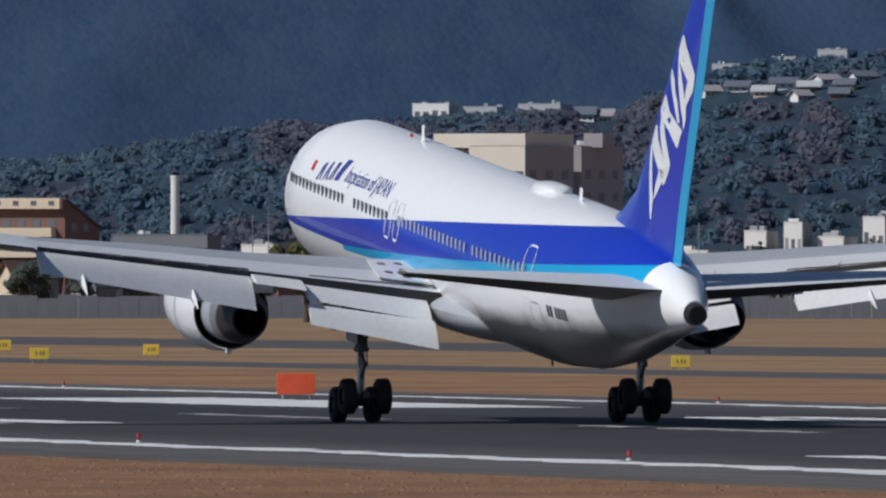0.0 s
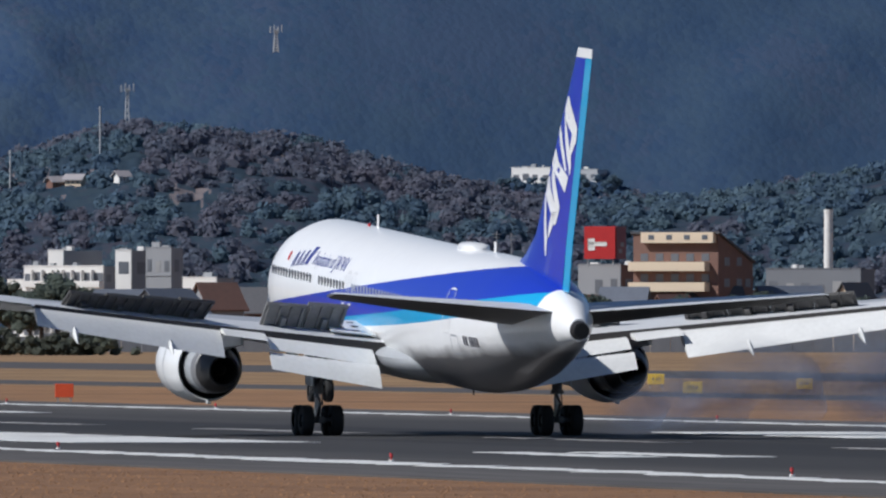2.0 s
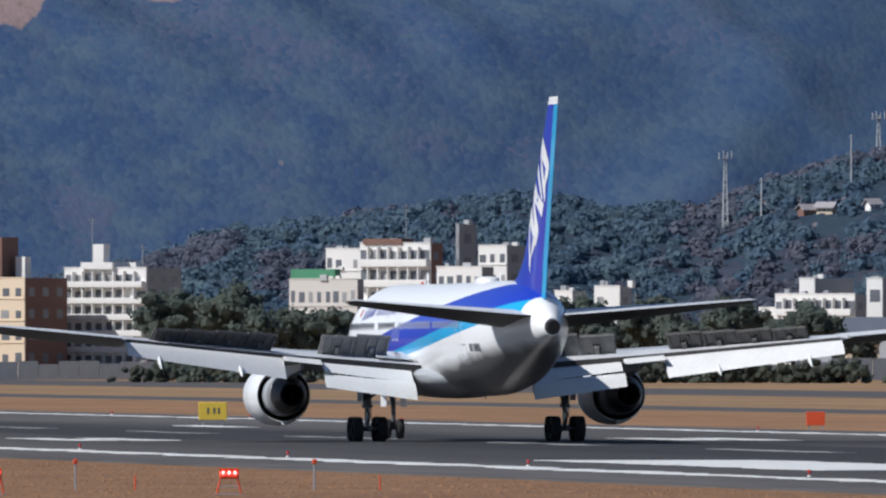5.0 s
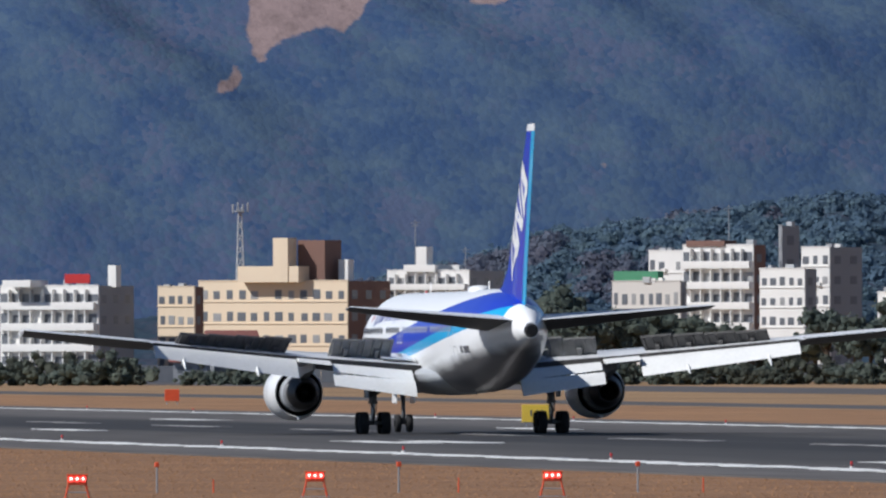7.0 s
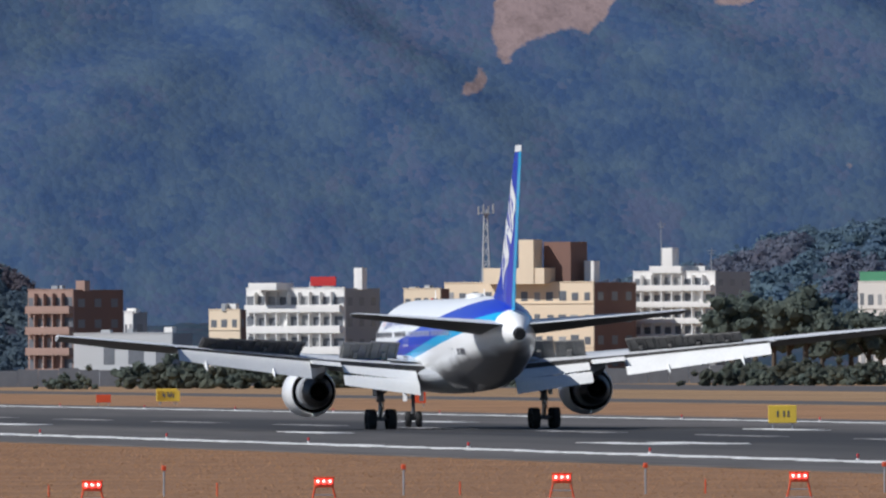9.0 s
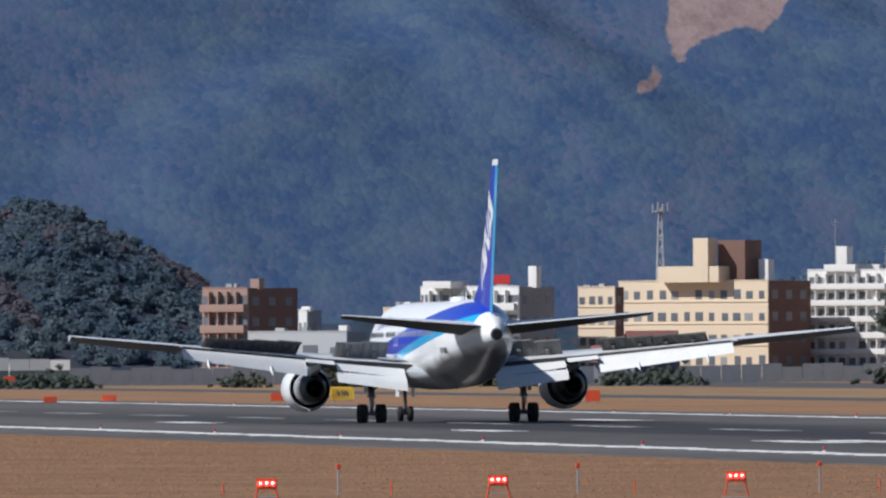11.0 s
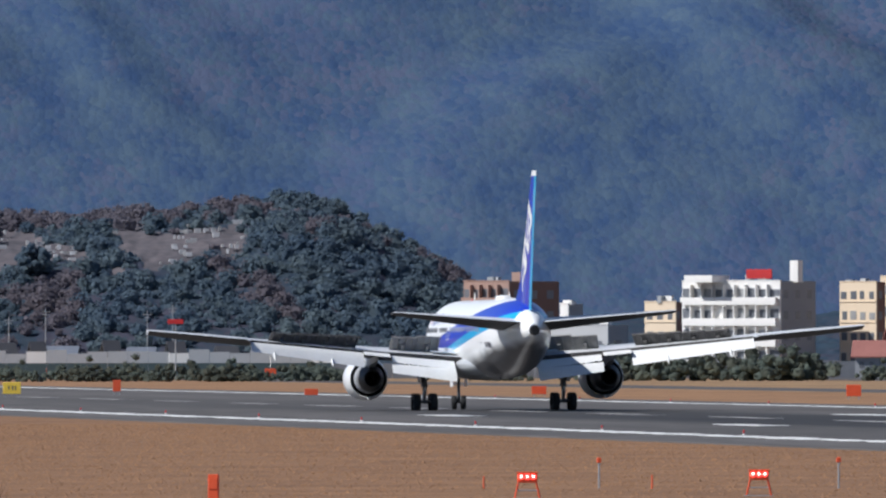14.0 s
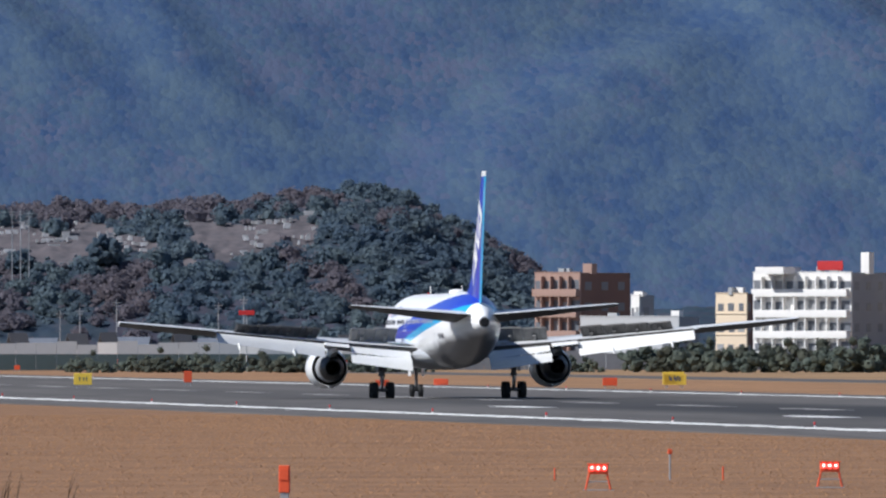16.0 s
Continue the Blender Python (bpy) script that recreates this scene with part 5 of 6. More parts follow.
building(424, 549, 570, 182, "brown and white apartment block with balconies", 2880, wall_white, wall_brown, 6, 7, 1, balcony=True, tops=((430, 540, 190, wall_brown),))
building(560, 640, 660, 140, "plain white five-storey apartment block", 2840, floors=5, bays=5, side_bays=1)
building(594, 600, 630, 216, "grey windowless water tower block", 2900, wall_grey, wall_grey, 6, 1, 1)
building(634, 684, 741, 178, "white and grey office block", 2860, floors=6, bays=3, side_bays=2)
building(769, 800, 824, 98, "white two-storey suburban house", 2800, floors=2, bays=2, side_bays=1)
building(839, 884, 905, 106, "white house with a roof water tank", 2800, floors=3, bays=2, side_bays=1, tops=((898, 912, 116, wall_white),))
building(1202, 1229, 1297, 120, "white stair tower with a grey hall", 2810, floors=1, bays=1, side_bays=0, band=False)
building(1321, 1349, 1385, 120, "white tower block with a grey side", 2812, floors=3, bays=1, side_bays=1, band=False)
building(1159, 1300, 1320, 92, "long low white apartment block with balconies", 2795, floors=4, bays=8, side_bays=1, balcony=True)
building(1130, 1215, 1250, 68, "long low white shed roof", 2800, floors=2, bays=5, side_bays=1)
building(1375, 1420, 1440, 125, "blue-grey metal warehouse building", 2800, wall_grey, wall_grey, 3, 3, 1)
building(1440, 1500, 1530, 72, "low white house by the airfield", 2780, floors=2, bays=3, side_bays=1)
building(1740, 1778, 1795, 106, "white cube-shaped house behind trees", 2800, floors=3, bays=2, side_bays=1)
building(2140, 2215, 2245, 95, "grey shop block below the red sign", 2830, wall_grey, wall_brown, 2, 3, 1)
hoard = tagged(new("roof_sign"), "red billboard with a white swoosh on a shop roof", "billboard")
p = far(2206, 0, 2826)
hoard.matrix_world = pose(p.x, p.y, far(0, 95, 2826).z, 0, 0, -25)
hz = far(0, 163, 2826).z - far(0, 95, 2826).z
part("board", box(bmesh.new(), -4.4, 0, -0.1, 0.2, 0.8, hz, 0.03), red_paint, hoard, "red face")
# side face: red and swooshes in darker colours that stand in for shade
part("board", box(bmesh.new(), -0.2, 0.1, 0.25, 6.0, 0.8, hz, 0.03), shaded_red, hoard, "red side face darkened for shade")
part("swoosh", box(bmesh.new(), 0.1, 0.13, 1.6, 3.6, 1.6, 2.2, 0.01), wall_grey, hoard)
part("swoosh", box(bmesh.new(), 0.1, 0.13, 2.6, 4.6, 2.5, 3.1, 0.01), wall_grey, hoard)
part("swoosh", box(bmesh.new(), -3.7, -1.2, -0.13, -0.1, 2.6, 3.2, 0.1), wall_white, hoard)
part("swoosh", box(bmesh.new(), -3.9, -2.9, -0.13, -0.1, 2.0, 3.7, 0.1), wall_white, hoard)
for x in (-4.0, -0.4):
    part("leg", box(bmesh.new(), x - 0.1, x + 0.1, 0.2, 0.4, -0.3, 1.0), steel, hoard)
bh = tagged(new("house"), "large brown house with a sloping side and cream terraces", "house")
p = far(2388, 0, 2690)
bh.matrix_world = pose(p.x, p.y, 0, 0, 0, -38)
kk, t0, t1 = 2690 / FOC, far(0, 150, 2690).z, far(0, 98, 2690).z
ba, bb = 132 * kk / math.cos(radians(38)), 86 * kk / math.sin(radians(38))
v = [(x, y, z) for x in (-ba, 0.0) for y, z in ((0, 0), (bb, 0), (bb, t1), (0, t0))]
part("wall", mesh_of("wall", v, [(0, 1, 2, 3), (7, 6, 5, 4), (0, 3, 7, 4), (1, 5, 6, 2), (0, 4, 5, 1), (3, 2, 6, 7)], wall_brown), None, bh, "brown walls")
v = [(x, y, z + dz) for dz in (0.02, 0.3) for x, y, z in ((-ba - 0.3, -0.3, t0), (0.3, -0.3, t0), (0.3, bb + 0.3, t1), (-ba - 0.3, bb + 0.3, t1))]
part("roof", mesh_of("roof", v, [(3, 2, 1, 0), (4, 5, 6, 7), (0, 1, 5, 4), (1, 2, 6, 5), (2, 3, 7, 6), (3, 0, 4, 7)], roof_dark), None, bh, "dark sloping roof")
block("gallery", cream, bh, -ba * 0.45, -0.5, t0 - 1.2, ba * 0.85, 1.0, 1.4, "cream top gallery")
for i in range(4):
    block("window", pane_far, bh, -ba * (0.12 + 0.21 * i), -1.02, t0 - 0.75, 0.8, 0.06, 0.6)
for i, z in enumerate((t0 - 4.9, t0 - 7.6)):
    block("balcony", cream, bh, -ba * 0.55, -0.8, z, ba * 0.9, 1.6, 1.2, "cream balcony")
    for q in range(5):
        block("window", pane_far, bh, -ba * (0.15 + 0.18 * q), -0.02, z + 1.3, 1.1, 0.06, 1.0)
for y, z in ((bb * 0.25, t0 - 4.2), (bb * 0.6, t0 - 4.2), (bb * 0.25, t0 - 7), (bb * 0.6, t0 - 7), (bb * 0.85, t0 - 7)):
    block("window", pane_far, bh, 0.02, y, z, 0.06, 1.5, 1.1)
building(2472, 2640, 2664, 88, "low dark grey building with square windows", 2720, wall_dim, wall_dim, floors=2, bays=6, side_bays=1)
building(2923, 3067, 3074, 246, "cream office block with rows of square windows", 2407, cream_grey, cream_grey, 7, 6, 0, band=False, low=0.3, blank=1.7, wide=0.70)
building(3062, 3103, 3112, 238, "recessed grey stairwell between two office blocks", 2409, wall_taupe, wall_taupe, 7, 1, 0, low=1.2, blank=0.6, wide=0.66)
building(3103, 3202, 3288, 246, "cream office block with a side greyed for shade", 2400, cream_grey, wall_taupe, 7, 4, 3, tops=((3040, 3302, 268, cream_grey),), band=False, low=0.3, blank=1.7, wide=0.70)
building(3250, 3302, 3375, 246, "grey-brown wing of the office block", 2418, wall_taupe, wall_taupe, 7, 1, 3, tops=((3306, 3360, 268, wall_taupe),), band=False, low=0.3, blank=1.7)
building(2700, 2760, 2790, 70, "white suburban house with windows", 2760, floors=2, bays=3, side_bays=1)
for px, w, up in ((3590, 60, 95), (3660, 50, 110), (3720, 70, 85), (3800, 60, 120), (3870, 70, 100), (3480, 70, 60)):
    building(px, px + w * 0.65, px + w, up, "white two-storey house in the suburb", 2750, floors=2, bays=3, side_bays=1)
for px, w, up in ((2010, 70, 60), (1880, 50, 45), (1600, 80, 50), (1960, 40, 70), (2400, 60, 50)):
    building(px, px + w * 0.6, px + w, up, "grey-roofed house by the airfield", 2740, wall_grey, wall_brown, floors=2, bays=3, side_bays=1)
for px0, px1, up, tall, bays in ((3003, 3085, 323, 38, 4), (3092, 3170, 316, 16, 5), (3190, 3283, 321, 17, 5), (2022, 2108, 269, 30, 4), (2110, 2192, 265, 14, 4),
                                 (3533, 3600, 392, 18, 3), (3620, 3700, 405, 20, 4), (3720, 3790, 418, 20, 3), (3640, 3700, 360, 16, 3)):
    tall *= 0.7
    up -= tall * 0.1
    d = float(on_mountain(px1, up - tall)) - 4
    building(px0, px1 - 18, px1, up, "white house on the wooded hillside", d, wall_white if tall > 20 else wall_pale, wall_pale, floors=1, bays=bays, side_bays=1, low=6.8, base=far(0, up - tall, d).z - 8)
    g = np.random.default_rng(int(px0))
    X, R = g.uniform(px0 - 26, px1 + 26, 64), d - g.uniform(3.5, 9, 64)
    r = g.uniform(0.45, 1.15, 64)
    A, ground = AZ0 + X / FOC, mount_height(X, R) + 0.2
    at = np.stack([R * np.sin(A), R * np.cos(A), ground + g.uniform(0, 1, 64) * np.maximum(0.3, far(0, up - tall * 0.6, d).z - r - ground)], -1)
    tagged(new("hillside_trees", foliage("hillside_trees", [crowns(at, r * 0.8, 3), sprays(at, r, 54, (0.14, 0.30), 3)], hill_crown)), "evergreen crowns round a house on the mountainside", "trees", kind="stuff")



def gable_house(px, w, up, dist, wall_mat, roof_mat, turn, label, base=0.0, group="houses along the perimeter", pitch=0.62):
    """A small house under a pitched tiled roof."""
    p, k = far(px, 0, dist), dist / FOC
    a, top = w * k, far(px, up, dist).z - base
    b, eave = a * 0.75, top * pitch
    ob = tagged(new("house"), label, "house", group)
    ob.matrix_world = pose(p.x, p.y, base, 0, 0, turn)
    v = [(-a / 2, -b / 2, 0), (a / 2, -b / 2, 0), (a / 2, b / 2, 0), (-a / 2, b / 2, 0), (-a / 2, -b / 2, eave), (a / 2, -b / 2, eave), (a / 2, b / 2, eave), (-a / 2, b / 2, eave),
         (-a / 2, 0, top - 0.1), (a / 2, 0, top - 0.1)]
    part("wall", mesh_of("wall", v, [(0, 1, 5, 4), (1, 2, 6, 9, 5), (2, 3, 7, 6), (3, 0, 4, 8, 7), (3, 2, 1, 0)], wall_mat), None, ob)
    for s in (-1, 1):
        lo, o = eave - 0.25, 0.5
        q = [(-a / 2 - o, s * (b / 2 + o), lo), (a / 2 + o, s * (b / 2 + o), lo), (a / 2 + o, 0, top), (-a / 2 - o, 0, top)]
        part("roof", mesh_of("roof", q + [(x, y, z + 0.18) for x, y, z in q], [(0, 1, 2, 3), (7, 6, 5, 4), (0, 4, 5, 1), (1, 5, 6, 2), (2, 6, 7, 3), (3, 7, 4, 0)], roof_mat), None, ob)
    for i in range(3):
        block("window", pane_far, ob, -a / 2 + a * (0.2 + 0.3 * i), -b / 2 - 0.01, eave * 0.45, a * 0.14, 0.06, eave * 0.28)


rng = np.random.default_rng(44)
for px in list(np.arange(1280, 3000, 58)) + list(np.arange(3260, 3900, 52)):
    gable_house(px + rng.uniform(-20, 20), rng.uniform(60, 120), rng.uniform(22, 62), 2650 + rng.uniform(-35, 60),
                (wall_white, cream, wall_grey, wall_brown)[rng.integers(4)], (roof_blue, roof_dark, wall_brown, roof_blue)[rng.integers(4)], rng.uniform(-50, 50), "small suburban house with a pitched tiled roof")

for px in np.arange(2880, 3420, 44):  # low houses before the office block
    gable_house(px + rng.uniform(-15, 15), rng.uniform(55, 100), rng.uniform(18, 62), 2330 + rng.uniform(-30, 30), (wall_grey, wall_dim, wall_brown, wall_white)[rng.integers(4)],
                (roof_blue, roof_dark, roof_blue)[rng.integers(3)], rng.uniform(-50, 50), "small suburban house with a dark tiled roof")
building(2885, 3360, 3425, -12, "long low weathered block shed", 2285, wall_dim, wall_dim, 1, 14, 2, band=False)
for px, w, up in ((-2085, 22, 3), (-1980, 24, 2), (-1925, 18, 4), (-1795, 20, 6), (-1680, 22, 4), (-1590, 30, -4), (-1500, 26, 0)):
    gable_house(px, w, up, 2600, wall_white, roof_dark, 20, "small white cabin behind the perimeter wall")
for px, w, up in ((-2040, 40, -6), (-1880, 46, -4), (-1740, 40, -6)):
    gable_house(px, w, up, 2610, wall_dim, roof_blue, -15, "low dark shed behind the perimeter wall")
gable_house(2896, 64, 64, 2298, wall_white, roof_sky, 8, "white house under a low blue sheet roof", pitch=0.9)
gable_house(2992, 116, 60, 2303, wall_dim, roof_sky, 4, "long dark shed under a blue sheet roof", pitch=0.9)
gable_house(1968, 62, 74, 2600, terracotta, wall_brown, 25, "terracotta house with a tiled roof", pitch=0.8)
gable_house(2020, 56, 66, 2590, wall_brown, roof_dark, -20, "brown house with a dark roof", pitch=0.8)
gable_house(-375, 84, 30, 2535, wall_dim, roof_red, 12, "small white house with a red roof")


def on_hill(px, up):
    """The distance at which a sight line meets the foothill, and the ground's height there."""
    for r in np.arange(3705, 3985, 2.0):
        z = float(hill_height(np.array([px]), np.array([(r - 3700) / 350]), 3980, CREST, 40)[0])
        if z >= EYE.z + (up - 4.5) / FOC * r:
            break
    return float(r), z


for px, w, up, wm, rm in HOMES:
    d, z = on_hill(px, up)
    gable_house(px, w, up + 14, d - 2, (wall_white, cream, wall_brown)[wm], (roof_blue, wall_taupe, wall_pale)[rm], 25 - 7 * (px % 9), "small house among the trees of the foothill", z - 1.0, "houses on the foothill")
gable_house(-445, 60, 4, 2530, wall_grey, roof_red, -15, "low shed with a faded red roof")

rs = tagged(new("roof_sign"), "red sign board on a flat roof", "billboard")
p = far(-647, 112, 2826)
rs.matrix_world = pose(p.x, p.y, p.z - 0.3, 0, 0, -30)
part("board", box(bmesh.new(), -1.9, 1.9, -0.1, 0.1, 0.6, 1.9, 0.02), red_paint, rs)
for x in (-1.5, 1.5):
    part("leg", box(bmesh.new(), x - 0.08, x + 0.08, -0.08, 0.08, -0.6, 0.7), steel, rs)
chim = tagged(new("chimney"), "tall plain white chimney", "chimney")
p = far(2583, 0, 2740)
chim.location = (p.x, p.y, 0)
part("shaft", tube(bmesh.new(), (0, 0, 0), (0, 0, far(0, 190, 2740).z), 0.66, 0.58, 18), wall_white, chim, "", True)
part("rim", tube(bmesh.new(), (0, 0, far(0, 188, 2740).z), (0, 0, far(0, 193, 2740).z), 0.64, 0.64, 18), wall_white, chim, "", True)


def mast(px, up0, up1, dist, wide, label):
    """A lattice mast: four legs, rings and braces, with a head."""
    p, z0, z1 = far(px, up0, dist), far(px, up0, dist).z - 2, far(px, up1, dist).z
    ob = tagged(new("lattice_mast"), label, "mast")
    ob.location = (p.x, p.y, z0)
    h = z1 - z0
    n = 8
    for sx, sy in ((-1, -1), (1, -1), (1, 1), (-1, 1)):
        part("leg", tube(bmesh.new(), (sx * wide, sy * wide, 0), (sx * wide * 0.35, sy * wide * 0.35, h), 0.09, 0.06, 6), wall_pale, ob)
    bm = bmesh.new()
    for k in range(n):
        s0, s1 = (wide * (1 - 0.65 * q / n) for q in (k, k + 1))
        a, b = h * k / n, h * (k + 1) / n
        for (ax, ay), (bx, by) in (((-1, -1), (1, -1)), ((1, -1), (1, 1)), ((1, 1), (-1, 1)), ((-1, 1), (-1, -1))):
            tube(bm, (ax * s0, ay * s0, a), (bx * s1, by * s1, b), 0.04, None, 4)
            tube(bm, (bx * s0, by * s0, a), (ax * s1, ay * s1, b), 0.04, None, 4)
    part("bracing", bm, wall_pale, ob)
    part("platform", box(bmesh.new(), -wide, wide, -wide, wide, h - 0.7, h - 0.5), wall_pale, ob)
    for q in range(4):
        part("antenna", box(bmesh.new(), -1.3 + 0.8 * q, -1.05 + 0.8 * q, -0.3, 0.0, h - 0.9 + 0.2 * (q % 2), h + 0.5 + 0.3 * (q % 2), 0.03), wall_pale, ob)


for px, u0, u1, d, w in ((1071, 228, 338, 3880, 0.5), (1342, 335, 408, 3960, 0.5), (-359, 100, 250, 3300, 0.7), (1605, 488, 512, 4300, 0.5)):
    mast(px, u0, u1, d, w, "grey lattice radio mast on the hill")


def pole(px, up0, up1, dist, r=0.10, label="slim grey utility pole", mat=None):
    p, z0, z1 = far(px, up0, dist), (0.0 if up0 == 0 else far(px, up0, dist).z), far(px, up1, dist).z
    ob = tagged(new("pole"), label, "pole")
    ob.location = (p.x, p.y, z0)
    part("shaft", tube(bmesh.new(), (0, 0, -0.3), (0, 0, z1 - z0), r, r * 0.7, 8), mat or steel, ob)
    bm = box(bmesh.new(), -0.6, 0.6, -0.05, 0.05, z1 - z0 - 0.5, z1 - z0 - 0.4)
    box(bm, -0.4, 0.4, -0.05, 0.05, z1 - z0 - 0.9, z1 - z0 - 0.8)
    part("crossarm", bm, mat or steel, ob)


for px, u0, u1, d in ((1294, 240, 375, 3880), (1135, 224, 298, 3880), (-49, 138, 228, 2870), (506, 180, 252, 2900), (40, 130, 180, 2870), (-1975, 0, 50, 2700), (-2010, 0, 45, 2690),
                      (-1685, 0, 70, 2700), (-1730, 0, 60, 2700), (-1910, 0, 65, 2690), (1660, 0, 130, 2700), (2720, 0, 125, 2700), (2748, 0, 130, 2700), (912, 0, 95, 2500), (2870, 0, 120, 2600),
                      (2963, 0, 76, 2300), (3218, 0, 100, 2300), (2882, 0, 102, 2320), (1996, 0, 155, 2620), (2022, 0, 152, 2610), (1852, 0, 100, 2620), (2062, 0, 98, 2620), (1940, 0, 112, 2600), (3440, 0, 120, 2600), (3510, 0, 110, 2600), (3300, 0, 100, 2500), (1925, 0, 110, 2650), (-2095, 100, 225, 2950), (-2080, 100, 225, 2950), (-2065, 100, 222, 2950)):
    pole(px, u0, u1, d, 0.2 if d > 3500 else 0.08, mat=wall_pale if d > 3500 else None)


# ---- trees and hedges at the perimeter ----
def tree_meshes(count, seed0, leaves):
    made = []
    for k in range(count):
        rng = np.random.default_rng(seed0 + k)
        n = 44
        d = rng.normal(size=(n, 3))
        d /= np.linalg.norm(d, axis=1)[:, None]
        lump = 1 + 0.25 * np.sin(d[:, 0] * 4 + k) * np.cos(d[:, 1] * 5 + k * 2)
        c = d * rng.uniform(0.2, 0.8, (n, 1)) * lump[:, None] * np.array([2.5, 2.5, 2.0]) + np.array([0, 0, 3.9])
        rad = rng.uniform(0.5, 1.0, n)
        cr = foliage("crown", [crowns(c, rad * 0.75, seed0 + k), sprays(c, rad, 20, (0.16, 0.34), seed0 + k)], leaves)
        bm = tube(bmesh.new(), (0, 0, -0.2), (0, 0, 2.4), 0.24, 0.16, 8)
        for q in range(5):
            a = q * 1.3 + k
            tube(bm, (0, 0, 1.8 + 0.15 * q), (1.2 * math.cos(a), 1.2 * math.sin(a), 3.6 + 0.2 * q), 0.10, 0.04, 6)
        tr = bpy.data.meshes.new("trunk")
        bm.to_mesh(tr)
        bm.free()
        tr.materials.append(bark)
        made.append((cr, tr))
    return made


TREES = tree_meshes(5, 300, leaf) + tree_meshes(3, 340, leaf_yellow)


def bush_meshes(count, seed0):
    made = []
    for k in range(count):
        g = np.random.default_rng(seed0 + k)
        c = g.normal(size=(34, 3)) * np.array([1.5, 1.0, 0.45]) + np.array([0, 0, 0.9])
        c[:, 2] = np.maximum(0.3, c[:, 2] * (1.25 - 0.16 * np.abs(c[:, 0])))
        rad = g.uniform(0.3, 0.62, 34)
        made.append(foliage("bush", [crowns(c, rad * 0.8, seed0 + k), sprays(c, rad, 14, (0.2, 0.4), seed0 + k)], leaf if k % 3 else leaf_olive))
    return made


BUSHES = bush_meshes(6, 500)


def bush(px, dist, size, kind):
    p = far(px, 0, dist)
    ob = tagged(new("bush", BUSHES[kind % 6]), "dense low bush at the airfield's edge", "bush", "bushes along the perimeter")
    ob.location, ob.scale = (p.x, p.y, -0.1), (size, size, size)
    ob.rotation_euler = (0, 0, rng.uniform(-0.5, 0.5))

rng = np.random.default_rng(5)


def tree(px, dist, size, kind=0, label="dark evergreen tree at the airfield's edge"):
    p = far(px, 0, dist)
    ob = tagged(new("tree"), label, "tree", "trees along the perimeter")
    ob.location, ob.scale = (p.x, p.y, 0), (size, size, size * rng.uniform(0.85, 1.1))
    ob.rotation_euler = (0, 0, rng.uniform(0, 6.2))
    part("trunk", TREES[kind][1], None, ob)
    part("crown", TREES[kind][0], None, ob)


for k, px in enumerate(np.arange(70, 470, 27)):
    tree(px + rng.uniform(-8, 8), 2500 + rng.uniform(-60, 60), 1.6 + 0.22 * math.sin(k * 1.7) + (0.2 if px < 230 else 0), k % 5)
for k, px in enumerate(np.arange(480, 1260, 30)):
    tree(px + rng.uniform(-10, 10), 2480 + rng.uniform(-60, 60), (1.0 if px < 690 else 1.55) + 0.25 * math.sin(k * 1.3), k % 5)
for k, px in enumerate(np.arange(-2110, 60, 22)):
    if any(a <= px <= b for a, b in ((-1996, -1946), (-1881, -1510), (-1480, -1370), (-1137, -1074), (-970, -815), (-800, -730), (-700, -565), (-440, -290))):
        bush(px + rng.uniform(-10, 10), 2420 + rng.uniform(-40, 40), (1.3 if -1027 <= px <= -565 else 0.6) + 0.6 * rng.random(), k % 5)
for k, px in enumerate(np.arange(60, 1300, 30)):
    bush(px + rng.uniform(-10, 10), 2400 + rng.uniform(-30, 30), 0.9 + 0.7 * rng.random(), k % 5)
for k, px in enumerate(np.arange(1260, 3000, 55)):
    tree(px + rng.uniform(-25, 25), 2650 + rng.uniform(-60, 60), 0.9 + 0.6 * rng.random(), k % 5)
for k, px in enumerate(np.arange(3230, 3900, 40)):
    tree(px + rng.uniform(-25, 25), 2620 + rng.uniform(-60, 60), 0.9 + 0.9 * rng.random(), k % 5)

for k, px in enumerate(np.arange(2890, 3400, 60)):
    tree(px + rng.uniform(-20, 20), 2310 + rng.uniform(-15, 15), 0.8 + 0.5 * rng.random(), k % 5)
for px, d, sz in ((1782, 2560, 1.55), (1812, 2566, 1.3), (1846, 2558, 1.6), (1878, 2564, 1.25), (2816, 2330, 1.7), (2846, 2336, 1.85), (2868, 2326, 1.4), (3106, 2300, 1.45), (3138, 2296, 1.7), (3168, 2302, 1.5)):
    tree(px, d, sz, 5 + px % 3, "yellowed olive-green tree among the houses")

# ---- perimeter wall, panel by panel ----
wall = tagged(new("perimeter_wall"), "long pale concrete perimeter wall", "wall", kind="structure")
for k in range(200):
    px = -2700 + 36 * k
    p, q = far(px, 0, 2560), far(px + 35.4, 0, 2560)
    ob = block("panel", wall_dim if px > 1250 and k % 5 else wall_dim if px > -1430 else wall_pale if k % 7 else wall_white, wall, (p.x + q.x) / 2, (p.y + q.y) / 2, 0, (q - p).length, 0.25, (2.8 if px > 1250 else 2.2 if px > -1430 else 3.4) + 0.3 * math.sin(k * 2.1) * math.sin(k * 0.37))
    ob.rotation_euler = (0, 0, -(AZ0 + px / FOC))

fence = tagged(new("perimeter_fence"), "low teal boarded fence before the perimeter wall", "fence", kind="structure")
for k in range(36):
    px = -2700 + 36 * k
    p, q = far(px, 0, 2545), far(px + 35.2, 0, 2545)
    ob = block("panel", fence_teal, fence, (p.x + q.x) / 2, (p.y + q.y) / 2, -0.06, (q - p).length, 0.12, 2.05)
    ob.rotation_euler = (0, 0, -(AZ0 + px / FOC))


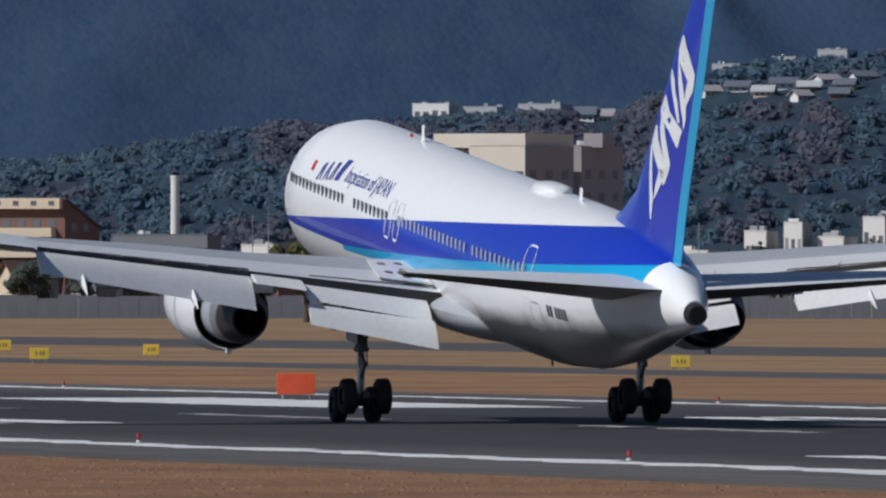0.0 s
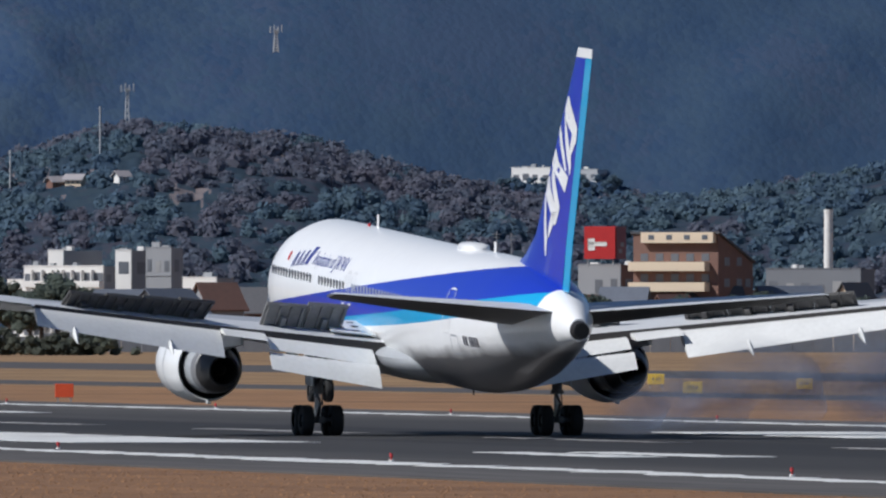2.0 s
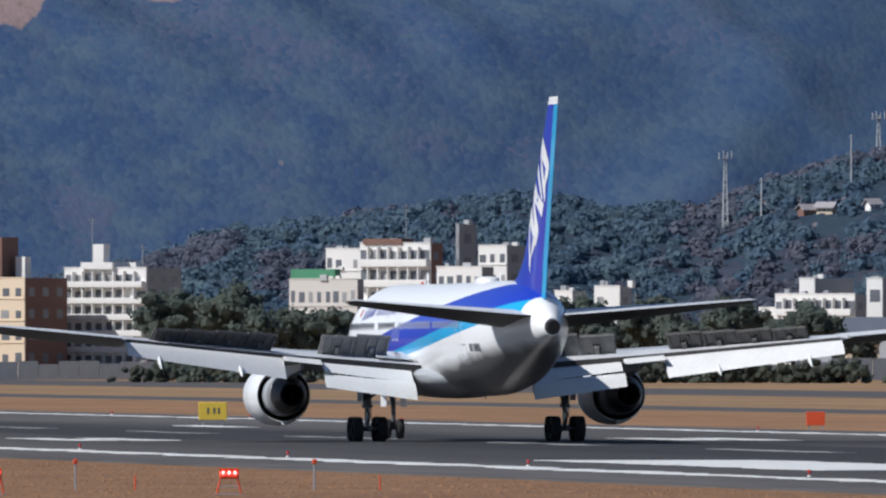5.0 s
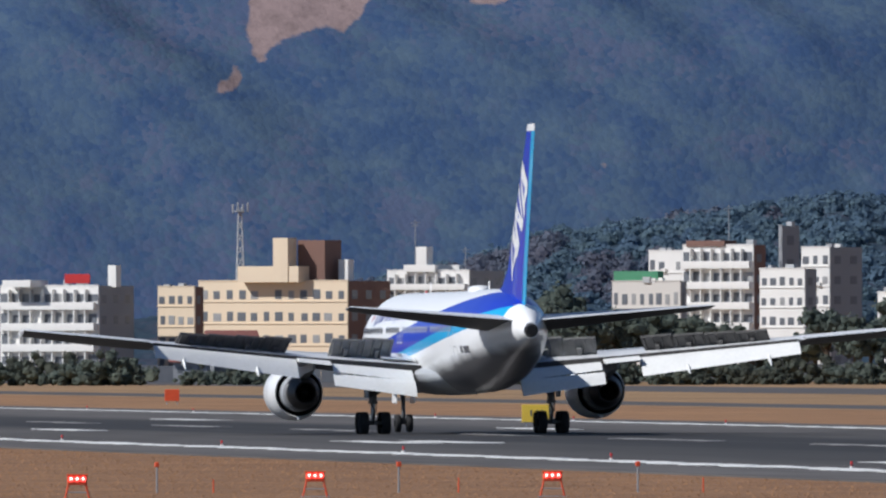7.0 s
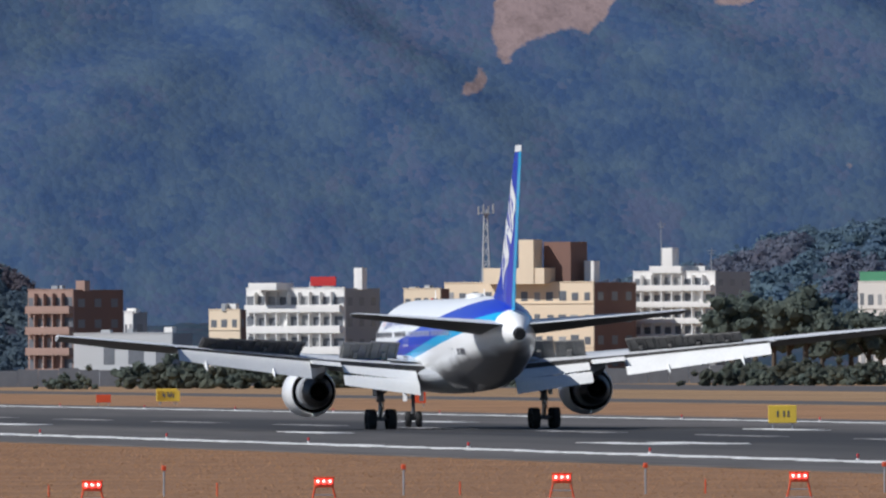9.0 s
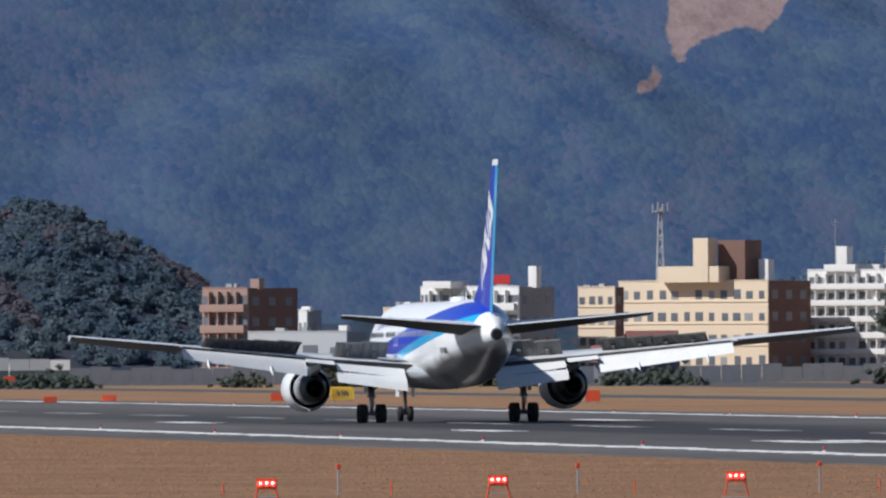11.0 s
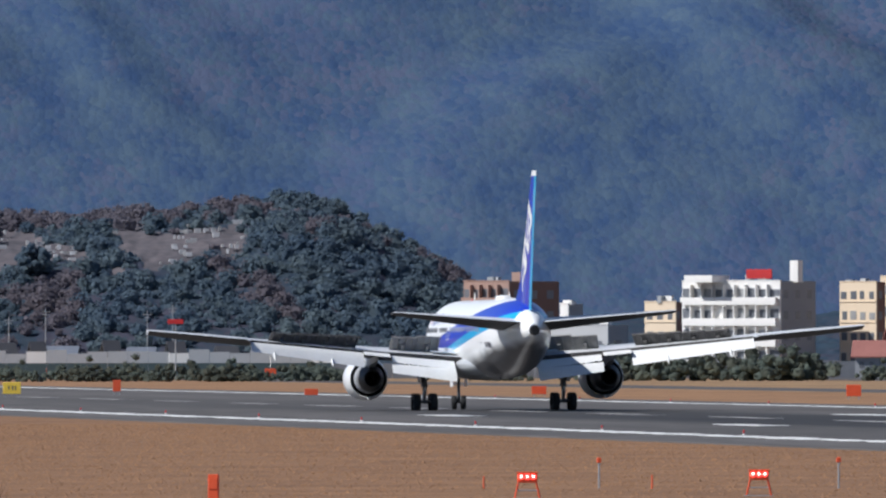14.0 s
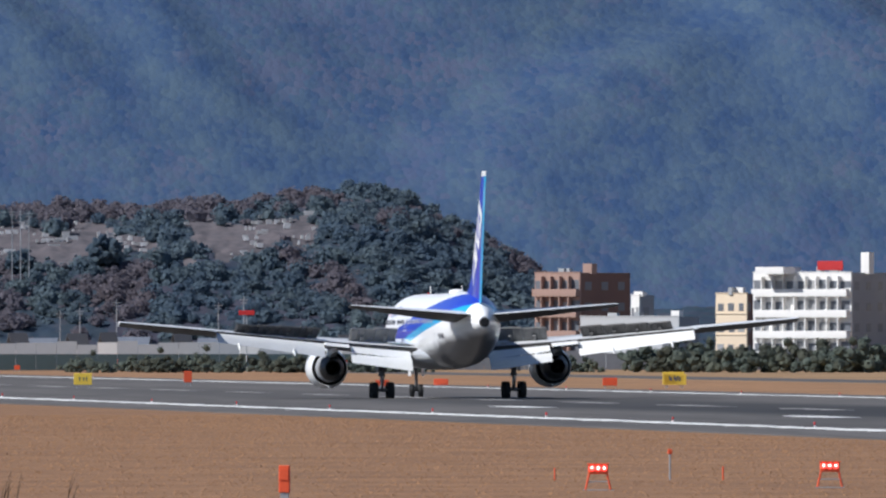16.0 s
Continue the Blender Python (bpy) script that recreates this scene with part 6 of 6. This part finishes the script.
def dead_weed(px, below, stems, seed):
    """Dry bent stalks standing in the near grass."""
    p, d, a = on_ground(px, below + 4.5)
    ob = tagged(new("dead_weed"), "dry bent brown weed stalks in the grass", "weed", "weeds in the near grass")
    ob.location = (p.x, p.y, -0.06)
    g = np.random.default_rng(seed)
    for k in range(stems):
        x, lean, h = g.uniform(-0.22, 0.22), g.uniform(0.1, 0.45), g.uniform(0.35, 0.95)
        bm, at = bmesh.new(), Vector((x, g.uniform(-0.1, 0.1), 0))
        for s in range(4):
            to = at + Vector((lean * h / 4 * (0.5 + 0.4 * s), 0, h / 4))
            tube(bm, at, to, 0.016 - 0.003 * s, 0.013 - 0.003 * s, 6)
            at = to
        part("stalk", bm, weed, ob)


# ---- signs and lights on the field ----
def on_ground(px, below):
    """The ground place at that bearing and that angle below the horizon."""
    a, d = AZ0 + px / FOC, EYE.z * FOC / below
    return Vector((d * math.sin(a), d * math.cos(a), 0)), d, a


def sign(px, below, w, h, mat, label, name="taxiway_sign"):
    p, d, a = on_ground(px, below + 4.5)
    ob = tagged(new(name), label, "sign", "signs on the grass")
    ob.matrix_world = pose(p.x, p.y, 0, 0, 0, -math.degrees(a))
    k = d / FOC
    W, H = w * k, h * k
    part("panel", box(bmesh.new(), -W / 2, W / 2, -0.08, 0.08, H * 0.22, H, 0.02), mat, ob)
    for s in (-0.35, 0.35):
        part("leg", box(bmesh.new(), s * W - 0.04, s * W + 0.04, -0.04, 0.04, -0.06, H * 0.23), steel, ob)
    if mat is yellow:
        for s in (-0.2, 0.02, 0.18):
            part("bar", box(bmesh.new(), s * W, s * W + W * 0.06, -0.095, -0.079, H * 0.5, H * 0.76), reg_grey, ob)


for px, below, w, h in ((2278, 122, 30, 24), (2343, 138, 34, 26), (2541, 130, 28, 24), (3478, 152, 34, 26), (164, 140, 50, 40), (-925, 92, 38, 28), (-1970, 92, 32, 26), (-922, 92, 40, 24), (2027, 122, 26, 22), (3395, 140, 28, 24)):
    sign(px, below, w, h, yellow, "yellow taxiway direction sign with black marks")
for px, below, w, h in ((2797, 205, 68, 48), (1231, 147, 33, 31), (-1914, 58, 18, 18), (-1784, 88, 14, 26), (-1512, 62, 20, 20), (-1666, 58, 14, 40), (-1037, 92, 26, 18), (-1336, 90, 26, 14), (-2086, 62, 10, 10), (-1040, 88, 18, 14), (-480, 98, 26, 26), (-1440, 92, 24, 14)):
    sign(px, below, w, h, orange, "orange marker board on the grass", "marker_board")

lamp_red = material("red_lamp", (0.8, 0.03, 0.02), 0.3)
b = lamp_red.node_tree.nodes["Principled BSDF"]
b.inputs["Emission Color"].default_value, b.inputs["Emission Strength"].default_value = (1.0, 0.08, 0.06, 1), 2.6
lamp_core = material("lamp_core", (1, 0.8, 0.75), 0.3)
b = lamp_core.node_tree.nodes["Principled BSDF"]
b.inputs["Emission Color"].default_value, b.inputs["Emission Strength"].default_value = (1.0, 0.55, 0.45, 1), 6.0


def glide_light():
    """Approach-slope light unit: an orange housing with three glowing lenses on splayed legs."""
    ob = tagged(new("glide_slope_light"), "orange approach-slope light unit glowing red on splayed legs", "airfield light", "approach-slope lights in a row")
    part("housing", box(bmesh.new(), -0.30, 0.30, -0.25, 0.35, 0.42, 0.72, 0.03), orange, ob)
    part("visor", box(bmesh.new(), -0.32, 0.32, -0.33, 0.1, 0.70, 0.74, 0.01), orange, ob)
    for x in (-0.18, 0.0, 0.18):
        part("lens", tube(bmesh.new(), (x, -0.24, 0.60), (x, -0.275, 0.60), 0.085, 0.085, 14), lamp_red, ob, "glowing red lens")
        part("lens_core", tube(bmesh.new(), (x, -0.27, 0.61), (x, -0.285, 0.61), 0.032, 0.032, 12), lamp_core, ob)
    for x, y in ((-1, -0.2), (1, -0.2), (-1, 0.3), (1, 0.3)):
        part("leg", tube(bmesh.new(), (x * 0.26, y, 0.44), (x * 0.38, y, -0.08), 0.03, None, 8), orange, ob)
    part("brace", tube(bmesh.new(), (-0.33, -0.2, 0.2), (0.33, -0.2, 0.2), 0.02, None, 6), steel, ob)
    part("footing", box(bmesh.new(), -0.45, 0.45, -0.3, 0.4, -0.1, -0.03), wall_grey, ob)
    return ob


unit = glide_light()
for k, (px, up) in enumerate(((193, -225), (-227, -225), (-648, -230), (-1058, -234))):
    a = AZ0 + px / FOC
    d = (EYE.z - 0.6) * FOC / -(up - 4.5)
    m = pose(d * math.sin(a), d * math.cos(a), 0, 0, 0, -math.degrees(a))
    if k:
        copy_thing(unit, m)
    else:
        unit.matrix_world = m


def stake(px, below, h, mat, label, thick=0.035, cap=None):
    p, d, a = on_ground(px, below + 4.5)
    ob = tagged(new("marker_post"), label, "post", "posts in the grass")
    ob.location = (p.x, p.y, -0.06)
    H = h * d / FOC
    part("shaft", tube(bmesh.new(), (0, 0, 0), (0, 0, H), thick, thick, 8), mat, ob)
    if cap:
        part("cap", box(bmesh.new(), -0.07, 0.07, -0.07, 0.07, H, H + 0.16, 0.02), cap, ob)


for px in (-507, -79, 344, -931):
    stake(px, 252, 46, steel, "thin grey post with an orange cap", 0.03, orange)
for px, h in ((-407, 24), (27, 26), (460, 26), (-837, 24), (-1135, 22)):
    stake(px, 252, h, orange, "short orange stake in the grass", 0.025)
cab = tagged(new("field_cabinet"), "small orange cabinet on the grass", "cabinet")
p, d, a = on_ground(-1613, 288)
cab.matrix_world = pose(p.x, p.y, 0, 0, 0, -12)
part("body", box(bmesh.new(), -0.15, 0.15, -0.12, 0.12, 0.1, 0.86, 0.015), orange, cab)
part("door", box(bmesh.new(), -0.12, 0.12, -0.14, -0.12, 0.45, 0.78, 0.005), orange, cab, "orange hatch")
part("foot", box(bmesh.new(), -0.11, 0.11, -0.09, 0.09, -0.08, 0.12), steel, cab)

dead_weed(-2104, 285, 5, 1)
dead_weed(-1990, 286, 3, 2)
dead_weed(-2075, 287, 2, 3)
post = tagged(new("warning_board"), "red warning board on a slim post", "sign")
p = far(-1680, 0, 2450)
post.matrix_world = pose(p.x, p.y, -0.06, 0, 0, -6)
bz = far(0, 42, 2450).z
part("shaft", tube(bmesh.new(), (0, 0.15, 0), (0, 0.15, bz), 0.09, 0.08, 8), steel, post)
part("board", box(bmesh.new(), -0.95, 0.95, -0.04, 0.06, bz - 0.28, bz + 0.28, 0.03), red_paint, post)

edge = tagged(new("runway_edge_light"), "small red and white runway edge light", "airfield light", "runway edge lights")
part("base", tube(bmesh.new(), (0, 0, 0), (0, 0, 0.1), 0.14, 0.12, 12), wall_white, edge)
part("stem", tube(bmesh.new(), (0, 0, 0.1), (0, 0, 0.24), 0.04, 0.04, 8), red_paint, edge)
part("globe", tube(bmesh.new(), (0, 0, 0.24), (0, 0, 0.42), 0.11, 0.08, 12), red_paint, edge, "red lens", True)
edge.location, edge.scale = (121.4, 448, 0), (0.6, 0.6, 0.6)
for k in range(22):
    for x in (121.4, 182.2):
        if k or x > 150:
            copy_thing(edge, pose(x, 448 + 60 * k, 0))

# ---- tufts that roughen the mown grass ----
def tufts(name, count, place, size, mat, label, seed):
    g = np.random.default_rng(seed)
    x, y = place(g, count)
    h, w = g.uniform(*size, count), g.uniform(1.5, 5.0, count)
    turn = g.uniform(0, 6.28, count)
    tri = np.array([(0, 0), (2.09, 0), (4.19, 0)])[:, 0]
    base = np.stack([np.cos(turn[:, None] + tri) * (h * w)[:, None] + x[:, None], np.sin(turn[:, None] + tri) * (h * w)[:, None] + y[:, None], np.full((count, 3), -0.09)], -1)
    tip = np.stack([x + g.uniform(-0.5, 0.5, count) * h, y, h - 0.06], -1)[:, None]
    v = np.concatenate([base, tip], 1).reshape(-1, 3)
    f = np.array([(0, 1, 3), (1, 2, 3), (2, 0, 3)])[None] + (np.arange(count) * 4)[:, None, None]
    tagged(new(name, soup(name, v, f.reshape(-1, 3), mat, False)), label, "grass", kind="stuff")


def near_strip(g, n):
    y = g.uniform(430, 1150, n)
    return g.uniform(np.maximum(y * 0.07, 40), 110.2), y


tufts("grass_tufts", 60000, near_strip, (0.012, 0.042), tuft_mat, "dry brown tufts of mown winter grass", 3)
# ---- tyre smoke: thin puffs left behind by each bogie ----
def smoke_material():
    m = material("tyre_smoke", (0.25, 0.295, 0.40), 1.0, tint=(0.22, 0.265, 0.37), scale=0.4)
    n, l = m.node_tree.nodes, m.node_tree.links
    b = n["Principled BSDF"]
    b.inputs["Specular IOR Level"].default_value = 0.0
    no, r, co = n.new("ShaderNodeTexNoise"), n.new("ShaderNodeMapRange"), n.new("ShaderNodeTexCoord")
    no.inputs["Scale"].default_value, no.inputs["Detail"].default_value = 0.9, 3
    l.new(co.outputs["Object"], no.inputs[0]), l.new(no.outputs[0], r.inputs[0])
    r.inputs[1].default_value, r.inputs[2].default_value, r.inputs[3].default_value, r.inputs[4].default_value = 0.28, 0.70, 0.27, 0.56
    # dense along the middle of a puff, thinning to nothing at its rim
    sep, xx, zz, sm, fall, mul = n.new("ShaderNodeSeparateXYZ"), n.new("ShaderNodeMath"), n.new("ShaderNodeMath"), n.new("ShaderNodeMath"), n.new("ShaderNodeMapRange"), n.new("ShaderNodeMath")
    l.new(co.outputs["Object"], sep.inputs[0])
    xx.operation = zz.operation = mul.operation = "MULTIPLY"
    l.new(sep.outputs[0], xx.inputs[0]), l.new(sep.outputs[0], xx.inputs[1]), l.new(sep.outputs[2], zz.inputs[0]), l.new(sep.outputs[2], zz.inputs[1])
    zz2 = n.new("ShaderNodeMath")
    zz2.operation = "MULTIPLY"
    zz2.inputs[1].default_value = 2.0
    l.new(zz.outputs[0], zz2.inputs[0])
    l.new(xx.outputs[0], sm.inputs[0]), l.new(zz2.outputs[0], sm.inputs[1]), l.new(sm.outputs[0], fall.inputs[0])
    fall.interpolation_type = "SMOOTHSTEP"
    fall.inputs[1].default_value, fall.inputs[2].default_value, fall.inputs[3].default_value, fall.inputs[4].default_value = 0.0, 0.52, 1.0, 0.0
    l.new(r.outputs[0], mul.inputs[0]), l.new(fall.outputs[0], mul.inputs[1])
    # light passes through it, so its far side is not dark
    clear, thru, m1, m2 = n.new("ShaderNodeBsdfTransparent"), n.new("ShaderNodeBsdfTranslucent"), n.new("ShaderNodeMixShader"), n.new("ShaderNodeMixShader")
    l.new(b.inputs["Base Color"].links[0].from_socket, thru.inputs["Color"])
    m1.inputs[0].default_value = 0.5
    l.new(b.outputs[0], m1.inputs[1]), l.new(thru.outputs[0], m1.inputs[2])
    l.new(mul.outputs[0], m2.inputs[0]), l.new(clear.outputs[0], m2.inputs[1]), l.new(m1.outputs[0], m2.inputs[2])
    l.new(m2.outputs[0], n["Material Output"].inputs["Surface"])
    return m


smoke = smoke_material()
puffs = []
rng = np.random.default_rng(70)
puff_me = []
for k in range(6):
    bm = bmesh.new()
    bmesh.ops.create_icosphere(bm, subdivisions=4, radius=1.0)
    for v in bm.verts:
        q = v.co.copy()
        v.co = q * (1 + 0.25 * (noise.noise(q * 1.3 + Vector((k * 7, 0, 0))))) * 1.0
        v.co.z *= 0.7
    bmesh.ops.delete(bm, geom=[v for v in bm.verts if v.co.y > 0.12 or v.co.x ** 2 + 2 * v.co.z ** 2 > 0.60], context="VERTS")
    me = bpy.data.meshes.new("smoke_puff")
    bm.to_mesh(me)
    bm.free()
    me.materials.append(smoke)
    me.polygons.foreach_set("use_smooth", [True] * len(me.polygons))
    puff_me.append(me)
for side in (-1, 1):
    for k in range(12):
        y = 662 + 5.6 * k + rng.uniform(-1, 1)
        ob = tagged(new("smoke_puff", puff_me[(k + side) % 6]), "thin blue-grey puff of tyre smoke", "smoke", "puffs of tyre smoke")
        s = rng.uniform(2.1, 2.9) * float(np.interp(k, (0, 3, 8, 11), (0.85, 1.1, 1.1, 0.75)))
        ob.scale = (s * 1.5, s * 2.2, s * 1.1)
        puffs.append((ob, 149.6 + side * 4.65 + rng.uniform(-0.4, 0.4), y, s, rng.uniform(-0.4, 0.4)))


# ---- what moves ----
def along(t):
    """How far down the runway the main wheels are: it brakes from 62 to about 37 m/s."""
    u = (t - 8) / 8
    return 1096.106 + 393.191 * u - 78.033 * u ** 2 - 2.082 * u ** 3 + 17.233 * u ** 4


def curve(t, pairs):
    return float(np.interp(t, [p[0] for p in pairs], [p[1] for p in pairs]))


PITCH = ((0, 5.35), (0.5, 5.02), (1.0, 3.97), (1.5, 3.33), (2.0, 2.72), (2.5, 1.93), (3.0, 1.34), (4.6, 0.0), (5.0, -0.15), (5.5, -0.2), (16, -0.2))
YAW = ((0, 0.30), (0.5, 0.47), (1.0, 0.55), (1.5, 0.61), (2.0, 0.55), (2.5, 0.07), (3.0, -0.29), (5.0, -0.31), (16, -0.31))
DRIFT = ((0, 149.65), (0.5, 149.59), (1.5, 149.59), (2.0, 149.4), (2.5, 149.22), (3.0, 149.08), (5.0, 149.34), (16, 149.34))
LIFT = ((0, 0.75), (0.5, 0.51), (1.0, 0.34), (1.5, 0.14), (2.0, 0.02), (2.5, -0.03), (3.0, -0.05), (5.0, 0.0), (16, 0))
STRETCH = ((0, 0.60), (0.5, 0.51), (1.0, 0.34), (1.5, 0.14), (2.0, 0.02), (2.5, -0.03), (3.0, -0.05), (5.0, 0.0), (16, 0))
FLEX = ((0, 2.8), (0.5, 2.4), (1.0, 0.6), (1.5, 1.3), (2.0, 1.8), (2.5, 2.0), (3.0, 1.5), (5.0, 0), (16, 0))
LEAN = ((0, 0.0), (2.0, 0.0), (5.5, -0.2), (11, -0.35), (16, -0.35))


def motions():
    rows = []
    for k in range(33):
        t = k / 2
        rows.append((t, pose(curve(t, DRIFT), along(t), curve(t, LIFT), curve(t, PITCH), curve(t, LEAN), curve(t, YAW))))
    walk(plane, rows)
    for ob, x, y, s, turn in puffs:
        # a puff lies under the runway until the wheels have passed, then rises and drifts on
        t0 = float(np.interp(y, [along(q / 20) for q in range(80)], [q / 20 for q in range(80)])) + 0.02
        turned_by = math.degrees(turn)
        rows = [(0, pose(x, y, -5, 0, 0, turned_by)), (t0, pose(x, y, -5, 0, 0, turned_by)), (t0 + 0.1, pose(x, y, 0.42 * s, 0, 0, turned_by)),
                (t0 + 0.5, pose(x + 0.6, y - 1.2, 0.55 * s, 0, 0, turned_by + 12)), (t0 + 1.3, pose(x + 2.6, y - 6, 0.9 * s, 0, 0, turned_by + 25)), (t0 + 2.2, pose(x + 5.5, y - 14, 0.5 * s, 0, 0, turned_by + 35)), (16, pose(x + 12, y - 70, 0.1 * s, 0, 0, turned_by + 80))]
        walk(ob, rows)
    for sp, hinge, angle in spoilers:
        keys = ((0, 0), (0.75, 0), (1.0, 0.5), (1.3, 1.0), (1.8, 1.0), (16, 1.0))
        walk(sp, [(t, hinge @ pose(0, 0, 0, 5.5 - (angle + 5.5) * k)) for t, k in keys])
    for ob, side in flexing:  # the wings, with their engines, sag as the lift goes
        hub = Matrix.Translation((side * 2.5, 0, 3.3))
        walk(ob, [(t, hub @ pose(0, 0, 0, 0, -side * curve(t, FLEX), 0) @ hub.inverted()) for t in (0, 0.5, 1.0, 1.5, 2.0, 2.5, 3.0, 4.0, 5.0, 16.0)])
    for stab in stabilisers:  # trimmed back once the nose is down
        hub = Matrix.Translation((0, -22.0, 6.0))
        walk(stab, [(t, hub @ pose(0, 0, 0, a) @ hub.inverted()) for t, a in ((0, 0), (3.0, 0), (5.0, 2.0), (16, 2.0))])
    for oleo in oleos:
        walk(oleo, [(t, pose(0, 0, -curve(t, STRETCH))) for t in (0, 0.5, 1.0, 1.5, 2.0, 2.5, 3.0, 5.0, 16)])
    for bog, cx in bogies:
        # hangs front down in the air, then turns level against the body's pitch
        walk(bog, [(t, pose(cx, 0, 0.60 - curve(t, STRETCH), tilt - curve(t, PITCH))) for t, tilt in ((0, -11), (0.35, -9), (0.55, 0), (1.0, 0), (1.5, 0), (2.0, 0), (2.5, 0), (3.0, 0), (5.0, 0), (16, 0))])


motions()
